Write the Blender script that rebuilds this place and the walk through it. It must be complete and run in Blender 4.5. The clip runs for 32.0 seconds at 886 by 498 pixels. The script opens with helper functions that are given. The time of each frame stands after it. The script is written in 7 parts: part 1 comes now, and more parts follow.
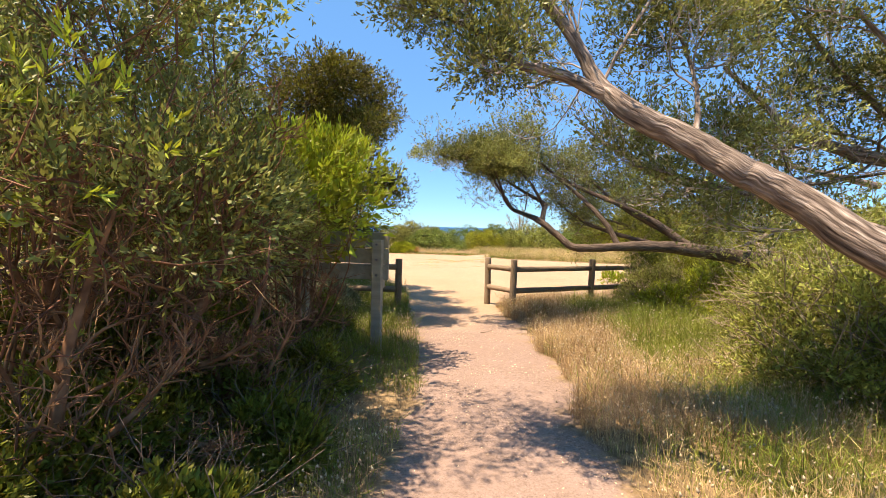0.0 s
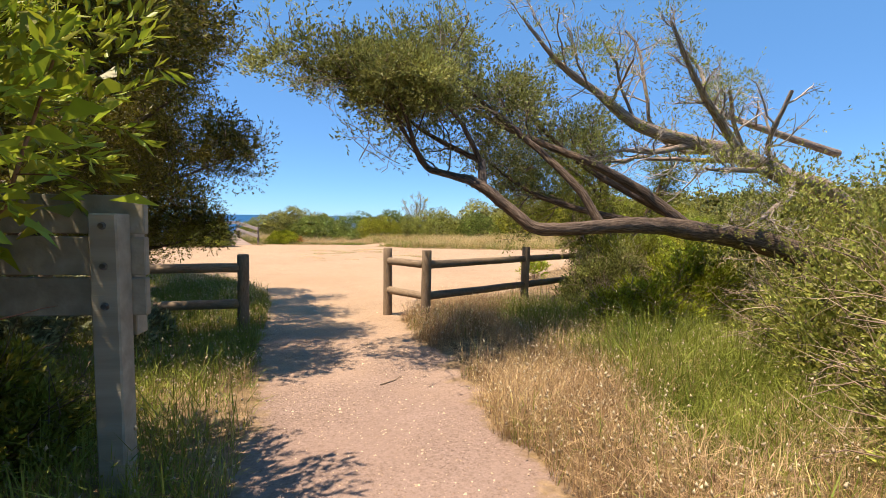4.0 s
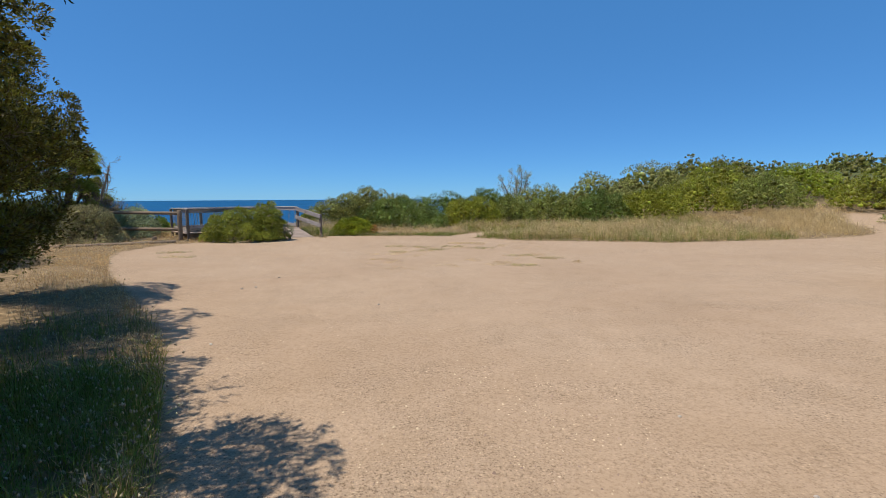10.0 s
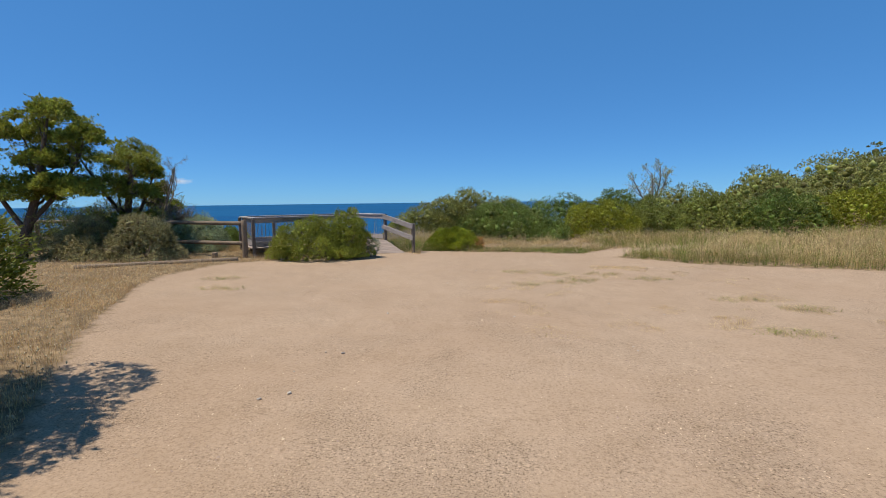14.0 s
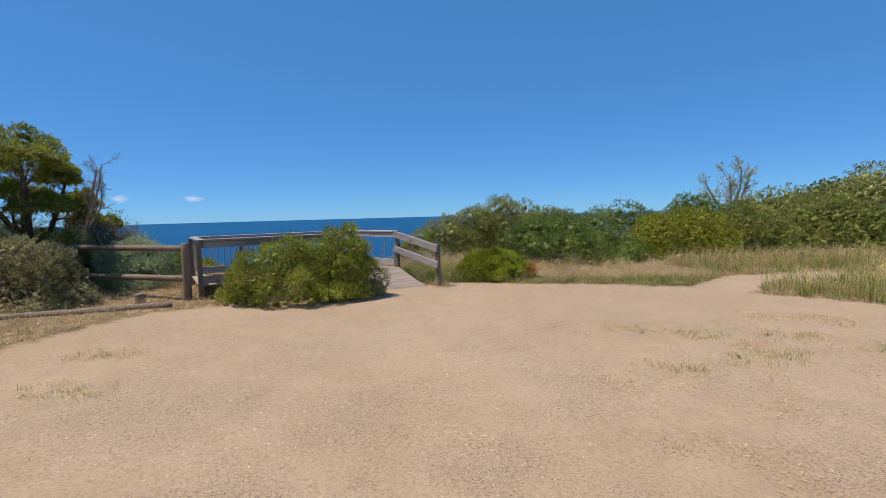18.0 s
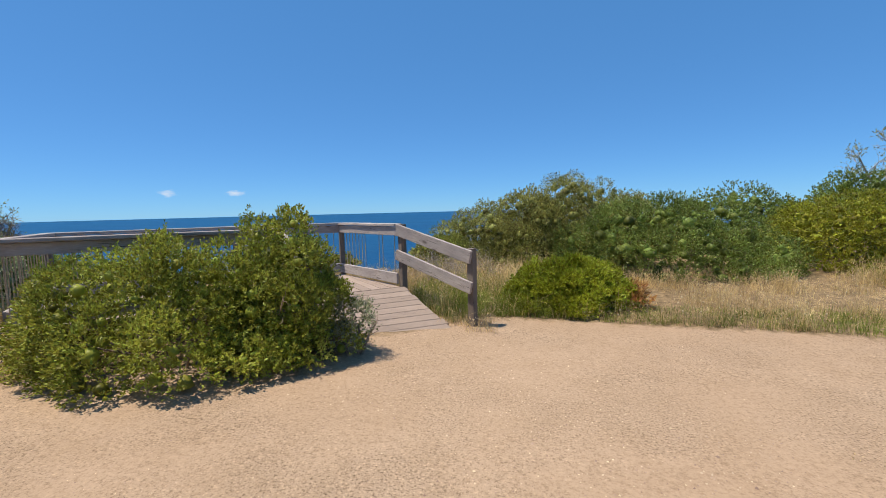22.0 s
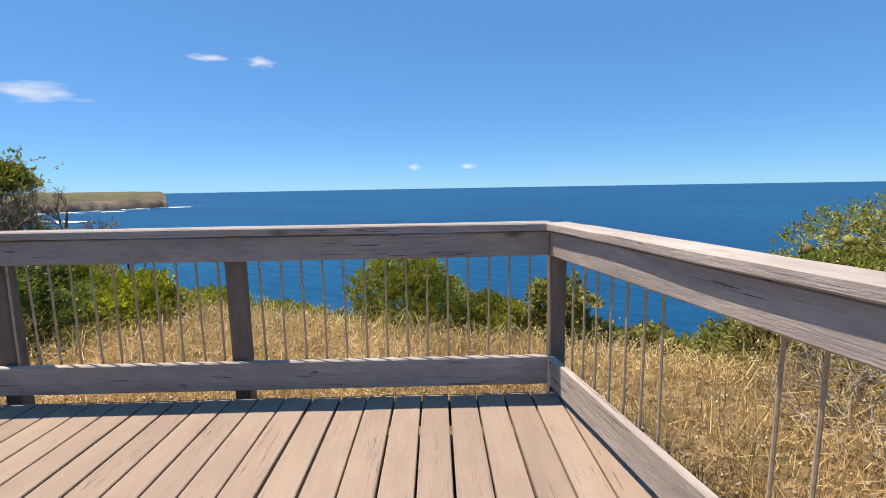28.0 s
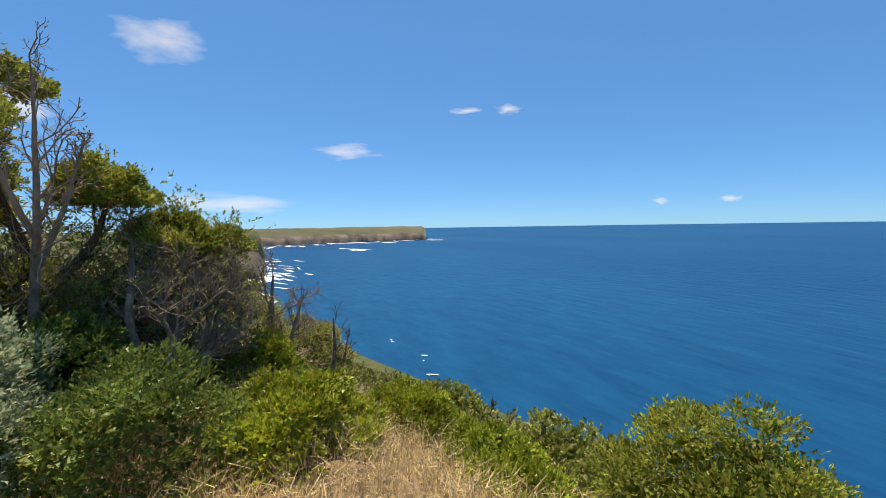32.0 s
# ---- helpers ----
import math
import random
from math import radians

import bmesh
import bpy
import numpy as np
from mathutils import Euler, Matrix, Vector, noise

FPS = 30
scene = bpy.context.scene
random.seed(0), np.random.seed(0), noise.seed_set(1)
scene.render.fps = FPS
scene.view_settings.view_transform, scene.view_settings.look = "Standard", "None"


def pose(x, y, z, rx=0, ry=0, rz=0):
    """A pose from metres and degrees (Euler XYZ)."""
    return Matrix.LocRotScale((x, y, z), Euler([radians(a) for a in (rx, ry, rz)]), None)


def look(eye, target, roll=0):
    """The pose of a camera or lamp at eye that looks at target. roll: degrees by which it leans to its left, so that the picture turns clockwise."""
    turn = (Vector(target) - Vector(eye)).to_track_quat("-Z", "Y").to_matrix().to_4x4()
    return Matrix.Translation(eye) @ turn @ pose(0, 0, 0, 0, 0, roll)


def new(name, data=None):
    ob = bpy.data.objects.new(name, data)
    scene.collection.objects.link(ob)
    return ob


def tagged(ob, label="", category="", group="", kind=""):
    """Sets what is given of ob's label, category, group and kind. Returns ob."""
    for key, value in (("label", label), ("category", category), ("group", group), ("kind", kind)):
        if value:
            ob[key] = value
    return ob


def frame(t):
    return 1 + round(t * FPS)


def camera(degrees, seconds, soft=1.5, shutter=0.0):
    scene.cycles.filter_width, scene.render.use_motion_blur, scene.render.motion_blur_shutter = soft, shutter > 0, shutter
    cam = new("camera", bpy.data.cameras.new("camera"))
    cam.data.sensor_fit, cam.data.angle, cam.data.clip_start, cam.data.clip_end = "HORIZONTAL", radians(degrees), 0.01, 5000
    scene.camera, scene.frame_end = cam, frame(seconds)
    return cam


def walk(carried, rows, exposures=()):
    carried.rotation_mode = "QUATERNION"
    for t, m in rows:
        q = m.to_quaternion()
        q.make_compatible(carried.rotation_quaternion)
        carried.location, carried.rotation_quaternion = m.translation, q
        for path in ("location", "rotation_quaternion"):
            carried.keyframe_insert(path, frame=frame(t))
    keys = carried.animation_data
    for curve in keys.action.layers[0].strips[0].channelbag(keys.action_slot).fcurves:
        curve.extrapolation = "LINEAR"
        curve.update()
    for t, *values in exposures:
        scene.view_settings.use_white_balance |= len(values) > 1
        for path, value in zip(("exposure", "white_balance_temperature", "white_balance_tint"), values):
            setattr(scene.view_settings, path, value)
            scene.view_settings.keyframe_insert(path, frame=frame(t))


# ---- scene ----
cam = camera(89.1, 32.0, soft=0.8)
PATH = [
    (0, (-0.033, -0.078, 2.069), (-0.025, 1.919, 1.965), 1.5),
    (0.5, (0.031, 0.036, 2.037), (0.163, 2.03, 1.952), 1.4),
    (1, (0.104, 0.246, 2.05), (0.364, 2.227, 1.968), 1.4),
    (1.5, (0.062, 0.548, 2.021), (0.445, 2.51, 1.941), 1.7),
    (2, (-0.001, 0.937, 2.03), (0.461, 2.881, 1.94), 2.1),
    (2.5, (0.067, 1.452, 1.982), (0.586, 3.381, 1.886), 1.8),
    (4.5, (0.247, 3.892, 1.85), (0.709, 5.831, 1.69), 0.8),
    (5, (0.252, 4.609, 1.826), (0.724, 6.546, 1.659), 0.9),
    (5.5, (0.223, 5.344, 1.817), (0.699, 7.279, 1.646), 0.8),
    (6, (0.261, 6.002, 1.791), (0.71, 7.944, 1.618), 0.8),
    (6.5, (0.287, 6.675, 1.809), (0.716, 8.62, 1.625), 0.4),
    (7, (0.352, 7.339, 1.813), (0.721, 9.297, 1.641), 0.5),
    (7.5, (0.412, 7.986, 1.825), (0.737, 9.952, 1.662), 0.3),
    (8, (0.41, 8.614, 1.778), (0.653, 10.592, 1.61), 0.2),
    (8.5, (0.321, 9.28, 1.78), (0.5, 11.264, 1.597), 0.0),
    (9, (0.271, 9.962, 1.771), (0.437, 11.944, 1.559), -0.1),
    (9.5, (0.274, 10.552, 1.761), (0.418, 12.534, 1.534), -0.1),
    (10, (0.202, 11.146, 1.766), (0.321, 13.129, 1.538), -0.3),
    (10.5, (0.088, 11.795, 1.774), (0.123, 13.782, 1.546), -0.4),
    (11, (-0.041, 12.452, 1.784), (-0.04, 14.44, 1.56), -0.4),
    (11.5, (-0.174, 13.088, 1.776), (-0.213, 15.077, 1.573), -0.4),
    (12, (-0.294, 13.759, 1.781), (-0.369, 15.748, 1.579), -0.5),
    (12.5, (-0.432, 14.411, 1.785), (-0.544, 16.398, 1.582), -0.5),
    (13, (-0.59, 15.071, 1.809), (-0.77, 17.052, 1.604), -0.6),
    (13.5, (-0.788, 15.732, 1.815), (-1.0, 17.709, 1.606), -0.6),
    (14, (-0.969, 16.339, 1.84), (-1.234, 18.31, 1.627), -0.7),
    (14.5, (-1.146, 16.953, 1.837), (-1.417, 18.927, 1.655), -0.7),
    (15, (-1.323, 17.571, 1.819), (-1.587, 19.548, 1.668), -0.7),
    (15.5, (-1.501, 18.195, 1.766), (-1.778, 20.172, 1.639), -0.7),
    (17.5, (-2.259, 20.723, 1.776), (-2.55, 22.697, 1.639), -1.6),
    (18, (-2.398, 21.345, 1.766), (-2.701, 23.316, 1.614), -1.5),
    (18.5, (-2.483, 22.011, 1.746), (-2.795, 23.98, 1.584), -1.5),
    (19, (-2.58, 22.675, 1.703), (-2.911, 24.639, 1.518), -1.5),
    (19.5, (-2.711, 23.389, 1.691), (-3.046, 25.35, 1.488), -1.6),
    (20, (-2.869, 24.066, 1.703), (-3.226, 26.022, 1.491), -1.6),
    (20.5, (-3.025, 24.752, 1.682), (-3.391, 26.706, 1.457), -1.4),
    (21, (-3.126, 25.438, 1.636), (-3.526, 27.386, 1.429), -1.3),
    (21.5, (-3.253, 26.028, 1.602), (-3.657, 27.978, 1.418), -1.4),
    (22, (-3.281, 26.628, 1.565), (-3.731, 28.569, 1.392), -1.4),
    (22.5, (-3.359, 27.276, 1.534), (-3.865, 29.203, 1.359), -1.3),
    (23, (-3.526, 27.894, 1.539), (-4.064, 29.811, 1.354), -1.4),
    (23.5, (-3.685, 28.466, 1.564), (-4.311, 30.355, 1.359), -2.0),
    (24, (-3.945, 28.999, 1.587), (-4.625, 30.865, 1.353), -1.7),
    (24.5, (-4.224, 29.518, 1.57), (-4.96, 31.359, 1.308), -1.3),
    (26.5, (-5.071, 31.323, 1.471), (-6.078, 33.008, 1.089), -1.0),
    (27, (-5.397, 31.771, 1.484), (-6.494, 33.407, 1.136), -1.1),
    (27.5, (-5.723, 32.173, 1.494), (-6.925, 33.74, 1.179), -1.1),
    (28, (-6.047, 32.448, 1.578), (-7.342, 33.947, 1.304), -1.0),
    (28.5, (-6.406, 32.669, 1.688), (-7.785, 34.096, 1.437), -1.3),
    (29, (-6.676, 32.889, 1.69), (-8.142, 34.227, 1.447), -1.5),
    (29.5, (-6.937, 33.123, 1.726), (-8.46, 34.407, 1.547), -0.8),
    (30, (-7.214, 33.336, 1.789), (-8.792, 34.549, 1.596), -1.5),
    (30.5, (-7.458, 33.525, 1.845), (-9.129, 34.613, 1.687), -1.5),
    (31, (-7.713, 33.730, 1.877), (-9.469, 34.677, 1.737), -1.3),
    (31.5, (-7.908, 33.856, 1.897), (-9.728, 34.676, 1.773), -1.2),
    (32, (-8.105, 33.894, 1.934), (-9.982, 34.575, 1.832), -0.9),
]
walk(cam, [(t, look(eye, target, roll)) for t, eye, target, roll in PATH],
     [(0, 1.12, 9000, 20), (1, 1.06, 9200, 20), (2.5, 0.95, 9000, 20), (5, 0.7, 7900, 18), (6, 0.66, 8000, 17), (7, 0.42, 7250, 14), (9, 0.05, 6650, 11), (14, -0.05, 6650, 11), (20, 0.07, 6750, 12), (24.5, 0.32, 7600, 14), (28, 0.42, 7750, 15), (32, 0.34, 7800, 15)])

# ---- light: clear sky, high sun from over the left shoulder ----
SUN = Vector((-0.957, -0.29, 2.55)).normalized()
world = bpy.data.worlds.new("sky")
scene.world = world
world.use_nodes = True
wn = world.node_tree.nodes
wn.clear()
sky = wn.new("ShaderNodeTexSky")
sky.sky_type = "NISHITA"
sky.sun_disc = False
sky.sun_elevation = math.asin(SUN.z)
sky.sun_rotation = math.atan2(SUN.x, SUN.y)
sky.altitude = 1500
sky.air_density, sky.dust_density, sky.ozone_density = 0.8, 0.0, 2.5
bg = wn.new("ShaderNodeBackground")
bg.inputs["Strength"].default_value = 0.1
wo = wn.new("ShaderNodeOutputWorld")
tone = wn.new("ShaderNodeMix")
tone.data_type, tone.blend_type = "RGBA", "MULTIPLY"
tone.inputs["Factor"].default_value = 1.0
tone.inputs["B"].default_value = (0.55, 0.97, 1.36, 1)
world.node_tree.links.new(sky.outputs[0], tone.inputs["A"])
even = wn.new("ShaderNodeMix")
even.data_type = "RGBA"
even.inputs["Factor"].default_value = 0.5
even.inputs["B"].default_value = (0.7, 2.98, 7.0, 1)
world.node_tree.links.new(tone.outputs["Result"], even.inputs["A"])
world.node_tree.links.new(even.outputs["Result"], bg.inputs[0])
world.node_tree.links.new(bg.outputs[0], wo.inputs[0])
sun = new("sun", bpy.data.lights.new("sun", "SUN"))
sun.data.energy, sun.data.angle, sun.data.color = 5.0, radians(0.55), (1.0, 0.95, 0.87)
sun.matrix_world = look(SUN * 60, (0, 0, 0))
scene.view_settings.exposure = 0.0


# ---- materials ----
def mat(name, colors, rough=0.8, scale=6.0, detail=6.0, bump=0.0, bump_scale=60.0, spec=0.3, stretch=(1, 1, 1),
        island=0.0, obj_rand=0.0, translucent=0.0, metal=0.0, coarse=None, grain=False, depth=0.01):
    """Mottled surface: colours mixed by fine noise, tinted by a coarser noise, with fine relief."""
    m = bpy.data.materials.new(name)
    m.use_nodes = True
    nt = m.node_tree
    n, l = nt.nodes, nt.links
    p = n["Principled BSDF"]
    tc = n.new("ShaderNodeTexCoord")
    mp = n.new("ShaderNodeMapping")
    mp.inputs["Scale"].default_value = stretch
    if grain:
        at = n.new("ShaderNodeAttribute")
        at.attribute_name = "grain"
        l.new(at.outputs["Vector"], mp.inputs[0])
    else:
        l.new(tc.outputs["Object"], mp.inputs[0])
    no = n.new("ShaderNodeTexNoise")
    no.inputs["Scale"].default_value, no.inputs["Detail"].default_value = scale, detail
    l.new(mp.outputs[0], no.inputs["Vector"])
    ramp = n.new("ShaderNodeValToRGB")
    els = ramp.color_ramp.elements
    els[0].position, els[1].position = 0.3, 0.7
    for k, c in enumerate(colors):
        e = els[k] if k < 2 else els.new(0.3 + 0.4 * k / (len(colors)))
        e.color = (*c, 1)
    if len(colors) > 2:
        for k, c in enumerate(colors):
            els[k].position, els[k].color = 0.28 + 0.44 * k / (len(colors) - 1), (*c, 1)
    l.new(no.outputs["Fac"], ramp.inputs[0])
    col = ramp.outputs[0]
    co = n.new("ShaderNodeTexNoise")
    co.inputs["Scale"].default_value, co.inputs["Detail"].default_value = coarse or scale * 0.13, 3
    l.new(mp.outputs[0], co.inputs["Vector"])
    hsv = n.new("ShaderNodeHueSaturation")
    l.new(col, hsv.inputs["Color"])
    val = n.new("ShaderNodeMapRange")
    val.inputs["From Min"].default_value, val.inputs["From Max"].default_value = 0.3, 0.7
    val.inputs["To Min"].default_value, val.inputs["To Max"].default_value = 0.82, 1.18
    l.new(co.outputs["Fac"], val.inputs["Value"])
    out = val.outputs[0]
    for amount, kind in ((island, "geo"), (obj_rand, "obj")):
        if not amount:
            continue
        src = n.new("ShaderNodeNewGeometry").outputs["Random Per Island"] if kind == "geo" else n.new("ShaderNodeObjectInfo").outputs["Random"]
        r = n.new("ShaderNodeMapRange")
        r.inputs["To Min"].default_value, r.inputs["To Max"].default_value = 1 - amount, 1 + amount
        l.new(src, r.inputs["Value"])
        mu = n.new("ShaderNodeMath")
        mu.operation = "MULTIPLY"
        l.new(out, mu.inputs[0])
        l.new(r.outputs[0], mu.inputs[1])
        out = mu.outputs[0]
        hr = n.new("ShaderNodeMapRange")
        hr.inputs["To Min"].default_value, hr.inputs["To Max"].default_value = 0.5 - 0.05 * amount, 0.5 + 0.05 * amount
        l.new(src, hr.inputs["Value"])
        l.new(hr.outputs[0], hsv.inputs["Hue"])
    l.new(out, hsv.inputs["Value"])
    l.new(hsv.outputs[0], p.inputs["Base Color"])
    p.inputs["Roughness"].default_value = rough
    p.inputs["Specular IOR Level"].default_value = spec
    p.inputs["Metallic"].default_value = metal
    if bump:
        b = n.new("ShaderNodeTexNoise")
        b.inputs["Scale"].default_value, b.inputs["Detail"].default_value = bump_scale, 5
        l.new(mp.outputs[0], b.inputs["Vector"])
        bp = n.new("ShaderNodeBump")
        bp.inputs["Strength"].default_value, bp.inputs["Distance"].default_value = bump, depth
        l.new(b.outputs["Fac"], bp.inputs["Height"])
        l.new(bp.outputs[0], p.inputs["Normal"])
    if translucent:
        tr = n.new("ShaderNodeBsdfTranslucent")
        l.new(hsv.outputs[0], tr.inputs[0])
        mx = n.new("ShaderNodeMixShader")
        mx.inputs[0].default_value = translucent
        l.new(p.outputs[0], mx.inputs[1])
        l.new(tr.outputs[0], mx.inputs[2])
        l.new(mx.outputs[0], n["Material Output"].inputs[0])
    return m


def leaf_mat(name, dark, light, island=0.48, rough=0.45, translucent=0.36):
    return mat(name, [dark, light], rough=rough, scale=1.6, detail=3, coarse=0.7, island=island, translucent=translucent, spec=0.3)


M_LEAF_OLIVE = leaf_mat("olive_leaf", (0.145, 0.16, 0.03), (0.42, 0.43, 0.1))
M_LEAF_THICKET = leaf_mat("thicket_leaf", (0.1, 0.115, 0.026), (0.36, 0.38, 0.1), translucent=0.34)
M_LEAF_DARK = leaf_mat("dark_leaf", (0.105, 0.12, 0.014), (0.26, 0.27, 0.04))
M_LEAF_TEA = leaf_mat("tea_tree_leaf", (0.072, 0.066, 0.008), (0.2, 0.175, 0.026))
M_LEAF_BRIGHT = leaf_mat("bright_leaf", (0.2, 0.25, 0.02), (0.4, 0.45, 0.05))
M_LEAF_YELLOW = leaf_mat("yellow_green_leaf", (0.2, 0.212, 0.018), (0.43, 0.41, 0.05))
M_LEAF_FRESH = leaf_mat("fresh_leaf", (0.19, 0.22, 0.016), (0.41, 0.43, 0.045))
M_LEAF_GREY = leaf_mat("grey_green_leaf", (0.19, 0.21, 0.11), (0.33, 0.35, 0.2), rough=0.7)
M_LEAF_SALT = leaf_mat("saltbush_leaf", (0.26, 0.2, 0.11), (0.44, 0.36, 0.21), rough=0.75)
M_LEAF_DUSKY = leaf_mat("dusky_leaf", (0.2, 0.2, 0.05), (0.45, 0.43, 0.13), rough=0.65)
M_LEAF_RAMP = leaf_mat("ramp_bush_leaf", (0.17, 0.19, 0.024), (0.43, 0.44, 0.075))
M_LEAF_SALTY = leaf_mat("saltbush_olive_leaf", (0.17, 0.155, 0.06), (0.46, 0.4, 0.2), rough=0.65)
M_LEAF_PAPER = leaf_mat("paperbark_leaf", (0.11, 0.12, 0.03), (0.33, 0.34, 0.1))
M_LEAF_DEEP = leaf_mat("deep_green_leaf", (0.1, 0.14, 0.026), (0.27, 0.325, 0.072))
M_LEAF_SILVER = leaf_mat("silvery_leaf", (0.29, 0.33, 0.17), (0.5, 0.54, 0.33), rough=0.7)
M_LEAF_UMBRELLA = leaf_mat("canopy_leaf", (0.165, 0.185, 0.026), (0.43, 0.43, 0.072))
M_LEAF_RUST = leaf_mat("rusty_frond", (0.4, 0.2, 0.06), (0.6, 0.33, 0.12), rough=0.7)
M_TWIG = mat("dry_twig", [(0.18, 0.125, 0.085), (0.34, 0.26, 0.19)], scale=9, island=0.3, rough=0.85)
M_TWIG_DARK = mat("dark_twig", [(0.085, 0.058, 0.042), (0.2, 0.15, 0.115)], scale=9, island=0.35, rough=0.85)
M_TWIG_RED = mat("reddish_twig", [(0.13, 0.058, 0.03), (0.34, 0.175, 0.095)], scale=9, island=0.35, rough=0.85)
M_DEADWOOD = mat("silver_deadwood", [(0.3, 0.25, 0.21), (0.52, 0.46, 0.4)], scale=9, island=0.3, rough=0.85)
M_BARK = mat("fibrous_bark", [(0.055, 0.038, 0.029), (0.21, 0.16, 0.125), (0.47, 0.39, 0.32)], scale=1.0, detail=12, bump=1.0, bump_scale=1.5,
             stretch=(54, 54, 7), coarse=0.12, rough=0.92, grain=True, depth=0.02)
M_BARK_PALE = mat("bleached_bark", [(0.14, 0.1, 0.075), (0.3, 0.235, 0.185), (0.44, 0.37, 0.31)], scale=1.0, detail=9, bump=1.0, bump_scale=1.6,
                  stretch=(80, 80, 9), coarse=0.12, rough=0.92, grain=True, depth=0.02)
M_BARK_DARK = mat("dark_bark", [(0.05, 0.034, 0.025), (0.12, 0.085, 0.06), (0.22, 0.165, 0.125)], scale=1.0, detail=8, bump=1.0, bump_scale=1.6,
                  stretch=(80, 80, 9), coarse=0.12, rough=0.92, grain=True, depth=0.02)
M_GRASS_GREEN = mat("green_grass", [(0.12, 0.165, 0.022), (0.3, 0.325, 0.062)], scale=2.0, island=0.3, translucent=0.3, rough=0.6)
M_GRASS_DRY = mat("dry_grass", [(0.5, 0.35, 0.15), (0.72, 0.55, 0.29)], scale=2.0, island=0.3, translucent=0.25, rough=0.75)
M_GRASS_RUST = mat("rusty_dry_grass", [(0.34, 0.22, 0.115), (0.56, 0.4, 0.23)], scale=2.0, island=0.3, translucent=0.25, rough=0.8)
M_GRASS_GOLD = mat("golden_dry_grass", [(0.5, 0.33, 0.15), (0.72, 0.51, 0.27)], scale=2.0, island=0.3, translucent=0.25, rough=0.8)
M_SEED = mat("seed_head", [(0.42, 0.34, 0.21), (0.62, 0.53, 0.37)], scale=20, island=0.2, translucent=0.2, rough=0.9)


def wood(name, low, high, across, rough=0.85, knots=0.09, obj_rand=0.12, crack=0.6, relief=0.6, weather=0.8):
    """Weathered timber: long grain, split lines, knots and grey stains; across gives the grain's scale on each axis."""
    m = bpy.data.materials.new(name)
    m.use_nodes = True
    n, l = m.node_tree.nodes, m.node_tree.links
    p = n["Principled BSDF"]
    tc, info = n.new("ShaderNodeTexCoord"), n.new("ShaderNodeObjectInfo")
    shift = n.new("ShaderNodeVectorMath")
    shift.operation = "MULTIPLY_ADD"
    l.new(info.outputs["Random"], shift.inputs[0])
    shift.inputs[1].default_value = (31, 17, 23)
    l.new(tc.outputs["Object"], shift.inputs[2])

    def tex(kind, scale, stretch, detail=6.0, rough_=0.6):
        mp = n.new("ShaderNodeMapping")
        mp.inputs["Scale"].default_value = stretch
        l.new(shift.outputs[0], mp.inputs[0])
        t = n.new(kind)
        t.inputs["Scale"].default_value = scale
        if kind == "ShaderNodeTexNoise":
            t.inputs["Detail"].default_value, t.inputs["Roughness"].default_value = detail, rough_
        l.new(mp.outputs[0], t.inputs["Vector"])
        return t.outputs[0]

    def ramp(src, a, b, ca, cb):
        r = n.new("ShaderNodeValToRGB")
        e = r.color_ramp.elements
        e[0].position, e[0].color, e[1].position, e[1].color = a, (*ca, 1), b, (*cb, 1)
        l.new(src, r.inputs[0])
        return r.outputs[0]

    def times(a, b, f):
        x = n.new("ShaderNodeMix")
        x.data_type, x.blend_type = "RGBA", "MULTIPLY"
        x.inputs["Factor"].default_value = f
        l.new(a, x.inputs["A"])
        l.new(b, x.inputs["B"])
        return x.outputs["Result"]

    grain = tex("ShaderNodeTexNoise", 150, across, 6, 0.75)
    col = ramp(grain, 0.2, 0.8, low, high)
    split = tex("ShaderNodeTexNoise", 34, [q * 0.6 if q < 1 else q for q in across], 2)
    ridge = n.new("ShaderNodeMath")
    ridge.operation = "COMPARE"
    ridge.inputs[1].default_value, ridge.inputs[2].default_value = 0.5, 0.009
    l.new(split, ridge.inputs[0])
    where = ramp(tex("ShaderNodeTexNoise", 2.6, [0.5 if q < 1 else q for q in across], 3), 0.5, 0.58, (0, 0, 0), (1, 1, 1))
    gap = n.new("ShaderNodeMath")
    gap.operation = "MULTIPLY"
    l.new(ridge.outputs[0], gap.inputs[0])
    l.new(where, gap.inputs[1])
    crevice = gap.outputs[0]
    col = times(col, ramp(crevice, 0.0, 1.0, (1, 1, 1), (0.22, 0.2, 0.19)), crack)
    knot = tex("ShaderNodeTexVoronoi", 4.2, [0.4 if q < 1 else q for q in across])
    spot = ramp(knot, knots * 0.5, knots * 1.5, (0.34, 0.28, 0.24), (1, 1, 1))
    col = times(col, spot, 0.8)
    stain = tex("ShaderNodeTexNoise", 4.5, [0.3 if q < 1 else q for q in across], 8, 0.75)
    col = times(col, ramp(stain, 0.34, 0.66, (0.66, 0.65, 0.67), (1.16, 1.15, 1.13)), 1.1 * weather)
    fleck = tex("ShaderNodeTexNoise", 45, [0.22 if q < 1 else q for q in across], 4, 0.7)
    col = times(col, ramp(fleck, 0.3, 0.48, (0.72, 0.71, 0.7), (1, 1, 1)), 0.5 * weather)
    tone_ = n.new("ShaderNodeMapRange")
    tone_.inputs["To Min"].default_value, tone_.inputs["To Max"].default_value = 1 - obj_rand, 1 + obj_rand
    l.new(info.outputs["Random"], tone_.inputs["Value"])
    hsv = n.new("ShaderNodeHueSaturation")
    l.new(col, hsv.inputs["Color"])
    l.new(tone_.outputs[0], hsv.inputs["Value"])
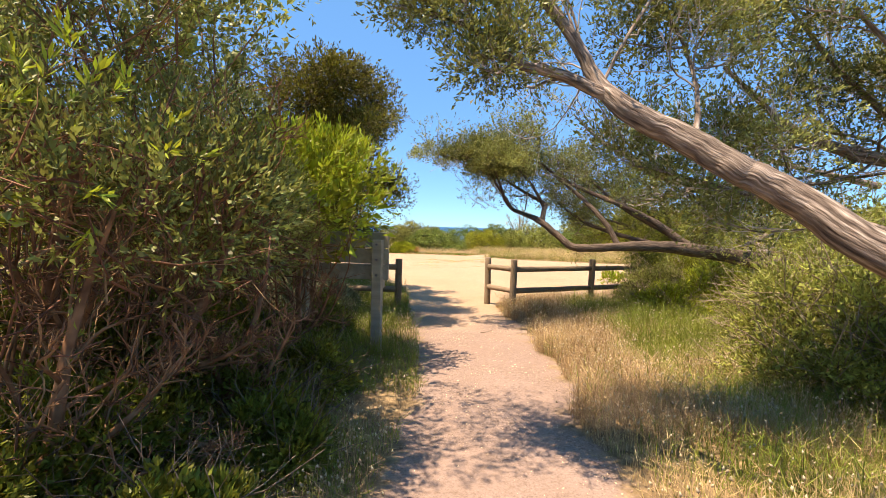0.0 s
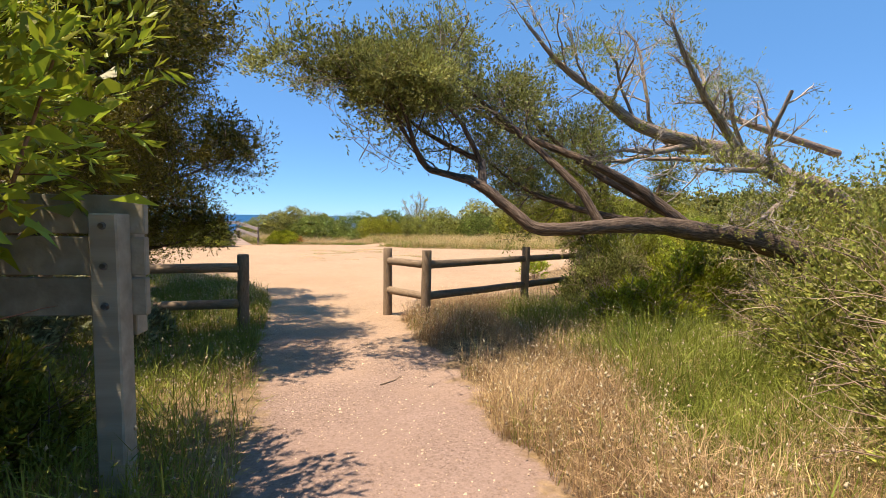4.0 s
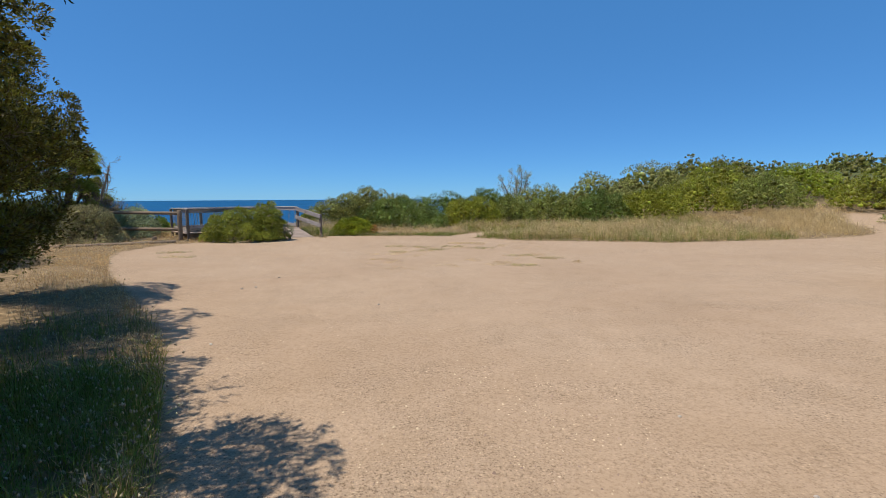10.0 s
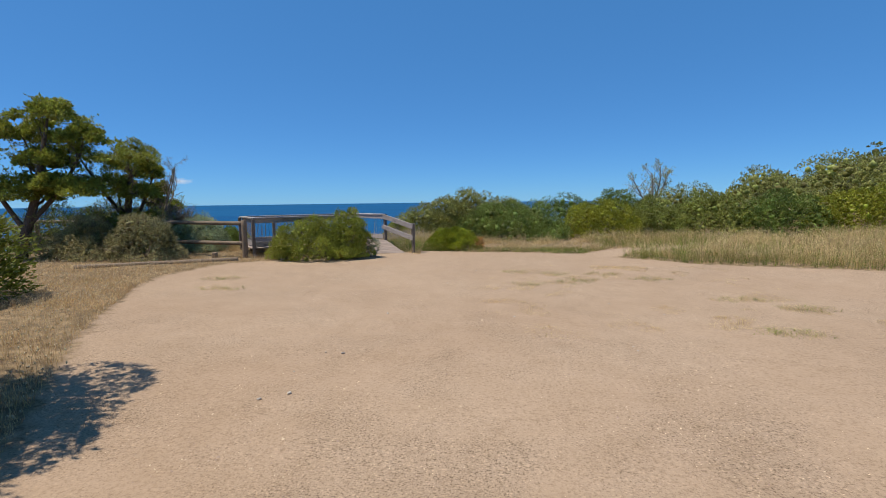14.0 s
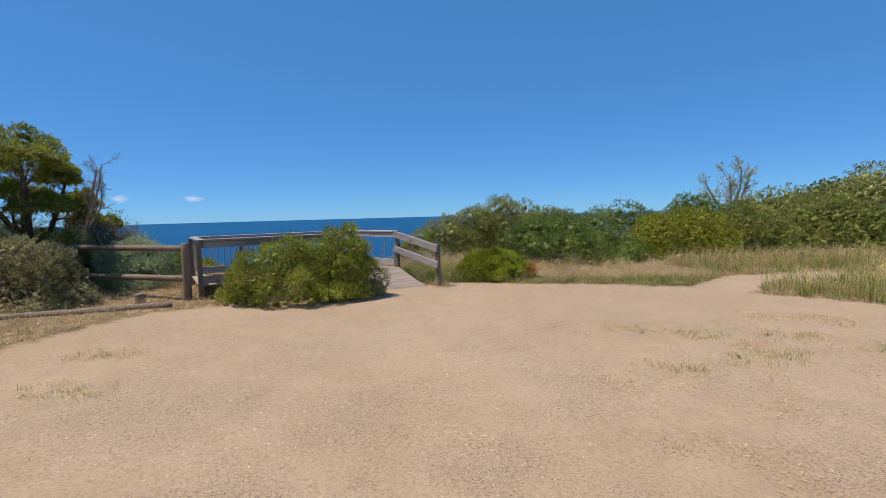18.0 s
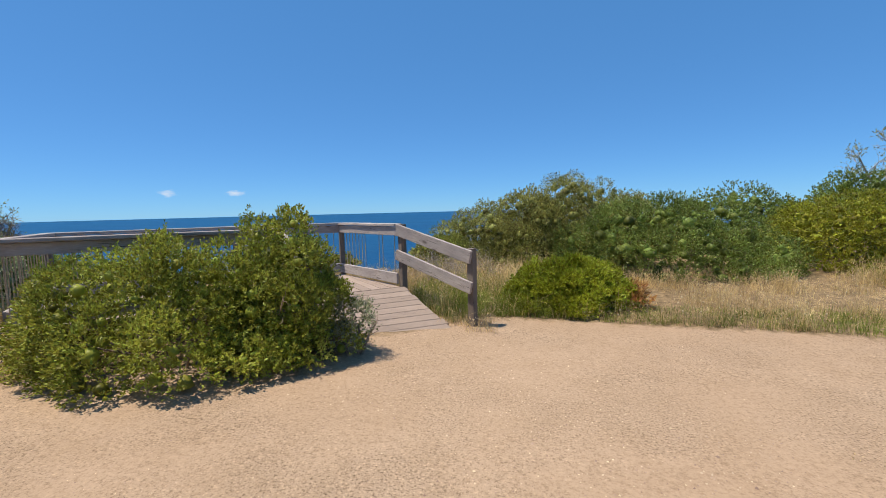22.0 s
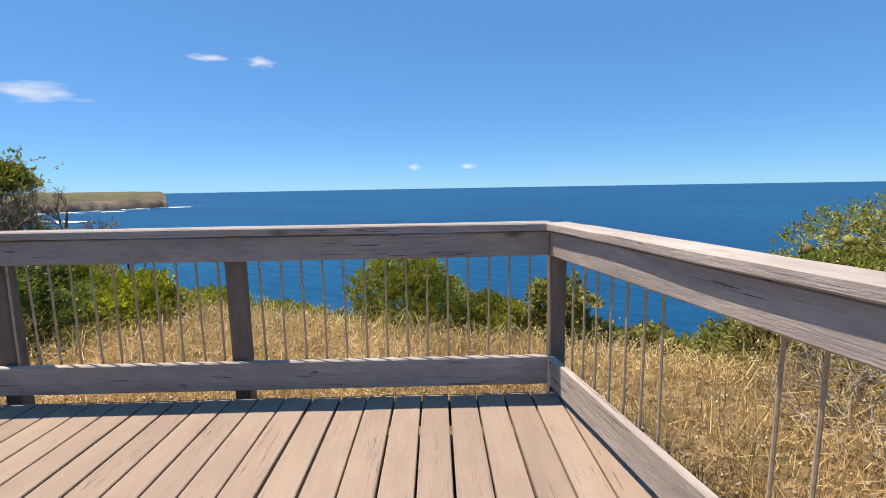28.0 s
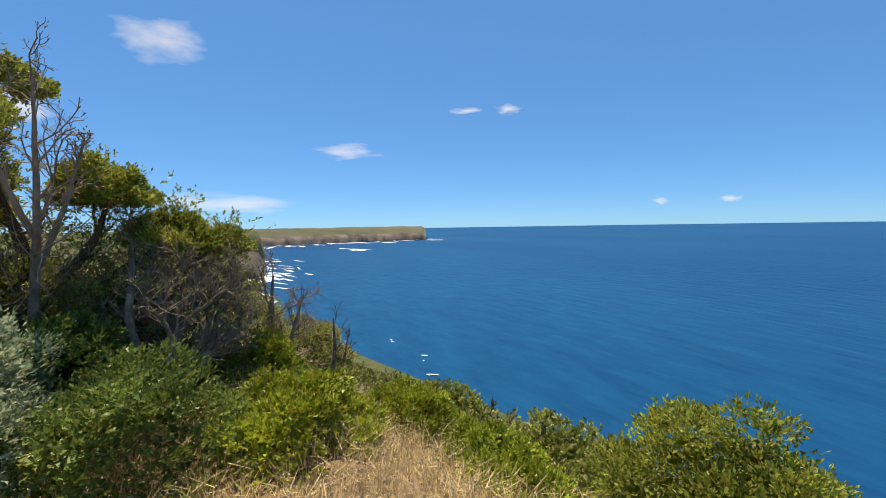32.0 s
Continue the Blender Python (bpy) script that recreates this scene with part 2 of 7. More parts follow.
    l.new(hsv.outputs[0], p.inputs["Base Color"])
    p.inputs["Roughness"].default_value, p.inputs["Specular IOR Level"].default_value = rough, 0.25
    prev = None
    for src, depth in ((grain, 0.004), (fleck, 0.006), (knot, 0.003)):
        bp = n.new("ShaderNodeBump")
        bp.inputs["Strength"].default_value, bp.inputs["Distance"].default_value = relief, depth
        l.new(src, bp.inputs["Height"])
        if prev:
            l.new(prev, bp.inputs["Normal"])
        prev = bp.outputs[0]
    l.new(prev, p.inputs["Normal"])
    return m


M_LOG = wood("treated_log", (0.13, 0.09, 0.055), (0.36, 0.275, 0.19), (1, 1, 0.1), knots=0.08, relief=0.8)
M_RAIL = wood("weathered_rail", (0.315, 0.278, 0.254), (0.485, 0.437, 0.4), (0.035, 1, 1), knots=0.09, crack=0.9, relief=0.5)
M_POST = wood("weathered_post", (0.15, 0.12, 0.095), (0.27, 0.225, 0.185), (0.06, 1, 1), knots=0.06)
M_DECK = wood("stained_deck_board", (0.285, 0.218, 0.17), (0.355, 0.28, 0.226), (0.05, 1, 1), knots=0.045, crack=0.5, obj_rand=0.09, relief=0.35, weather=0.38)
M_DECK_CROSS = wood("stained_deck_plank", (0.285, 0.218, 0.17), (0.355, 0.28, 0.226), (1, 0.05, 1), knots=0.045, crack=0.5, obj_rand=0.09, relief=0.35, weather=0.38)
M_ROD = mat("galvanised_rod", [(0.36, 0.27, 0.18), (0.52, 0.42, 0.3)], scale=20, rough=0.6, metal=0.15)
M_BOLT = mat("steel_bolt", [(0.16, 0.15, 0.14), (0.3, 0.29, 0.28)], scale=40, rough=0.4, metal=0.9)
M_SIGN = mat("grey_sign_timber", [(0.25, 0.23, 0.17), (0.36, 0.335, 0.25)], scale=12, detail=8, bump=0.3, bump_scale=50, stretch=(1, 1, 0.08), rough=0.85)
M_STONE = mat("pale_stone", [(0.34, 0.29, 0.24), (0.52, 0.47, 0.4)], scale=14, bump=0.5, rough=0.9, obj_rand=0.15)
M_CLIFF = mat("cliff_rock", [(0.05, 0.042, 0.034), (0.13, 0.105, 0.08), (0.24, 0.195, 0.14)], scale=0.035, detail=9, rough=0.95, stretch=(1, 1, 1.6))
M_PASTURE = mat("headland_pasture", [(0.06, 0.07, 0.03), (0.13, 0.112, 0.056)], scale=0.012, detail=6, rough=0.95)
M_SCRUB = mat("cliff_scrub", [(0.03, 0.042, 0.014), (0.085, 0.095, 0.03)], scale=0.2, detail=8, rough=0.95)
M_FOAM = mat("sea_foam", [(0.75, 0.8, 0.82), (0.9, 0.92, 0.93)], scale=0.2, rough=0.9)


def ground_material():
    """Pale gravelly sand where the surface is worn bare, litter and soil elsewhere; the split follows the mesh's own wear layer."""
    m = bpy.data.materials.new("sandy_ground")
    m.use_nodes = True
    n, l = m.node_tree.nodes, m.node_tree.links
    p = n["Principled BSDF"]
    tc = n.new("ShaderNodeTexCoord")

    def noise_tex(scale, detail=5.0, rough=0.55):
        t = n.new("ShaderNodeTexNoise")
        t.inputs["Scale"].default_value, t.inputs["Detail"].default_value, t.inputs["Roughness"].default_value = scale, detail, rough
        l.new(tc.outputs["Object"], t.inputs["Vector"])
        return t.outputs["Fac"]

    def ramp(src, stops):
        r = n.new("ShaderNodeValToRGB")
        e = r.color_ramp.elements
        while len(e) < len(stops):
            e.new(0.5)
        for k, (pos, c) in enumerate(stops):
            e[k].position, e[k].color = pos, (*c, 1)
        l.new(src, r.inputs[0])
        return r.outputs[0]

    def mix(a, b, f, kind="MIX"):
        x = n.new("ShaderNodeMix")
        x.data_type, x.blend_type = "RGBA", kind
        for sock, v in ((x.inputs["Factor"], f), (x.inputs["A"], a), (x.inputs["B"], b)):
            if isinstance(v, bpy.types.NodeSocket):
                l.new(v, sock)
            else:
                sock.default_value = v
        return x.outputs["Result"]

    sand = ramp(noise_tex(2.2, 7), [(0.3, (0.368, 0.262, 0.17)), (0.7, (0.408, 0.295, 0.197))])
    speck = ramp(noise_tex(55, 3, 0.7), [(0.34, (0.35, 0.32, 0.29)), (0.45, (0.95, 0.95, 0.95)), (0.57, (1.02, 1.02, 1.02)), (0.68, (1.5, 1.48, 1.45))])
    loose = n.new("ShaderNodeMapRange")
    loose.inputs["From Min"].default_value, loose.inputs["From Max"].default_value = 0.4, 0.6
    loose.inputs["To Min"].default_value, loose.inputs["To Max"].default_value = 0.25, 0.95
    l.new(noise_tex(0.7, 6, 0.65), loose.inputs["Value"])
    sand = mix(sand, speck, loose.outputs[0], "MULTIPLY")
    fleck = ramp(noise_tex(24, 6, 0.75), [(0.36, (0.74, 0.71, 0.67)), (0.5, (1, 1, 1)), (0.66, (1.1, 1.09, 1.07))])
    sand = mix(sand, fleck, 0.75, "MULTIPLY")
    broad = ramp(noise_tex(0.35, 4), [(0.35, (0.93, 0.9, 0.87)), (0.65, (1.05, 1.05, 1.05))])
    sand = mix(sand, broad, 0.8, "MULTIPLY")
    # the sand's colour is multiplied darker and bluer along the narrow path than in the open clearing
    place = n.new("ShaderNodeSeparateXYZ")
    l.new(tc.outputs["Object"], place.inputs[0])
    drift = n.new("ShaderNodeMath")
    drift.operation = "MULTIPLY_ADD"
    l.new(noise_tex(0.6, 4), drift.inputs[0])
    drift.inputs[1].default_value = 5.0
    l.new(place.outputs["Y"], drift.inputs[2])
    path_tint = n.new("ShaderNodeMapRange")
    path_tint.inputs["From Min"].default_value, path_tint.inputs["From Max"].default_value = 9.0, 13.5
    path_tint.inputs["To Min"].default_value, path_tint.inputs["To Max"].default_value = 1.0, 0.0
    l.new(drift.outputs[0], path_tint.inputs["Value"])
    sand = mix(sand, (0.7, 0.715, 0.9, 1), path_tint.outputs[0], "MULTIPLY")
    soil = ramp(noise_tex(7, 8, 0.7), [(0.3, (0.08, 0.055, 0.03)), (0.5, (0.21, 0.145, 0.078)), (0.7, (0.42, 0.3, 0.165))])
    slope = ramp(noise_tex(0.5, 8, 0.7), [(0.35, (0.045, 0.065, 0.02)), (0.65, (0.12, 0.125, 0.045))])
    wear = n.new("ShaderNodeAttribute")
    wear.attribute_name = "wear"
    split = n.new("ShaderNodeSeparateColor")
    l.new(wear.outputs["Color"], split.inputs[0])
    jitter = n.new("ShaderNodeMath")
    jitter.operation = "MULTIPLY_ADD"
    l.new(noise_tex(4.5, 6, 0.65), jitter.inputs[0])
    jitter.inputs[1].default_value = 0.9
    l.new(split.outputs[0], jitter.inputs[2])
    edge = n.new("ShaderNodeMapRange")
    edge.inputs["From Min"].default_value, edge.inputs["From Max"].default_value = 0.85, 1.05
    l.new(jitter.outputs[0], edge.inputs["Value"])
    wild = mix(soil, slope, split.outputs[1])
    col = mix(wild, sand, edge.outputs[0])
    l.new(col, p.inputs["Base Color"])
    p.inputs["Roughness"].default_value = 0.95
    p.inputs["Specular IOR Level"].default_value = 0.15
    h1 = noise_tex(38, 5, 0.65)
    b = n.new("ShaderNodeBump")
    b.inputs["Distance"].default_value = 0.02
    l.new(loose.outputs[0], b.inputs["Strength"])
    l.new(h1, b.inputs["Height"])
    b2 = n.new("ShaderNodeBump")
    b2.inputs["Strength"].default_value, b2.inputs["Distance"].default_value = 0.12, 0.08
    l.new(noise_tex(3.0, 3), b2.inputs["Height"])
    l.new(b2.outputs[0], b.inputs["Normal"])
    l.new(b.outputs[0], p.inputs["Normal"])
    return m


def sea_material():
    m = bpy.data.materials.new("open_sea")
    m.use_nodes = True
    n, l = m.node_tree.nodes, m.node_tree.links
    p = n["Principled BSDF"]
    tc = n.new("ShaderNodeTexCoord")
    mp = n.new("ShaderNodeMapping")
    mp.inputs["Rotation"].default_value = (0, 0, 0.5)
    mp.inputs["Scale"].default_value = (0.35, 1, 1)
    l.new(tc.outputs["Object"], mp.inputs[0])
    big = n.new("ShaderNodeTexNoise")
    big.inputs["Scale"].default_value, big.inputs["Detail"].default_value = 0.006, 5
    l.new(mp.outputs[0], big.inputs["Vector"])
    r = n.new("ShaderNodeValToRGB")
    e = r.color_ramp.elements
    e[0].position, e[0].color = 0.35, (0.002, 0.052, 0.138, 1)
    e[1].position, e[1].color = 0.65, (0.004, 0.074, 0.168, 1)
    l.new(big.outputs["Fac"], r.inputs[0])
    chop = n.new("ShaderNodeTexNoise")
    chop.inputs["Scale"].default_value, chop.inputs["Detail"].default_value, chop.inputs["Roughness"].default_value = 0.2, 8, 0.7
    l.new(mp.outputs[0], chop.inputs["Vector"])
    shade = n.new("ShaderNodeValToRGB")
    se = shade.color_ramp.elements
    se[0].position, se[0].color = 0.35, (0.8, 0.84, 0.88, 1)
    se[1].position, se[1].color = 0.66, (1.25, 1.18, 1.12, 1)
    l.new(chop.outputs["Fac"], shade.inputs[0])
    both = n.new("ShaderNodeMix")
    both.data_type, both.blend_type = "RGBA", "MULTIPLY"
    both.inputs["Factor"].default_value = 1.0
    l.new(r.outputs[0], both.inputs["A"])
    l.new(shade.outputs[0], both.inputs["B"])
    l.new(both.outputs["Result"], p.inputs["Base Color"])
    p.inputs["Roughness"].default_value = 0.35
    p.inputs["Specular IOR Level"].default_value = 0.025
    w = n.new("ShaderNodeTexNoise")
    w.inputs["Scale"].default_value, w.inputs["Detail"].default_value = 0.22, 7
    l.new(mp.outputs[0], w.inputs["Vector"])
    b = n.new("ShaderNodeBump")
    b.inputs["Strength"].default_value, b.inputs["Distance"].default_value = 0.35, 1.6
    l.new(w.outputs["Fac"], b.inputs["Height"])
    l.new(b.outputs[0], p.inputs["Normal"])
    return m


def cloud_material():
    m = bpy.data.materials.new("cloud_wisp")
    m.use_nodes = True
    n, l = m.node_tree.nodes, m.node_tree.links
    n.remove(n["Principled BSDF"])
    tc = n.new("ShaderNodeTexCoord")
    info = n.new("ShaderNodeObjectInfo")
    no = n.new("ShaderNodeTexNoise")
    no.noise_dimensions = "4D"
    no.inputs["Scale"].default_value, no.inputs["Detail"].default_value = 2.2, 7
    wmul = n.new("ShaderNodeMath")
    wmul.operation = "MULTIPLY"
    wmul.inputs[1].default_value = 40
    l.new(info.outputs["Random"], wmul.inputs[0])
    l.new(wmul.outputs[0], no.inputs["W"])
    l.new(tc.outputs["Object"], no.inputs["Vector"])
    ln = n.new("ShaderNodeVectorMath")
    ln.operation = "LENGTH"
    l.new(tc.outputs["Object"], ln.inputs[0])
    fall = n.new("ShaderNodeMapRange")
    fall.inputs["From Min"].default_value, fall.inputs["From Max"].default_value = 0.0, 1.0
    fall.inputs["To Min"].default_value, fall.inputs["To Max"].default_value = 0.42, -0.42
    l.new(ln.outputs["Value"], fall.inputs["Value"])
    add = n.new("ShaderNodeMath")
    l.new(no.outputs["Fac"], add.inputs[0])
    l.new(fall.outputs[0], add.inputs[1])
    al = n.new("ShaderNodeMapRange")
    al.inputs["From Min"].default_value, al.inputs["From Max"].default_value = 0.4, 1.0
    al.inputs["To Max"].default_value = 0.7
    l.new(add.outputs[0], al.inputs["Value"])
    # an even white glow stands in for sunlight on the cloud
    em = n.new("ShaderNodeEmission")
    em.inputs["Color"].default_value, em.inputs["Strength"].default_value = (0.93, 0.96, 1.0, 1), 0.85
    tr = n.new("ShaderNodeBsdfTransparent")
    mx = n.new("ShaderNodeMixShader")
    l.new(al.outputs[0], mx.inputs[0])
    l.new(tr.outputs[0], mx.inputs[1])
    l.new(em.outputs[0], mx.inputs[2])
    l.new(mx.outputs[0], n["Material Output"].inputs[0])
    return m


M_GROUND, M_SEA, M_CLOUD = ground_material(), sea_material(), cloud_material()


# ---- mesh helpers ----
def np_mesh(name, verts, faces):
    """A mesh from arrays: faces is a list of (n, k) index arrays."""
    me = bpy.data.meshes.new(name)
    faces = [np.asarray(f, np.int32) for f in faces if len(f)]
    me.vertices.add(len(verts))
    me.vertices.foreach_set("co", np.asarray(verts, np.float32).ravel())
    loops = np.concatenate([f.ravel() for f in faces])
    totals = np.concatenate([np.full(len(f), f.shape[1], np.int32) for f in faces])
    me.loops.add(len(loops))
    me.loops.foreach_set("vertex_index", loops)
    me.polygons.add(len(totals))
    me.polygons.foreach_set("loop_start", np.r_[0, np.cumsum(totals)[:-1]].astype(np.int32))
    me.polygons.foreach_set("loop_total", totals)
    me.update(calc_edges=True)
    return me


def part(name, data, material, parent, label="", matrix=None):
    """One mesh object under a thing, from a bmesh or a mesh."""
    if isinstance(data, bmesh.types.BMesh):
        me = bpy.data.meshes.new(name)
        data.to_mesh(me)
        data.free()
        data = me
    if material and not data.materials:
        data.materials.append(material)
    ob = new(name, data)
    ob.parent = parent
    if matrix is not None:
        ob.matrix_basis = matrix
    if label:
        tagged(ob, label)
    return ob


def thing(name, place, label, category, group="", kind=""):
    ob = new(name)
    ob.empty_display_size = 0.2
    ob.location = place
    return tagged(ob, label, category, group, kind)


def smooth_faces(me):
    me.polygons.foreach_set("use_smooth", np.ones(len(me.polygons), bool))
    return me


def plank(length, width, thick, bevel=0.006, wobble=0.0, seed=0, cuts=6):
    """A board along x, centred on its length, resting on z = 0, with worn edges."""
    bm = bmesh.new()
    bmesh.ops.create_cube(bm, size=1)
    bmesh.ops.scale(bm, vec=(length, width, thick), verts=bm.verts)
    bmesh.ops.translate(bm, vec=(0, 0, thick / 2), verts=bm.verts)
    if bevel:
        bmesh.ops.bevel(bm, geom=bm.edges[:], offset=bevel, segments=1, affect="EDGES")
    if wobble:
        long = [e for e in bm.edges if abs((e.verts[0].co - e.verts[1].co).x) > length * 0.5]
        bmesh.ops.subdivide_edges(bm, edges=long, cuts=cuts)
        for v in bm.verts:
            q = noise.noise(Vector((v.co.x * 2.1, seed * 7.3, v.co.z * 9)))
            w = noise.noise(Vector((v.co.x * 3.7, seed * 3.1 + 9, v.co.y * 11)))
            v.co.y += q * wobble
            v.co.z += w * wobble * 0.6
    return bm


def log_bm(length, r0, r1, seed=0, sides=14, rings=9, cap=0.012):
    """A round log along z from 0 to length, tapered, a little out of true, with chamfered ends."""
    bm = bmesh.new()
    rows = []
    zs = [0, cap] + [cap + (length - 2 * cap) * k / (rings - 1) for k in range(1, rings - 1)] + [length - cap, length]
    for k, z in enumerate(zs):
        r = r0 + (r1 - r0) * z / length
        if k in (0, len(zs) - 1):
            r -= cap
        ox = 0.08 * r0 * noise.noise(Vector((z * 1.7, seed * 5.1, 0.3)))
        oy = 0.08 * r0 * noise.noise(Vector((z * 1.7, seed * 5.1, 4.3)))
        row = []
        for s in range(sides):
            a = 2 * math.pi * s / sides
            rr = r * (1 + 0.05 * noise.noise(Vector((math.cos(a) * 1.5, math.sin(a) * 1.5 + seed, z * 2.3))))
            row.append(bm.verts.new((ox + rr * math.cos(a), oy + rr * math.sin(a), z)))
        rows.append(row)
    for a, b in zip(rows, rows[1:]):
        for s in range(sides):
            f = bm.faces.new((a[s], a[(s + 1) % sides], b[(s + 1) % sides], b[s]))
            f.smooth = True
    bm.faces.new(rows[0][::-1])
    bm.faces.new(rows[-1])
    return bm


def aim(a, b):
    """A pose at a whose z axis points to b."""
    d = Vector(b) - Vector(a)
    return Matrix.Translation(a) @ d.to_track_quat("Z", "Y").to_matrix().to_4x4()


def along(a, b, up=(0, 0, 1)):
    """A pose at the middle of a-b, x axis along it, z as near up as can be."""
    a, b = Vector(a), Vector(b)
    x = (b - a).normalized()
    y = Vector(up).cross(x).normalized()
    z = x.cross(y)
    m = Matrix((x, y, z)).transposed().to_4x4()
    m.translation = (a + b) / 2
    return m


# ---- lie of the land ----
KX, KY = -7.27, 34.81


def step(a, b, v):
    t = np.clip((np.asarray(v, float) - a) / (b - a), 0, 1)
    return t * t * (3 - 2 * t)


def seaward(x, y):
    return np.minimum((x - KX) * -0.35 + (y - KY - 1.2) * 0.94, (x + 3.67) * -0.85 + (y - 37.6) * 0.53)


def land(x, y):
    x, y = np.asarray(x, float), np.asarray(y, float)
    z = np.interp(y, [-30, 0, 5, 10, 15.5, 22, 26, 31.3, 42], [0.8, 0.45, 0.36, 0.24, 0.08, -0.07, -0.16, -0.12, 0.05])
    z = z + np.interp(x, [-14, -7, -4], [0.2, 0.12, 0]) * np.interp(y, [12, 20], [0, 1])
    far = np.hypot(x, y - 9.7)
    u = x / np.maximum(y - 9.7, 0.5)
    z = z + 4.3 * step(25, 65, far) * step(0.28, 0.62, u) * (y > 9.7)
    c = seaward(x, y)
    return z + np.interp(c, [0, 1, 3, 6, 12, 40, 60, 100, 400], [0, -0.45, -1.7, -3.8, -8, -25, -31, -34, -36])


def height(x, y):
    return float(land(x, y))


SAND = np.array([(-0.45, -6), (-0.4, 1), (-0.33, 3.2), (-0.22, 4.5), (-0.24, 5.5), (-0.5, 8.1), (-0.75, 10), (-0.85, 11.8), (-1.25, 13.60),
                 (-2.72, 16.44), (-3.77, 17.96), (-6.82, 21.80), (-9.03, 25.17), (-9.66, 26.64), (-9.35, 28.96), (-8.09, 30.01), (-5.67, 31.06), (-5.67, 31.80),
                 (-4.51, 32.85), (-4.09, 33.37), (-2.62, 33.22), (-0.51, 33.06), (1.80, 32.64), (3.17, 34.22), (6.33, 35.06), (14.74, 35.48), (25.26, 35.48), (27.37, 30.22),
                 (20.00, 27.06), (10.01, 19.70), (5.48, 15.49), (5.17, 13.81), (3.2, 11.9), (1.5, 10.9), (1.3, 10.3), (1.3, 9), (1.45, 7), (1.38, 4.8),
                 (1.17, 3.2), (1.1, 0), (1.1, -6)])
ISLAND = np.array([(2.75, 31.90), (4.85, 30.43), (10.53, 28.96), (21.05, 30.01), (24.5, 36.5), (7.6, 36.2), (5.6, 33.80), (3.70, 33.27)])


def inside(poly, x, y):
    """Signed distance to a polygon's edge, positive inside."""
    x, y = np.asarray(x, float), np.asarray(y, float)
    best, odd = np.full(x.shape, 1e9), np.zeros(x.shape, bool)
    for (ax, ay), (bx, by) in zip(poly, np.roll(poly, -1, 0)):
        t = np.clip(((x - ax) * (bx - ax) + (y - ay) * (by - ay)) / ((bx - ax) ** 2 + (by - ay) ** 2), 0, 1)
        best = np.minimum(best, np.hypot(x - ax - t * (bx - ax), y - ay - t * (by - ay)))
        cross = (ay > y) != (by > y)
        odd ^= cross & (x < (bx - ax) * (y - ay) / (by - ay + 1e-12) + ax)
    return np.where(odd, best, -best)


def bare(x, y):
    x, y = np.asarray(x, float), np.asarray(y, float)
    ragged = 0.07 * np.sin(2.3 * y + 1.1 + 0.8 * x) + 0.05 * np.sin(5.1 * y - 1.7 * x) + 0.035 * np.sin(11.3 * y + 3 * x + 0.5)
    return np.minimum(inside(SAND, x, y), -inside(ISLAND, x, y)) + ragged * np.where(x > 0.4, 1.0, 0.5) * np.clip((13 - y) / 2, 0, 1)


def build_ground():
    out = np.cumsum(0.3 * 1.19 ** np.arange(44))
    xs = np.r_[-14 - out[::-1], np.arange(-14, 14.01, 0.25), 14 + out]
    ys = np.r_[-6 - out[::-1], np.arange(-6, 40.01, 0.25), 40 + out]
    gx, gy = np.meshgrid(xs, ys)
    gz = land(gx, gy)
    b = bare(gx, gy)
    rough = np.array([noise.noise(Vector((x * 0.6, y * 0.6, 2.0))) for x, y in zip(gx.ravel(), gy.ravel())]).reshape(gx.shape)
    gz = gz + rough * np.where(b > 0, 0.006, 0.04) + 0.03 * step(0.15, -0.5, b)
    nx, ny = len(xs), len(ys)
    i = (np.arange(ny - 1)[:, None] * nx + np.arange(nx - 1)).ravel()
    me = np_mesh("ground", np.stack([gx, gy, gz], -1).reshape(-1, 3), [np.stack([i, i + 1, i + nx + 1, i + nx], 1)])
    smooth_faces(me)
    wear = me.color_attributes.new("wear", "FLOAT_COLOR", "POINT")
    w = np.clip(0.5 + b / 0.9, 0, 1)
    green = np.clip(seaward(gx, gy) / 4, 0, 1)
    green = np.maximum(green, step(30, 45, np.hypot(gx, gy - 18)))
    wear.data.foreach_set("color", np.stack([w, green, w * 0, w * 0 + 1], -1).astype(np.float32).ravel())
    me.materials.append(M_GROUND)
    return tagged(new("ground", me), "pale sandy clearing and footpath with coarse dry verges", "ground", kind="structure")


build_ground()


def build_sea():
    radii = np.r_[np.linspace(20, 400, 20), np.geomspace(440, 4900, 24)]
    n = 96
    a = np.linspace(0, 2 * np.pi, n, endpoint=False)
    z = np.interp(radii, [0, 2500, 4900], [-28, -28, -16])
    v = np.stack([radii[:, None] * np.cos(a), 40 + radii[:, None] * np.sin(a), np.repeat(z[:, None], n, 1)], -1).reshape(-1, 3)
    k, s = np.meshgrid(np.arange(len(radii) - 1), np.arange(n), indexing="ij")
    q = np.stack([k * n + s, (k + 1) * n + s, (k + 1) * n + (s + 1) % n, k * n + (s + 1) % n], -1).reshape(-1, 4)
    me = smooth_faces(np_mesh("sea", v, [q]))
    me.materials.append(M_SEA)
    return tagged(new("sea", me), "deep blue ocean with light wind ripples", "sea", kind="structure")


build_sea()


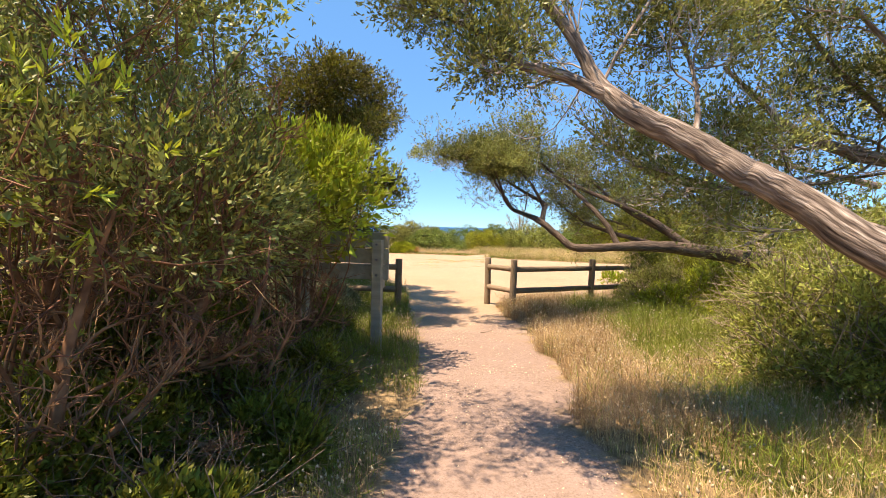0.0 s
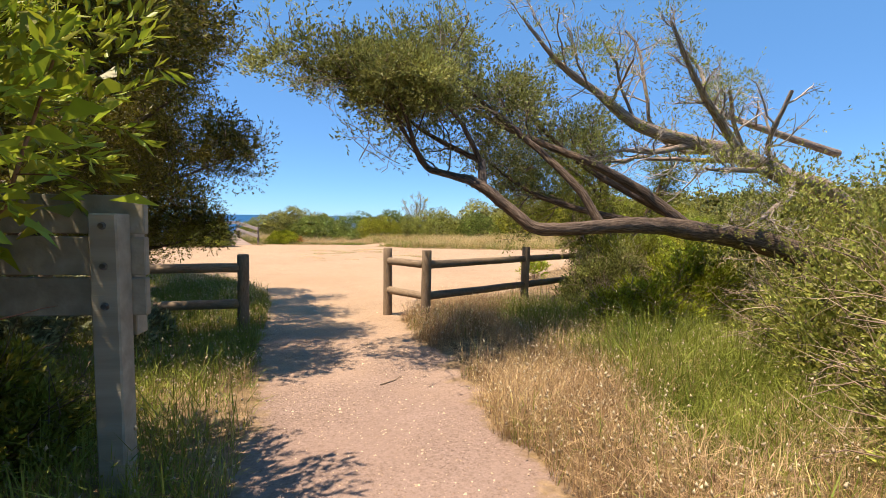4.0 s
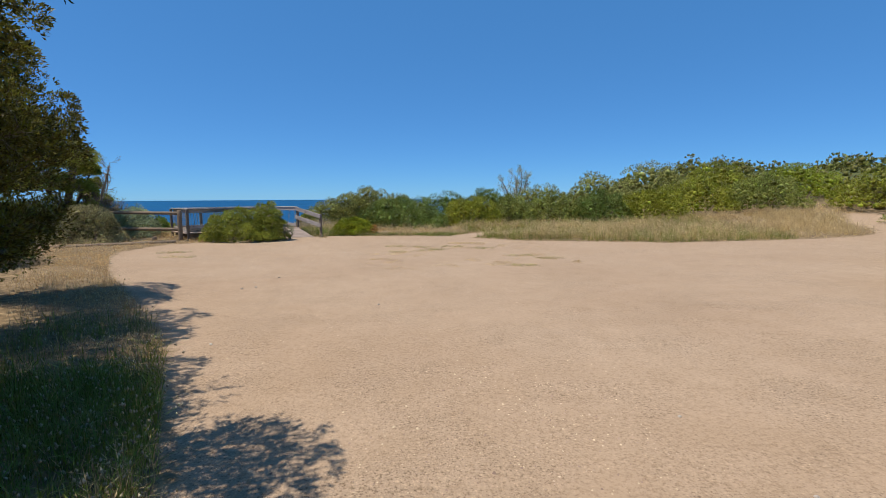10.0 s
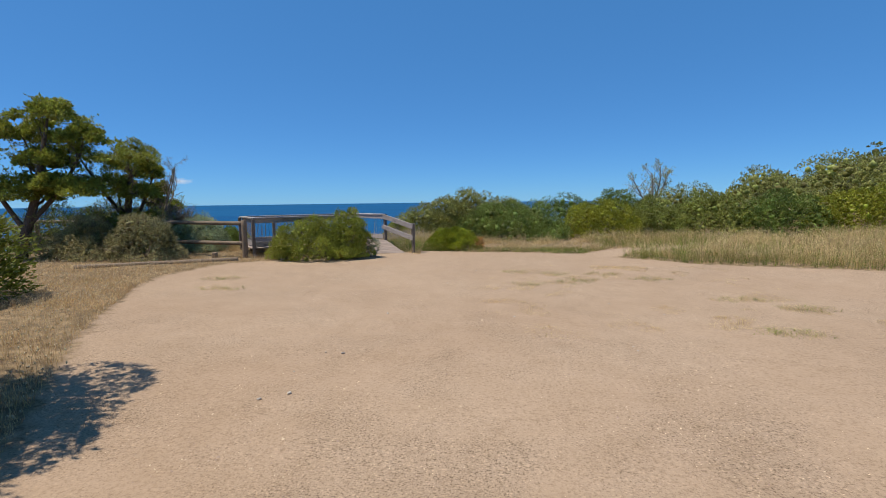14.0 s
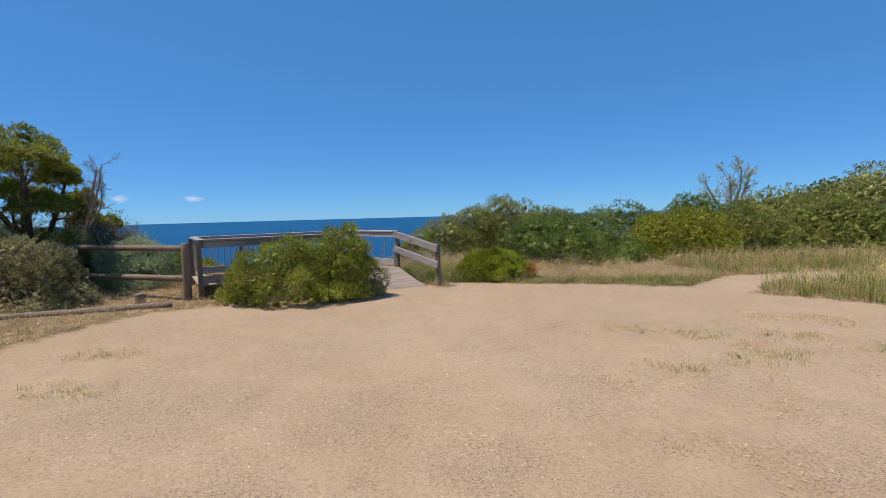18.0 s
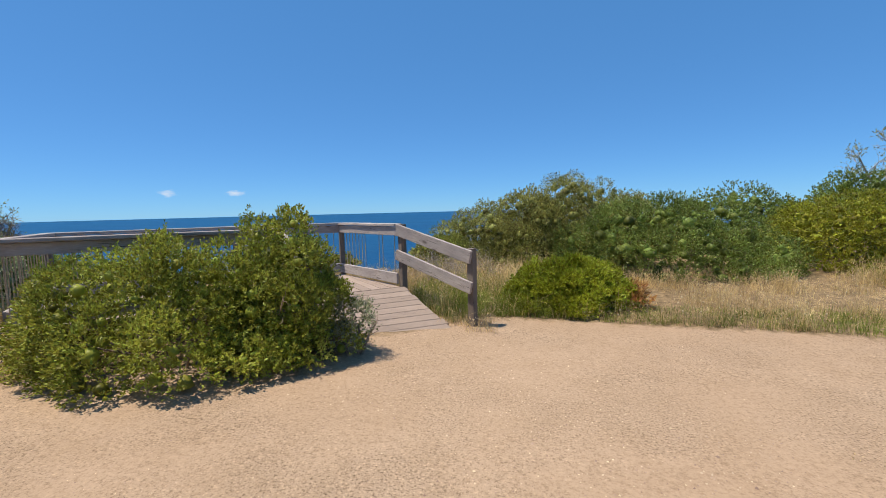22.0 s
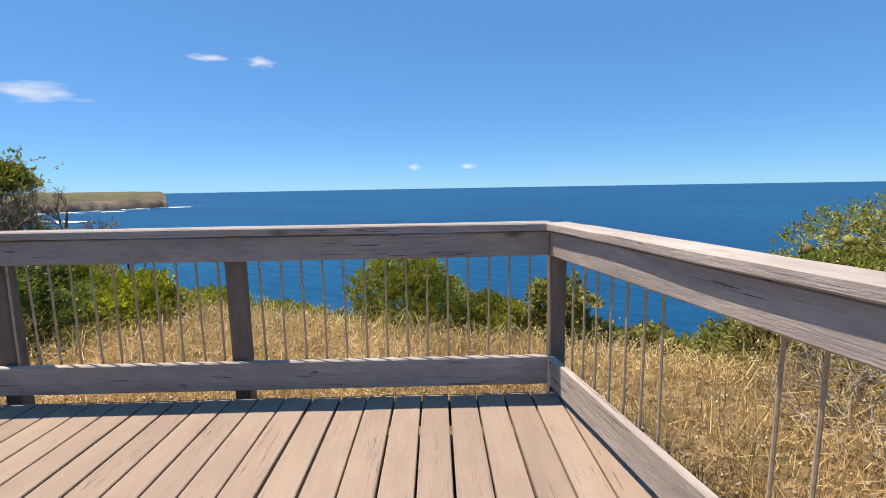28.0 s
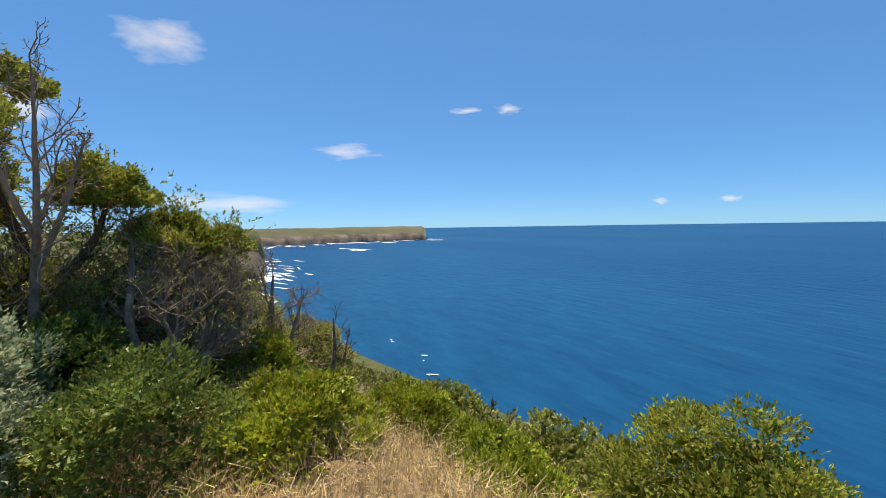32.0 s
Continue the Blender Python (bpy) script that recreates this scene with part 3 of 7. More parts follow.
# ---- log fences ----
def log_fence(name, posts, rails, label, radius=0.075, rail_r=0.06, heights=(0.9, 0.42), top=1.12, group=""):
    """Round posts let into the ground with two log rails between them."""
    base = thing(name, (*posts[0], height(*posts[0])), label, "fence", group)
    ox, oy, oz = base.location
    for k, (x, y) in enumerate(posts):
        z = height(x, y)
        part("post", log_bm(top + 0.3, radius * 1.03, radius * 0.97, seed=k + len(posts)), M_LOG, base,
             matrix=pose(x - ox, y - oy, z - 0.3 - oz, 0.6 * (k % 3 - 1), 0.8 * (k % 2), 40 * k))
    for k, (a, b) in enumerate(rails):
        for h in heights:
            p = Vector((a[0] - ox, a[1] - oy, height(*a) + h - oz))
            q = Vector((b[0] - ox, b[1] - oy, height(*b) + h - oz))
            d = (q - p).normalized()
            p, q = p + d * radius * 0.55, q - d * radius * 0.55
            part("rail", log_bm((q - p).length, rail_r * 1.05, rail_r * 0.95, seed=k * 3 + h, rings=13), M_LOG, base, matrix=aim(p, q))
    return base


FR = [(1.1, 10.65), (1.57, 9.8), (3.68, 10.95), (5.85, 12.15)]
log_fence("log_fence", FR, list(zip(FR, FR[1:])), "brown weathered round-log fence turning a corner beside the sandy path")
FL_ = [(-0.94, 9.6), (-3.15, 9.55), (-5.4, 9.5)]
log_fence("log_fence", FL_, list(zip(FL_, FL_[1:])), "brown weathered round-log fence ending at the path beside a dark tree", top=1.08)
FS = [(-9.42, 30.13), (-13.6, 30.67), (-18.6, 31.3), (-23.1, 31.9)]
log_fence("log_fence", FS, list(zip(FS, FS[1:])), "long brown log fence along the clifftop behind grey shrubs", radius=0.085, rail_r=0.065, heights=(1.16, 0.5), top=1.28)


def ground_log():
    a, b = Vector((-9.3, 29.5, 0)), Vector((-13.0, 27.45, 0))
    a.z, b.z = height(a.x, a.y) + 0.045, height(b.x, b.y) + 0.045
    ob = part("ground_log", log_bm((b - a).length, 0.085, 0.075, seed=3, rings=15), M_LOG, None, matrix=aim(a, b))
    tagged(ob, "pale weathered log lying along the edge of the clearing", "log")
    st = part("tree_stump", log_bm(0.3, 0.1, 0.09, seed=8), M_LOG, None, matrix=pose(-10.24, 29.74, height(-10.24, 29.74) - 0.06))
    tagged(st, "short sawn round stump behind the ground log", "stump")


ground_log()


# ---- signboard seen from behind ----
def signboard():
    x, y = -0.86, 5.82
    z = height(x, y)
    ob = thing("signboard", (x, y, z), "grey timber signboard seen from behind on a bolted square post", "sign")
    turn = pose(0, 0, 0, 0, 0, -6)
    bm = plank(1.82, 0.125, 0.13, 0.008, 0.003, 1)
    part("post", bm, M_SIGN, ob, matrix=turn @ pose(0, 0, 0.61, 0, -90, 0) @ pose(0, 0, -0.06))
    for k in range(3):
        bm = plank(1.25, 0.2, 0.045, 0.005, 0.003, 5 + k)
        part("plank", bm, M_SIGN, ob, matrix=turn @ pose(-0.5, 0.09, 0.985 + 0.215 * k, 90, 0, 0) @ pose(0, 0.1, -0.02))
    bm = plank(0.66, 0.11, 0.05, 0.005, 0.002, 9)
    part("cover_batten", bm, M_SIGN, ob, matrix=turn @ pose(0.02, 0.19, 1.19, 0, -90, 0) @ pose(0, 0, -0.02))
    bm = plank(1.6, 0.125, 0.12, 0.008, 0.003, 2)
    part("post", bm, M_SIGN, ob, matrix=turn @ pose(-1.0, 0, 0.5, 0, -90, 0) @ pose(0, 0, -0.06))
    for k in range(3):
        bm = bmesh.new()
        bmesh.ops.create_cone(bm, cap_ends=True, segments=10, radius1=0.02, radius2=0.014, depth=0.014)
        part("bolt", bm, M_BOLT, ob, "round steel bolt", turn @ pose(-0.005, -0.069, 1.06 + 0.2 * k, 90, 0, 0))


signboard()

# ---- viewing platform ----
E1 = Vector((-0.748, -0.664, 0))
IN = Vector((0.664, -0.748, 0))
K = Vector((KX, KY, 0))
DZ, DEEP, LONG = 0.345, 2.12, 4.36


def at_deck(s, t, z=0.0):
    return K + E1 * s + IN * t + Vector((0, 0, z))


C_K, C_FL, C_BL = at_deck(0, 0), at_deck(LONG, 0), at_deck(LONG, DEEP)
C_LP, C_R2 = at_deck(1.46, DEEP), at_deck(-0.365, DEEP)
deck = thing("viewing_platform", (K + E1 * 2 + IN).to_tuple(), "weathered timber lookout deck with capped rails and thin metal balusters", "deck")
deck.location.z = -0.1
DECK0 = Matrix.Translation(-deck.location)


def prism(points, z0, z1, bevel=0.004):
    bm = bmesh.new()
    lo = [bm.verts.new((p.x, p.y, z0)) for p in points]
    hi = [bm.verts.new((p.x, p.y, z1)) for p in points]
    n = len(points)
    bm.faces.new(lo)
    bm.faces.new(hi[::-1])
    for k in range(n):
        bm.faces.new((lo[k], hi[k], hi[(k + 1) % n], lo[(k + 1) % n]))
    bmesh.ops.recalc_face_normals(bm, faces=bm.faces)
    if bevel:
        bmesh.ops.bevel(bm, geom=[e for e in bm.edges if abs(e.verts[0].co.z - z1) < 1e-4 and abs(e.verts[1].co.z - z1) < 1e-4],
                        offset=bevel, segments=1, affect="EDGES")
    return bm


def board_between(a, b, width, thick, name, material, up=(0, 0, 1), seed=1, label="", wob=0.004):
    """A sawn board whose top edge line runs from a to b; width goes down from that line."""
    a, b = Vector(a), Vector(b)
    m = along(a, b, up)
    bm = plank((b - a).length, thick, width, 0.006, wob, seed, cuts=9)
    return part(name, bm, material, deck, label, DECK0 @ m @ Matrix.Translation((0, 0, -width)))


def nail_mesh():
    bm = bmesh.new()
    bmesh.ops.create_cone(bm, cap_ends=True, segments=8, radius1=0.0065, radius2=0.0045, depth=0.004)
    me = bpy.data.meshes.new("nail_head")
    bm.to_mesh(me)
    bm.free()
    me.materials.append(M_BOLT)
    return me


NAIL = nail_mesh()


def deck_boards():
    rng = random.Random(4)
    s = -0.365
    while s < LONG + 0.08:
        w = 0.15 + rng.uniform(-0.003, 0.003)
        s1 = s + w
        ta, tb = max(0.0, -(s + 0.06) / 0.172), max(0.0, -(s1 + 0.06) / 0.172)
        far = DEEP - 0.02 + rng.uniform(-0.008, 0.008)
        if ta < far - 0.05 or tb < far - 0.05:
            ta = min(ta, far - 0.01)
            pts = [(s, ta + 0.02), (s, far), (s1, far), (s1, tb + 0.02)]
            pts = [Vector((q, t, 0)) for q, t in pts]
            bm = prism(pts, -0.032, rng.uniform(-0.002, 0.002))
            m = Matrix((E1, IN, Vector((0, 0, 1)))).transposed().to_4x4()
            m.translation = K + Vector((0, 0, DZ))
            ob = part("deck_board", bm, M_DECK_CROSS, deck, matrix=DECK0 @ m)
            for t in (0.08, 1.02, 1.97):
                if t > max(ta, tb) + 0.05:
                    for q in (s + 0.03, s1 - 0.03):
                        part("nail_head", NAIL, None, ob, matrix=Matrix.Translation((q + rng.uniform(-0.006, 0.006), t + rng.uniform(-0.015, 0.015), 0.002)))
        s = s1 + 0.011 + rng.uniform(-0.003, 0.004)
    # threshold board and the ramp's cross boards
    top_l, top_r = at_deck(1.43, DEEP + 0.01, DZ), at_deck(-0.42, DEEP + 0.01, DZ)
    foot_l, foot_r = Vector((-5.84, 31.72, 0)), Vector((-4.54, 32.62, 0))
    foot_l.z = foot_r.z = -0.085
    n = 9
    for k in range(n):
        f0, f1 = k / n, (k + 0.94) / n
        a, b = top_l.lerp(foot_l, f0), top_r.lerp(foot_r, f0)
        c, d = top_r.lerp(foot_r, f1), top_l.lerp(foot_l, f1)
        ex = rng.uniform(-0.015, 0.03)
        b, c = b + (b - a).normalized() * ex, c + (c - d).normalized() * ex
        bm = bmesh.new()
        v = [bm.verts.new(p) for p in (a, b, c, d)]
        w = [bm.verts.new(p - Vector((0, 0, 0.035))) for p in (a, b, c, d)]
        bm.faces.new(v)
        bm.faces.new(w[::-1])
        for q in range(4):
            bm.faces.new((v[q], w[q], w[(q + 1) % 4], v[(q + 1) % 4]))
        bmesh.ops.recalc_face_normals(bm, faces=bm.faces)
        bmesh.ops.bevel(bm, geom=bm.edges[:], offset=0.004, segments=1, affect="EDGES")
        x = (b - a).normalized()
        up = x.cross(d - a).normalized()
        up = up if up.z > 0 else -up
        m = Matrix((x, up.cross(x), up)).transposed().to_4x4()
        m.translation = a
        bmesh.ops.transform(bm, matrix=m.inverted(), verts=bm.verts)
        ob = part("ramp_board", bm, M_DECK, deck, matrix=DECK0 @ m)
        wide, run = (b - a).length, (d - a).length * (1 if (m.inverted() @ d).y > 0 else -1)
        for q in (0.07, 0.5 * wide, wide - 0.07):
            for t in (0.25, 0.75):
                part("nail_head", NAIL, None, ob, matrix=Matrix.Translation((q + rng.uniform(-0.01, 0.01), run * t, 0.002)))
    for side, f in ((top_l, foot_l), (top_r, foot_r)):
        board_between(side - Vector((0, 0, 0.04)), f - Vector((0, 0, 0.03)), 0.12, 0.05, "ramp_bearer", M_POST)


deck_boards()
for t in (0.05, 1.0, 1.95):
    board_between(at_deck(-0.1 if t < 1.5 else -0.3, t, DZ - 0.036), at_deck(LONG, t, DZ - 0.036), 0.14, 0.05, "bearer", M_POST)


def post_at(p, z0, z1, size=0.1, turn=41.6, seed=0):
    bm = plank(z1 - z0, size, size, 0.006, 0.003, seed)
    return part("post", bm, M_POST, deck, matrix=DECK0 @ Matrix.Translation((p[0], p[1], (z0 + z1) / 2)) @ pose(0, 0, 0, 0, 0, turn)
                @ pose(0, 0, 0, 0, -90, 0) @ pose(0, 0, -size / 2))


ROD = bmesh.new()
bmesh.ops.create_cone(ROD, cap_ends=True, segments=7, radius1=0.0065, radius2=0.0065, depth=1.0)
ROD_ME = bpy.data.meshes.new("baluster")
ROD.to_mesh(ROD_ME)
ROD.free()
ROD_ME.materials.append(M_ROD)
CAP = 1.365


def railed(a, b, out, rods, seed, kick=True, ext=(0.0, 0.0)):
    """One side of the deck: flat cap, rail board under it, kick board above the deck, and thin upright rods between."""
    d = (b - a).normalized()
    o = out.normalized()
    z = Vector((0, 0, 1))
    ca, cb = a - d * ext[0] + o * 0.045, b + d * ext[1] + o * 0.045
    m = along(ca + z * (CAP - 0.045), cb + z * (CAP - 0.045))
    part("top_rail", plank((cb - ca).length, 0.15, 0.045, 0.007, 0.005, seed, cuts=11), M_RAIL, deck, matrix=DECK0 @ m)
    board_between(a + o * 0.02 + z * (CAP - 0.052), b + o * 0.02 + z * (CAP - 0.052), 0.142, 0.042, "rail_board", M_RAIL, seed=seed + 1)
    if kick:
        board_between(a + o * 0.02 + z * (DZ + 0.215), b + o * 0.02 + z * (DZ + 0.215), 0.175, 0.042, "kick_board", M_RAIL, seed=seed + 2)
    z0, z1 = DZ + 0.19, CAP - 0.18
    for s in rods:
        p = a + d * s + o * 0.065
        part("baluster", ROD_ME, None, deck, matrix=DECK0 @ Matrix.Translation((p.x, p.y, (z0 + z1) / 2)) @ pose(0, 0, 0, 0.6 * math.sin(s * 31), 0.5 * math.cos(s * 17))
             @ Matrix.Diagonal((1, 1, z1 - z0, 1)))


D_R = (C_R2 - C_K).normalized()
N_R = Vector((0.615, 0.789, 0))
railed(C_K, C_FL, -IN, [0.1 + 0.1236 * k for k in range(34) if abs(0.1 + 0.1236 * k - 1.86) > 0.06], 11, ext=(0.02, 0.1))
C_RE = C_R2 - D_R * 0.09
railed(C_K, C_RE, N_R, [0.18, 0.305, 0.43, 0.56, 0.685, 0.81, 0.925, 1.42, 1.54, 1.92], 21, ext=(0.02, 0.0))
railed(C_LP, C_BL, IN, [0.14 + 0.1236 * k for k in range(23)], 31, ext=(0.05, 0.1))
railed(C_BL, C_FL, (C_FL - at_deck(0, 0)), [0.14 + 0.1236 * k for k in range(16)], 41)
for k, (p, o) in enumerate(((C_K, -IN * 0.095 - E1 * 0.07), (at_deck(1.86, 0), -IN * 0.1), (at_deck(3.25, 0), -IN * 0.1), (C_FL, -IN * 0.1 + E1 * 0.1),
                            (C_BL, IN * 0.1 + E1 * 0.1), (at_deck(2.9, DEEP), IN * 0.1), (C_LP, IN * 0.1 - E1 * 0.0))):
    q = p + o
    post_at(q, height(q.x, q.y) - 0.2, CAP - 0.05, 0.095, seed=k)
q = C_RE + N_R * 0.093 + D_R * 0.05
post_at(q, height(q.x, q.y) - 0.2, CAP - 0.01, 0.1, 52, 9)
P_N = Vector((-4.31, 32.84, 0))
P_M = Vector((-6.0, 31.3, 0))
post_at(P_N, height(-4.31, 32.84) - 0.25, 1.02, 0.1, -25, 5)
post_at(P_M, height(-6.0, 31.3) - 0.25, 1.02, 0.1, -45, 6)
for a, b, o, seed in ((C_RE + N_R * 0.018 + D_R * 0.004, P_N + Vector((-0.03, -0.075, 0)), N_R, 51), (C_LP + IN * 0.03 - E1 * 0.02, P_M + Vector((0.06, 0.05, 0)), E1, 61)):
    d = (b - a).normalized()
    board_between(a + Vector((0, 0, CAP - 0.005)), b + d * 0.06 + Vector((0, 0, 0.99)), 0.185, 0.045, "sloping_rail", M_RAIL, seed=seed)
    board_between(a + Vector((0, 0, CAP - 0.42)), b + d * 0.06 + Vector((0, 0, 0.55)), 0.17, 0.045, "sloping_rail", M_RAIL, seed=seed + 1)


# ---- plants: growth helpers ----
def tubes(paths, sides):
    """Tapered tubes round polylines, given as (points, radii)."""
    vs, fs, gr, base = [], [], [], 0
    ang = np.linspace(0, 2 * np.pi, sides, endpoint=False)
    for pts, rad in paths:
        pts, rad = np.asarray(pts, float), np.asarray(rad, float)
        tan = np.gradient(pts, axis=0)
        tan /= np.linalg.norm(tan, axis=1, keepdims=True) + 1e-9
        ref = np.array([0.31, 0.22, 0.92]) if abs(tan[0, 2]) < 0.8 else np.array([0.9, 0.3, 0.1])
        u = np.cross(tan, ref)
        u /= np.linalg.norm(u, axis=1, keepdims=True) + 1e-9
        w = np.cross(tan, u)
        ring = pts[:, None] + rad[:, None, None] * (np.cos(ang)[None, :, None] * u[:, None] + np.sin(ang)[None, :, None] * w[:, None])
        n = len(pts)
        vs.append(ring.reshape(-1, 3))
        run = np.r_[0, np.cumsum(np.linalg.norm(np.diff(pts, axis=0), axis=1))] + pts[0].sum() * 7
        gr.append(np.stack([rad[:, None] * np.cos(ang), rad[:, None] * np.sin(ang), np.repeat(run[:, None], sides, 1)], -1).reshape(-1, 3))
        k, q = np.meshgrid(np.arange(n - 1), np.arange(sides), indexing="ij")
        f = np.stack([k * sides + q, k * sides + (q + 1) % sides, (k + 1) * sides + (q + 1) % sides, (k + 1) * sides + q], -1).reshape(-1, 4)
        fs.append(f + base)
        base += n * sides
    return np.concatenate(vs), np.concatenate(fs), np.concatenate(gr)


def tube_mesh(name, paths, sides):
    v, f, g = tubes(paths, sides)
    me = smooth_faces(np_mesh(name, v, [f]))
    me.attributes.new("grain", "FLOAT_VECTOR", "POINT").data.foreach_set("vector", g.astype(np.float32).ravel())
    return me


def bark_mesh(name, path, sides=20, fine=4):
    """A trunk or limb with stringy ridges of loose bark."""
    pts, rad = path
    n = len(pts)
    t = np.linspace(0, n - 1, (n - 1) * fine + 1)
    pts = np.column_stack([np.interp(t, np.arange(n), pts[:, k]) for k in range(3)])
    rad = np.interp(t, np.arange(n), rad)
    v, f, g = tubes([(pts, rad)], sides)
    c = np.repeat(pts, sides, 0)
    u = np.tile(np.linspace(0, 2 * np.pi, sides, endpoint=False), len(pts))
    s = g[:, 2]
    amp = np.array([0.13 * noise.noise(Vector((math.cos(a) * 2.6, math.sin(a) * 2.6, q * 2.2))) + 0.16 * abs(noise.noise(Vector((math.cos(a) * 6, math.sin(a) * 7, q * 3.0)))) for a, q in zip(u, s)])
    v = c + (v - c) * (1 + amp)[:, None]
    me = smooth_faces(np_mesh(name, v, [f]))
    me.attributes.new("grain", "FLOAT_VECTOR", "POINT").data.foreach_set("vector", g.astype(np.float32).ravel())
    return me


def in_walkway(p):
    """True where a point would hang into the trodden way under the trees."""
    return (p[..., 0] > -0.65) & (p[..., 0] < 1.35) & (p[..., 1] > -3) & (p[..., 1] < 11.5) & (p[..., 2] < np.where((p[..., 0] < 0.3) & (p[..., 1] > 7), 2.95, 2.35))


def unit(v):
    return v / (np.linalg.norm(v, axis=-1, keepdims=True) + 1e-9)


def wander(rng, p, d, length, r0, r1, n=7, bend=0.25, lift=0.0):
    """A crooked branch as a polyline with radii."""
    pts, d = [np.array(p, float)], unit(np.array(d, float))
    for k in range(n - 1):
        d = unit(d + rng.normal(0, bend, 3) + np.array([0, 0, lift]))
        pts.append(pts[-1] + d * length / (n - 1))
    return np.array(pts), np.linspace(r0, r1, n)


def fork(rng, path, count, ratio, spread=0.9, start=0.25, lift=0.05, bend=0.25, n=6, rr=0.55):
    """Side shoots along a branch."""
    pts, rad = path
    total = np.linalg.norm(np.diff(pts, axis=0), axis=1).sum()
    out = []
    for k in range(count):
        f = start + (1 - start) * (k + rng.random()) / count
        i = min(int(f * (len(pts) - 1)), len(pts) - 2)
        q = f * (len(pts) - 1) - i
        p = pts[i] * (1 - q) + pts[i + 1] * q
        r = rad[i] * (1 - q) + rad[i + 1] * q
        d = unit(pts[i + 1] - pts[i]) + unit(rng.normal(0, 1, 3)) * spread
        length = total * ratio * (1.15 - 0.6 * f) * rng.uniform(0.7, 1.2)
        out.append(wander(rng, p, d, length, r * rr, r * 0.2, n, bend, lift))
    return out


def spray(rng, pos, dire, per, twig, length, width, open_=0.8, up=0.15, fold=False):
    """Narrow leaves set round short twigs: arrays of twig feet and directions; folded leaves have two halves along a midrib."""
    n = len(pos) * per
    pos, dire = np.repeat(pos, per, 0), unit(np.repeat(dire, per, 0))
    f = rng.random((n, 1))
    side = unit(np.cross(dire, rng.normal(0, 1, (n, 3))))
    foot = pos + dire * twig * f + side * 0.004
    lean = open_ * (1.15 - 0.7 * f) * rng.uniform(0.6, 1.3, (n, 1))
    d = unit(dire * np.cos(lean) + side * np.sin(lean) + np.array([0, 0, up]) + rng.normal(0, 0.12, (n, 3)))
    w = unit(np.cross(d, rng.normal(0, 1, (n, 3)) + np.array([0, 0, 0.8])))
    ln = length * rng.uniform(0.65, 1.2, (n, 1))
    wd = width * rng.uniform(0.7, 1.2, (n, 1))
    if fold:
        mid, lift = foot + d * ln * 0.48, np.cross(d, w) * wd * 0.2
        v = np.stack([foot, mid + w * wd * 0.56 + lift, foot + d * ln, mid - w * wd * 0.56 + lift], 1).reshape(-1, 3)
        i = np.arange(n)[:, None] * 4
        return v, np.concatenate([i + np.array([[0, 1, 2]]), i + np.array([[0, 2, 3]])])
    v = np.stack([foot, foot + d * ln * 0.55 + w * wd, foot + d * ln], 1).reshape(-1, 3)
    return v, np.arange(n * 3).reshape(n, 3)


def clump_tips(rng, size, clumps, tips, lo=0.12, hollow=0.7, tuft=1.0):
    """Twig feet and directions over an uneven lumpy mound of half-widths size[0:2] and height size[2]."""
    sx, sy, h = size
    u = unit(rng.normal(0, 1, (clumps, 3)))
    u[:, 2] = np.abs(u[:, 2]) * 1.15 - 0.15
    rad = rng.uniform(0.5, 0.82, (clumps, 1)) if tuft == 1 else rng.uniform(0.4, 1.0, (clumps, 1)) ** 0.5 * 0.88
    c = u * rad * np.array([sx, sy, h])
    c[:, 2] = np.maximum(c[:, 2], h * lo)
    r = rng.uniform(0.2, 0.42, clumps) * (sx + sy + h) / 3 * tuft
    share = r**2 / (r**2).sum()
    tips = int(tips * 1.5)
    which = rng.choice(clumps, tips, p=share)
    v = unit(rng.normal(0, 1, (tips, 3)) + unit(c[which]) * 0.7)
    p = c[which] + v * (r[which] * rng.uniform(hollow, 1, tips))[:, None]
    # growth buried in a neighbouring clump is left out
    near = np.sqrt(np.maximum((p**2).sum(1)[:, None] + (c**2).sum(1) - 2 * p @ c.T, 0)) / r
    near[np.arange(tips), which] = 9
    keep = (p[:, 2] > 0.04) & ((near.min(1) > 0.72) | (rng.random(tips) < 0.12))
    d = unit(v + unit(p) * 0.3 + np.array([0, 0, 0.2]) + rng.normal(0, 0.3, v.shape))
    inner = c[which] + v * (r[which] * rng.uniform(0.45, 0.68, tips))[:, None]
    return p[keep], d[keep], inner[keep], c, r


def ball_template():
    bm = bmesh.new()
    bmesh.ops.create_icosphere(bm, subdivisions=1, radius=1)
    v, f = np.array([q.co for q in bm.verts]), np.array([[q.index for q in g.verts] for g in bm.faces])
    bm.free()
    return v, f


BALL_V, BALL_F = ball_template()


def inner_mass(rng, c, r):
    """Ragged solid balls that stand in for dense growth inside each clump, under its leaves."""
    n, m = len(c), len(BALL_V)
    v = c[:, None] + BALL_V[None] * (r[:, None] * rng.uniform(0.75, 1.15, (n, m)))[..., None]
    return v.reshape(-1, 3), (BALL_F[None] + np.arange(n)[:, None, None] * m).reshape(-1, 3)


def puffs(rng, feet, count, radius):
    """Twig feet and directions in small tufts round branch ends."""
    n = len(feet) * count
    c = np.repeat(feet, count, 0)
    v = unit(rng.normal(0, 1, (n, 3)) + np.array([0, 0, 0.35]))
    return c + v * np.array([1, 1, 0.75]) * radius * rng.uniform(0.35, 1, (n, 1)) ** 0.6, unit(v + np.array([0, 0, 0.25]))


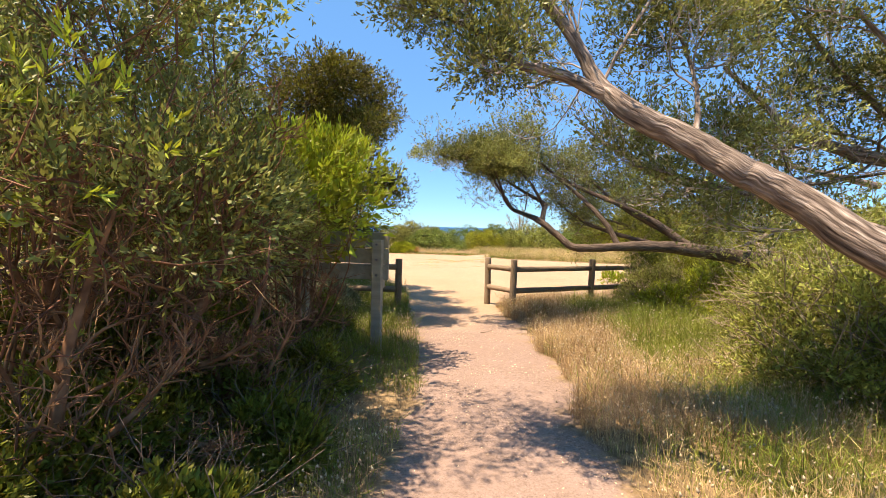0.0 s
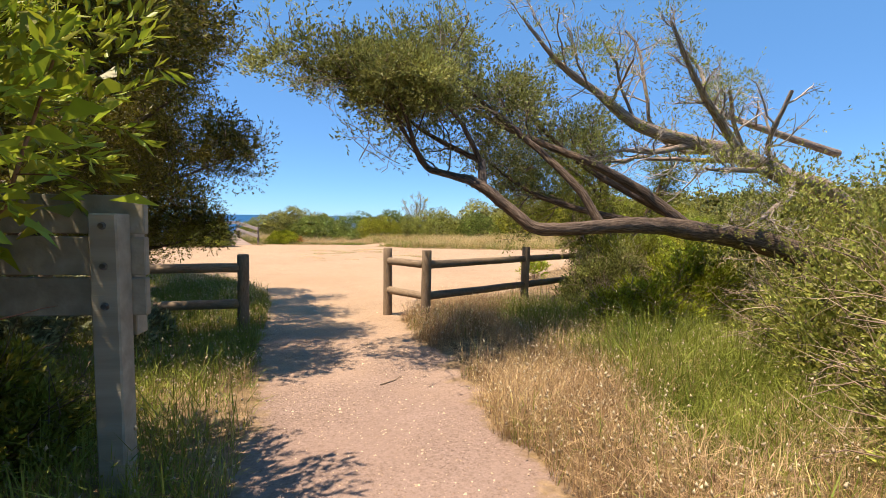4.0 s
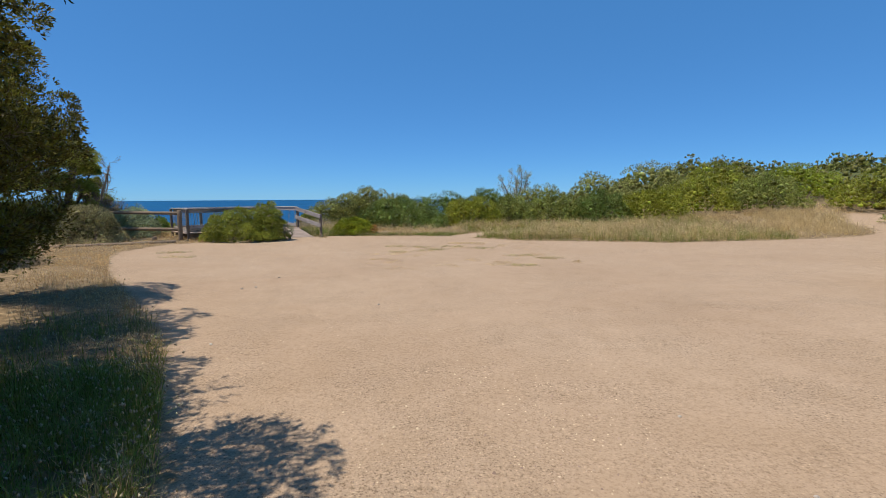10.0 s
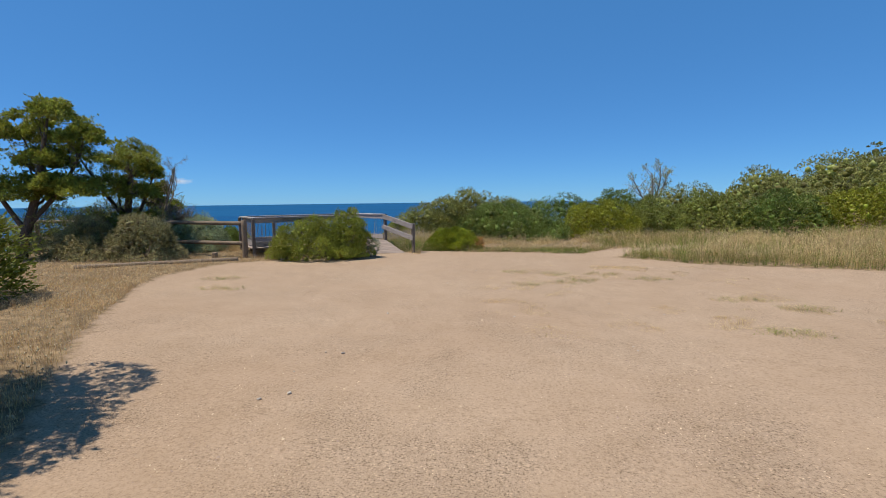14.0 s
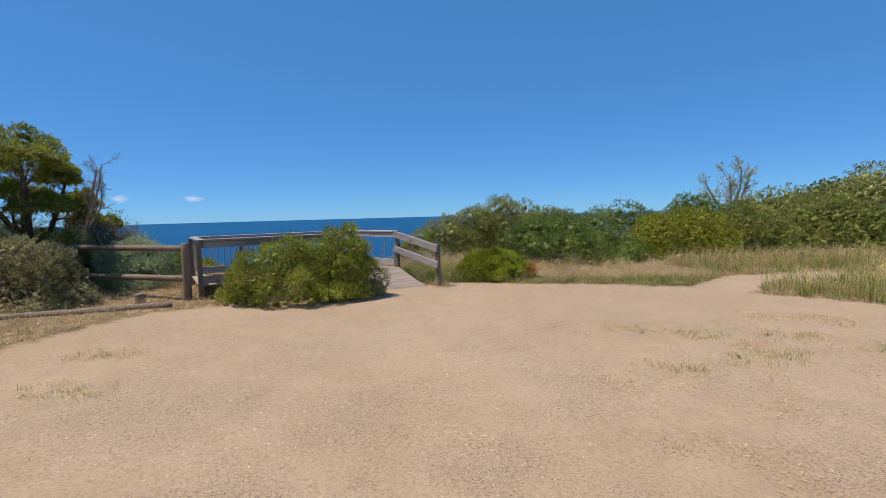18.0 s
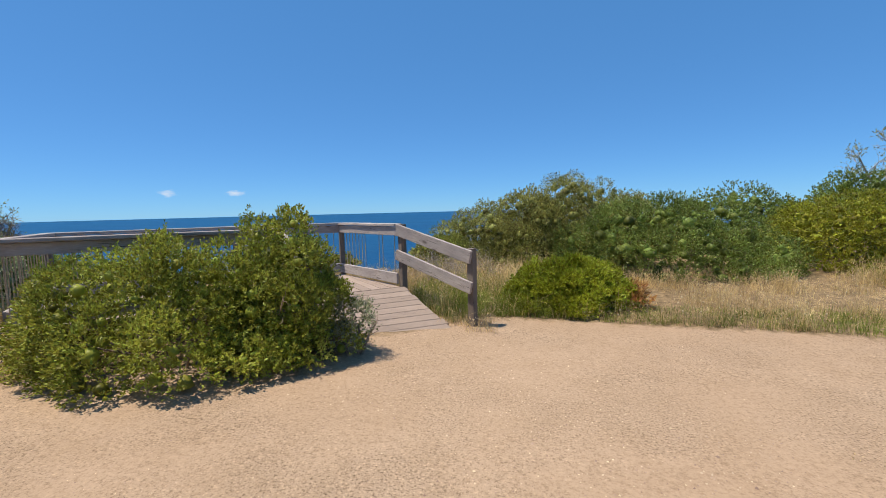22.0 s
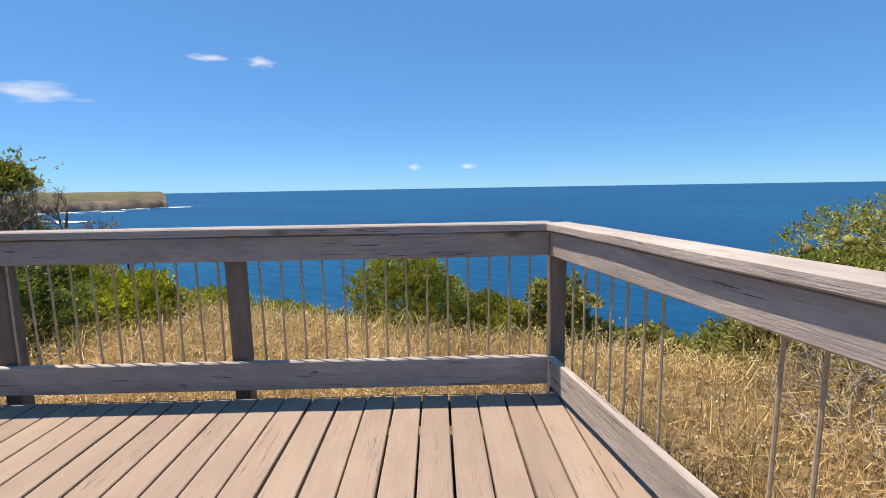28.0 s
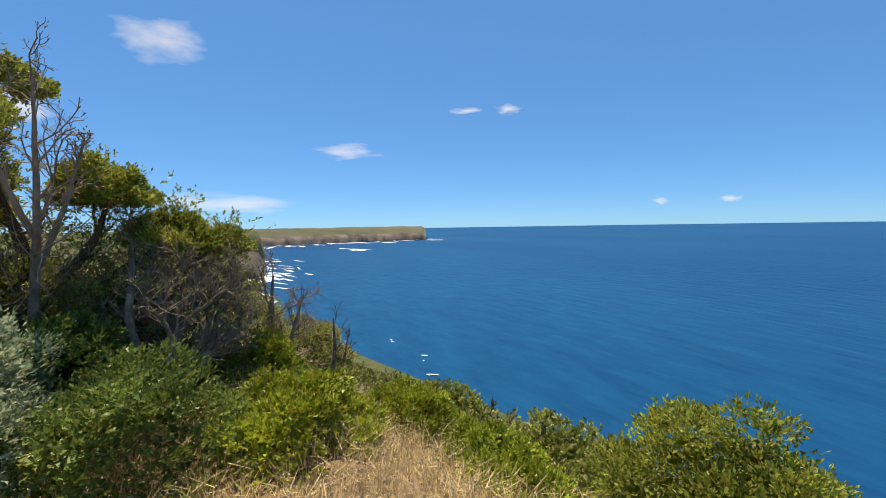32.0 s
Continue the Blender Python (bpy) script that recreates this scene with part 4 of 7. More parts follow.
def stems(rng, size, count, r=0.018, lean=0.7):
    """Groups of lines, one for each stem and its side shoots."""
    out = []
    for k in range(count):
        a = rng.random() * 6.28
        d = np.array([math.cos(a) * lean, math.sin(a) * lean, 1.0])
        p = np.array([math.cos(a) * size[0] * 0.15, math.sin(a) * size[1] * 0.15, -0.06])
        d = d * np.array([0.25, 0.25, 1]) if size[2] > 3 else d
        st = wander(rng, p, d, size[2] * rng.uniform(0.5, 0.75), r * rng.uniform(0.7, 1.2), r * 0.3, 8, 0.13 if size[2] > 3 else 0.24, 0.05)
        out.append([st] + fork(rng, st, 7 if size[2] > 3 else 5, 0.26 if size[2] > 3 else 0.4, 0.8))
    return out


def bush(name, place, size, label, leaf, seed, clumps=26, tips=2500, per=7, twig=0.12, length=0.05, width=0.016, stem=M_TWIG, nstem=7,
         category="bush", group="", lo=0.12, hollow=0.7, shoots=0, turn=0.0, open_=0.8, stem_r=0.018, core=1.0, bare_twigs=0, twig_mat=None, tuft=1.0, twig_len=0.5, fold=False, dense=0.0, dense_from=0.0):
    """A leafy shrub: crooked stems and a crown of small separate leaves."""
    rng = np.random.default_rng(seed)
    ob = thing(name, (place[0], place[1], height(*place[:2]) + (place[2] if len(place) > 2 else 0)), label, category, group)
    ob.rotation_euler.z = turn
    p, d, inner, c, r = clump_tips(rng, size, clumps, tips, lo, hollow, tuft)
    if shoots:
        q = p[rng.integers(0, len(p), shoots)]
        q = q[q[:, 2] > size[2] * 0.6]
        sh = np.concatenate([q + np.array([0, 0, 0.05 * k]) + rng.normal(0, 0.008, q.shape) for k in range(3)])
        p = np.concatenate([p, sh])
        d = np.concatenate([d, unit(rng.normal(0, 0.25, sh.shape) + np.array([0, 0, 1]))])
    v, f = spray(rng, p, d, per, twig, length, width, open_, fold=fold)
    if dense:
        high = c[:, 2] >= dense_from * size[2]
        v2, f2 = inner_mass(rng, c[high], r[high] * dense * 0.6)
        v2[:, 2] = np.maximum(v2[:, 2], 0.0)
        k = rng.random(len(inner)) < 0.6
        v3, f3 = spray(rng, inner[k], d[:len(inner)][k], 2, twig, length * 1.35, width * 2.0, open_)
        v, f = np.concatenate([v, v2, v3]), np.concatenate([f, f2 + len(v), f3 + len(v) + len(v2)])
    elif core:
        k = rng.random(len(p)) < core
        v2, f2 = spray(rng, p[k] * np.array([0.8, 0.8, 0.86]), d[k], 1 if tuft == 1 else 2, twig, length * (2.2 if tuft == 1 else 1.35), width * (3.0 if tuft == 1 else 2.2), open_)
        v, f = np.concatenate([v, v2]), np.concatenate([f, f2 + len(v)])
    part("crown", np_mesh("crown", v, [f]), leaf, ob)
    for st in stems(rng, size, nstem, stem_r):
        part("stem", tube_mesh("stem", st, 4), stem, ob)
    if bare_twigs:
        i = rng.integers(0, len(p), bare_twigs)
        lines = []
        for a, b in zip(p[i], d[i]):
            w = wander(rng, a * 0.85, b, twig_len, twig_len * 0.012, 0.0022, 4, 0.35)
            lines += [w] + fork(rng, w, 3, 0.55, 0.9, 0.2, 0.0, 0.3, 3)
        tw = part("twig_tangle", tube_mesh("twig_tangle", lines, 3), twig_mat or M_DEADWOOD, ob, "bare grey dead twigs")
        tagged(tw, kind="stuff")
    return ob


def tree(name, trunk, label, seed, leaf, bark, limbs=(), limb_r=0.03, shoots=5, twigs=6, per=7, twig=0.1, length=0.04, width=0.012, leafy=1.0,
         ratio=0.5, spread=0.9, lift=0.06, trunk_forks=6, start=0.3, twig_mat=M_TWIG, dead=0.0, category="tree", open_=0.8, bare_below=-9.0, puff=0, puff_r=0.3, puff_share=1.0, thick=0.42, fold=False, tops=(), top_tips=500, trunk_start=None, top_dense=0.0):
    """A tree from a trunk line [(x, y, z, radius), ...] and further limb lines; side branches, twigs and leaves grow from them."""
    rng = np.random.default_rng(seed)
    x, y = trunk[0][:2]
    g = height(x, y)
    ob = thing(name, (x, y, g), label, category)
    org = np.array([x, y, g])

    def line(rows):
        rows = np.array(rows, float)
        t = np.linspace(0, len(rows) - 1, (len(rows) - 1) * 5 + 1)
        i = np.clip(t.astype(int), 0, len(rows) - 2)
        f = (t - i)[:, None]
        p0, p3 = rows[np.maximum(i - 1, 0)], rows[np.minimum(i + 2, len(rows) - 1)]
        p1, p2 = rows[i], rows[i + 1]
        c = 0.5 * (2 * p1 + (p2 - p0) * f + (2 * p0 - 5 * p1 + 4 * p2 - p3) * f**2 + (3 * p1 - p0 - 3 * p2 + p3) * f**3)
        c[:, :3] += rng.normal(0, 0.003, (len(c), 3))
        return c[:, :3] - org, c[:, 3] * rng.uniform(0.98, 1.02, len(c))

    mains = [line(trunk)] + [line(q) for q in limbs]
    part("trunk", bark_mesh("trunk", mains[0]), bark, ob)
    for m in mains[1:]:
        part("limb", bark_mesh("limb", m, 12, 2), bark, ob)
    level1 = []
    for k, m in enumerate(mains):
        level1 += fork(rng, m, trunk_forks, ratio, spread, trunk_start if trunk_start and k == 0 else start, lift, 0.2, 8, thick)
    level2 = [b for a in level1 for b in fork(rng, a, shoots, 0.55, 0.9, 0.2, lift, 0.25, 6, 0.6)]
    level3 = [b for a in level2 for b in fork(rng, a, twigs, 0.55, 0.9, 0.15, lift, 0.25, 3, 0.6)]
    level1, level2, level3 = [[q for q in lv if not in_walkway(q[0] + org).any() and (bare_below < 1.5 or (q[0][:, 2] + org[2]).min() > bare_below - 0.45)] for lv in (level1, level2, level3)]
    for paths, low in ((level1, 0.006), (level2, 0.004), (level3, 0.0022)):
        for k, (p, r) in enumerate(paths):
            paths[k] = (p, np.maximum(r, low))
    for b in level1:
        part("branch", tube_mesh("branch", [b], 6), bark, ob)
    tw = part("twig_tangle", np_mesh("twig_tangle", *join_tubes([(level2, 4), (level3, 3)])), twig_mat, ob)
    tagged(tw, kind="stuff")
    ends = [(p[k], p[k] - p[k - 1]) for p, r in level3 for k in range(1, len(p)) if rng.random() < leafy]
    pos, dire = np.array([a for a, b in ends]).reshape(-1, 3), np.array([b for a, b in ends]).reshape(-1, 3)
    if puff:
        feet = np.array([p[k] for p, r in level2 for k in (3, len(p) - 1) if rng.random() < puff_share]).reshape(-1, 3)
        a, b = puffs(rng, feet, puff, puff_r)
        pos, dire = np.concatenate([pos, a]), np.concatenate([dire, b])
    balls = []
    for x, y, z, w, h in tops:
        a, b, _, c, r = clump_tips(rng, (w, w, h), 34, top_tips, 0.1, 0.5, 0.55)
        if top_dense:
            balls.append(inner_mass(rng, c + np.array([x, y, z - h * 0.5]) - org, r * top_dense))
        pos, dire = np.concatenate([pos, a + np.array([x, y, z - h * 0.5]) - org]), np.concatenate([dire, b])
    keep = (pos[:, 2] + org[2] > bare_below) & ~in_walkway(pos + org - np.array([0, 0, 0.12]))
    if keep.any():
        v, f = spray(rng, pos[keep], dire[keep], per, twig, length, width, open_, fold=fold)
        for v2, f2 in balls:
            v, f = np.concatenate([v, v2]), np.concatenate([f, f2 + len(v)])
        part("crown", np_mesh("crown", v, [f]), leaf, ob)
    return ob


def join_tubes(groups):
    vs, fs, base = [], [], 0
    for paths, sides in groups:
        v, f, _ = tubes(paths, sides)
        vs.append(v)
        fs.append(f + base)
        base += len(v)
    return np.concatenate(vs), fs


def blades(rng, xy, lo, hi, width, lean, a, size):
    """Bent grass blades; a is the way each one leans, size its share of the full height."""
    n = len(xy)
    z = land(xy[:, 0], xy[:, 1])
    foot = np.column_stack([xy, z - 0.01])
    h = ((lo + (hi - lo) * rng.random(n) ** 1.5) * size)[:, None]
    d = np.column_stack([np.cos(a), np.sin(a), np.zeros(n)])
    b = a + rng.normal(0, 0.8, n)
    w = np.column_stack([-np.sin(b), np.cos(b), np.zeros(n)])
    tilt = rng.uniform(0.05, 1, (n, 1)) ** 1.3 * lean
    mid = foot + h * (0.58 * np.array([0, 0, 1]) + d * tilt * 0.4)
    tip = foot + h * ((1 - tilt * 0.45) * np.array([0, 0, 1]) + d * tilt * 1.35)
    wd = width * rng.uniform(0.6, 1.2, (n, 1)) / 2
    v = np.stack([foot - w * wd, foot + w * wd, mid + (mid - foot) * 0.1, mid - w * wd, mid + w * wd, tip], 1).reshape(-1, 3)
    i = np.arange(n)[:, None] * 6
    return v, [np.concatenate([i + np.array([[0, 1, 2]]), i + np.array([[3, 4, 5]])])], tip


def scatter(rng, box, count, ok):
    xy = np.column_stack([rng.uniform(box[0], box[1], count), rng.uniform(box[2], box[3], count)])
    return xy[rng.random(count) < ok(xy[:, 0], xy[:, 1])]


def tufts(rng, box, count, ok, each=10, spread=0.05):
    """Blade feet gathered in tufts, the way each blade leans, and the tuft's share of the full height."""
    c = scatter(rng, box, count // each, ok)
    off = rng.normal(0, spread, (len(c), each, 2))
    xy = (c[:, None] + off).reshape(-1, 2)
    a = np.arctan2(off[..., 1], off[..., 0]).ravel() + rng.normal(0, 0.7, len(xy))
    size = np.repeat(rng.uniform(0.45, 1.15, len(c)), each)
    k = ok(xy[:, 0], xy[:, 1]) > 0
    return xy[k], a[k], size[k]


def patch(x, y, scale, seed):
    return np.array([noise.noise(Vector((a * scale, b * scale, seed))) for a, b in zip(x, y)]) * 0.5 + 0.5


def grass(name, boxes, label, material, seed, lo, hi, width, density, ok, lean=0.75, heads=0.0, head_mat=None):
    """A stand of grass as one object; boxes are (x0, x1, y0, y1)."""
    rng = np.random.default_rng(seed)
    got = [tufts(rng, b, int(density * (b[1] - b[0]) * (b[3] - b[2])), ok) for b in boxes]
    xy, a, size = [np.concatenate(q) for q in zip(*got)]
    v, f, tip = blades(rng, xy, lo, hi, width, lean, a, size)
    me = np_mesh(name, v, f)
    me.materials.append(material)
    ob = tagged(new(name, me), label, "grass", kind="stuff")
    if heads:
        t = tip[rng.random(len(tip)) < heads]
        n = len(t)
        ln = rng.uniform(0.02, 0.04, (n, 1))
        ax = unit(rng.normal(0, 0.4, (n, 3)) + np.array([0, 0, 1]))
        u = unit(np.cross(ax, rng.normal(0, 1, (n, 3))))
        w = np.cross(ax, u)
        rr = ln * 0.32
        vs = np.stack([t, t + ax * ln * 0.4 + u * rr, t + ax * ln * 0.4 - u * rr * 0.5 + w * rr * 0.87, t + ax * ln * 0.4 - u * rr * 0.5 - w * rr * 0.87, t + ax * ln], 1).reshape(-1, 3)
        i = np.arange(n)[:, None] * 5
        tri = np.concatenate([i + np.array([[0, b, a]]) for a, b in ((1, 2), (2, 3), (3, 1))] + [i + np.array([[4, a, b]]) for a, b in ((1, 2), (2, 3), (3, 1))])
        hm = np_mesh("seed_heads", vs, [tri])
        hm.materials.append(head_mat or M_SEED)
        tagged(new("seed_heads", hm), "small fluffy pale seed heads among the grass", "grass", kind="stuff")
    return ob


# ---- start of the walk: thicket on one side, leaning trees on the other ----
for x, y, sx, sy, h, sd, lf in ((-2.45, 2.7, 1.5, 1.5, 4.8, 1, M_LEAF_THICKET), (-2.55, 4.5, 1.15, 1.25, 4.3, 2, M_LEAF_THICKET), (-4.4, 1.0, 1.6, 1.6, 4.6, 3, M_LEAF_DARK),
                                (-4.9, 4.6, 1.7, 2.0, 4.8, 4, M_LEAF_DARK), (-3.2, 0.2, 1.2, 1.1, 3.8, 5, M_LEAF_FRESH)):
    # solid balls inside the crowns, unseen high up, added to block the sun
    bush("tall_shrub", (x, y), (sx, sy, h), "tall dark olive shrub with reddish twiggy stems beside the path", lf, sd, clumps=230, tips=11000 if x > -2.6 else 4800, per=7, twig=0.14, tuft=0.42,
         length=0.045, width=0.0125, stem=M_TWIG_RED, nstem=12, group="thicket beside the path", lo=0.36, hollow=0.5, stem_r=0.015, dense=0.75, dense_from=0.76 if x > -2.6 else 0.0, bare_twigs=360 if x > -2.6 else 160, twig_len=0.65, twig_mat=M_TWIG_RED, fold=x > -2.6)
bush("tall_shrub", (-2.75, 3.3), (1.75, 1.5, 5.0), "slender tall shrub whose crown overhangs the path", M_LEAF_THICKET, 47, clumps=80, tips=3400, per=7, twig=0.14, length=0.06, width=0.018,
     stem=M_TWIG_RED, nstem=2, group="thicket beside the path", lo=0.76, hollow=0.4, stem_r=0.013, tuft=0.5)
for x, y, s, h, sd in ((-1.75, 3.4, 0.55, 0.8, 6), (-1.9, 5.0, 0.6, 0.9, 7), (-2.3, 1.6, 0.7, 0.9, 9), (-3.4, 3.6, 0.9, 1.3, 10), (-3.6, 6.0, 1.1, 1.8, 11), (-1.8, 6.3, 0.5, 0.8, 12), (-1.15, 1.7, 0.4, 0.5, 17), (-1.1, 2.9, 0.36, 0.45, 18), (-1.3, 4.2, 0.45, 0.6, 19), (-2.0, 2.4, 0.6, 0.8, 20), (-2.6, 4.0, 0.7, 1.0, 45)):
    bush("undergrowth_shrub", (x, y), (s, s, h), "low dark undergrowth shrub under the thicket", M_LEAF_DARK, sd, clumps=50, tuft=0.5, tips=1100, per=8, twig=0.12, length=0.055, width=0.018,
         stem=M_TWIG_RED, nstem=6, group="undergrowth beside the path", lo=0.1, bare_twigs=60, twig_mat=M_TWIG_DARK)
bush("tall_shrub", (-3.1, 6.4), (1.1, 1.1, 4.0), "tall dull olive shrub behind the path's rail", M_LEAF_PAPER, 48, clumps=60, tips=4200, per=6, twig=0.14, length=0.055, width=0.018,
     stem=M_TWIG_RED, nstem=8, group="thicket beside the path", lo=0.3, hollow=0.5, tuft=0.62, dense=0.45)
bush("leafy_shrub", (-1.8, 5.4), (0.72, 0.72, 3.5), "bright yellow-green leafy shrub over the signboard", M_LEAF_BRIGHT, 8, clumps=40, tips=2600, per=8, twig=0.17,
     length=0.095, width=0.022, stem=M_TWIG_RED, nstem=8, lo=0.6, hollow=0.6, fold=True)
bush("leafy_shrub", (-1.72, 1.7), (0.34, 0.34, 2.5), "slender shrub with rosettes of long bright green leaves", M_LEAF_BRIGHT, 49, clumps=8, tips=45, per=11, twig=0.1, length=0.075, width=0.014,
     stem=M_TWIG_DARK, nstem=2, lo=0.78, hollow=0.6, fold=True, core=0.0, tuft=0.9, stem_r=0.008)

# bare reddish trunks and twigs showing under the thicket's leaves
for trunk, limbs, sd in (([(-2.6, 3.0, 0.2, 0.06), (-2.52, 2.95, 0.9, 0.052), (-2.62, 2.9, 1.6, 0.045), (-2.4, 2.85, 2.4, 0.03), (-2.2, 2.8, 3.1, 0.012)], [[(-2.56, 2.94, 1.0, 0.03), (-2.2, 2.6, 1.35, 0.022), (-1.9, 2.4, 1.75, 0.01)]], 61),
                         ([(-2.2, 2.9, 0.2, 0.045), (-1.98, 2.95, 0.9, 0.038), (-1.66, 3.0, 1.5, 0.03), (-1.45, 3.1, 2.1, 0.018), (-1.4, 3.2, 2.6, 0.008)], [[(-1.9, 2.95, 1.05, 0.022), (-1.5, 2.8, 1.15, 0.016), (-1.15, 2.75, 1.35, 0.007)], [(-2.1, 2.9, 0.5, 0.022), (-1.7, 2.6, 0.7, 0.015), (-1.3, 2.5, 0.75, 0.007)]], 62),
                         ([(-1.75, 3.3, 0.2, 0.035), (-1.62, 3.35, 0.8, 0.03), (-1.5, 3.5, 1.3, 0.022), (-1.42, 3.6, 1.9, 0.01)], [[(-1.66, 3.3, 0.6, 0.02), (-1.3, 3.2, 0.95, 0.014), (-1.1, 3.2, 1.35, 0.007)], [(-1.66, 3.3, 0.8, 0.02), (-1.75, 3.0, 1.3, 0.014), (-1.7, 2.8, 1.8, 0.007)]], 65),
                         ([(-2.1, 2.0, 0.2, 0.04), (-1.95, 2.1, 0.9, 0.034), (-1.9, 2.2, 1.5, 0.024), (-1.75, 2.3, 2.1, 0.01)], [[(-2.0, 2.1, 0.7, 0.022), (-1.6, 2.2, 1.05, 0.015), (-1.35, 2.3, 1.4, 0.007)]], 66),
                         ([(-1.75, 4.9, 0.2, 0.035), (-1.6, 4.9, 0.8, 0.03), (-1.62, 4.95, 1.4, 0.022), (-1.45, 5.0, 2.1, 0.01)], [[(-1.62, 4.9, 0.7, 0.02), (-1.3, 4.7, 1.1, 0.014), (-1.15, 4.6, 1.5, 0.007)]], 63)):
    tree("twiggy_shrub", trunk, "leafless reddish-brown twiggy shrub under the thicket", sd, M_LEAF_DARK, M_TWIG_RED, limbs=limbs, trunk_forks=12, shoots=7, twigs=5, leafy=0.03, per=3, ratio=0.34, start=0.12, twig_mat=M_TWIG_RED)
tree("paperbark_tree", [(5.3, 2.0, 0.2, 0.138), (4.7, 2.0, 1.0, 0.120), (4.0, 1.98, 1.5, 0.107), (3.2, 1.96, 1.75, 0.096), (2.45, 1.94, 1.84, 0.090), (2.06, 2.05, 1.99, 0.085),
                        (1.81, 2.29, 2.27, 0.081), (1.58, 2.42, 2.43, 0.079), (1.36, 2.58, 2.62, 0.074), (1.05, 2.72, 2.83, 0.064), (0.93, 2.88, 3.05, 0.046), (0.72, 2.95, 3.42, 0.036), (0.1, 3.1, 4.2, 0.026), (-0.6, 3.5, 4.8, 0.010)],
     "leaning paperbark tree with peeling pale trunk over the path", 21, M_LEAF_PAPER, M_BARK,
     limbs=[[(1.02, 2.76, 2.88, 0.045), (0.74, 2.88, 3.05, 0.036), (0.42, 2.9, 3.14, 0.03), (0.1, 3.0, 3.4, 0.02), (-0.3, 3.2, 3.6, 0.01)],
            [(4.4, 2.05, 1.3, 0.075), (4.1, 3.0, 2.3, 0.07), (3.85, 3.5, 2.58, 0.062), (3.53, 3.5, 2.67, 0.055), (3.2, 3.5, 2.72, 0.046), (2.7, 3.5, 2.9, 0.03), (2.2, 3.6, 3.4, 0.013)],
            [(4.0, 3.2, 2.4, 0.035), (3.6, 3.4, 2.8, 0.028), (3.0, 3.5, 3.4, 0.018), (2.4, 3.5, 4.1, 0.008)], [(3.3, 1.98, 1.75, 0.03), (2.7, 3.0, 2.2, 0.024), (2.2, 3.4, 2.4, 0.018), (1.5, 3.6, 2.6, 0.008)],
            [(1.42, 2.54, 2.56, 0.018), (1.6, 2.9, 3.0, 0.014), (1.6, 3.2, 3.5, 0.01), (1.3, 3.4, 4.1, 0.006)], [(4.2, 2.1, 1.45, 0.045), (4.0, 2.7, 2.2, 0.035), (3.4, 3.0, 2.9, 0.026), (2.7, 3.0, 3.6, 0.012)]],
     trunk_forks=11, shoots=6, twigs=5, leafy=0.4, per=5, length=0.042, width=0.014, ratio=0.28, start=0.3, puff=26, puff_r=0.22, puff_share=0.74, twig_mat=M_DEADWOOD, thick=0.22, trunk_start=0.68)
tree("paperbark_tree", [(9.6, 8.7, 0.3, 0.2), (8.6, 8.65, 1.6, 0.17), (7.59, 8.6, 2.34, 0.14), (6.75, 8.6, 2.54, 0.125), (5.91, 8.55, 2.79, 0.11), (4.97, 8.5, 2.94, 0.092), (4.07, 8.4, 3.09, 0.072), (3.45, 8.3, 3.39, 0.05),
                        (2.83, 8.2, 3.68, 0.032), (2.3, 8.1, 4.1, 0.012)],
     "half-dead paperbark tree with bleached grey branches", 22, M_LEAF_OLIVE, M_BARK_PALE,
     limbs=[[(9.7, 10.0, 3.2, 0.075), (8.24, 10.0, 3.49, 0.06), (7.38, 10.0, 3.67, 0.05), (6.99, 10.3, 3.99, 0.04), (7.2, 10.8, 4.75, 0.03), (6.8, 10.9, 5.24, 0.015)],
            [(5.91, 8.55, 2.79, 0.06), (5.2, 8.2, 3.1, 0.05), (4.5, 7.9, 3.5, 0.035), (3.9, 7.7, 4.1, 0.014)], [(4.97, 8.5, 2.9, 0.045), (4.3, 8.3, 2.75, 0.035), (3.7, 8.2, 2.72, 0.022), (3.2, 8.1, 2.6, 0.009)],
            [(6.4, 8.6, 2.64, 0.05), (5.7, 8.1, 2.55, 0.04), (5.0, 7.8, 2.5, 0.03), (4.3, 7.5, 2.45, 0.012)], [(6.9, 8.6, 2.5, 0.05), (6.1, 8.0, 2.2, 0.04), (5.4, 7.7, 1.95, 0.03), (4.8, 7.4, 1.8, 0.012)]],
     trunk_forks=12, shoots=6, twigs=5, leafy=0.12, per=5, length=0.045, width=0.012, ratio=0.2, spread=0.7, twig_mat=M_DEADWOOD, start=0.3, puff=14, puff_r=0.26, puff_share=0.14, thick=0.34,
     tops=((6.6, 9.6, 4.1, 0.55, 0.5), (3.2, 8.3, 3.9, 0.5, 0.5)))
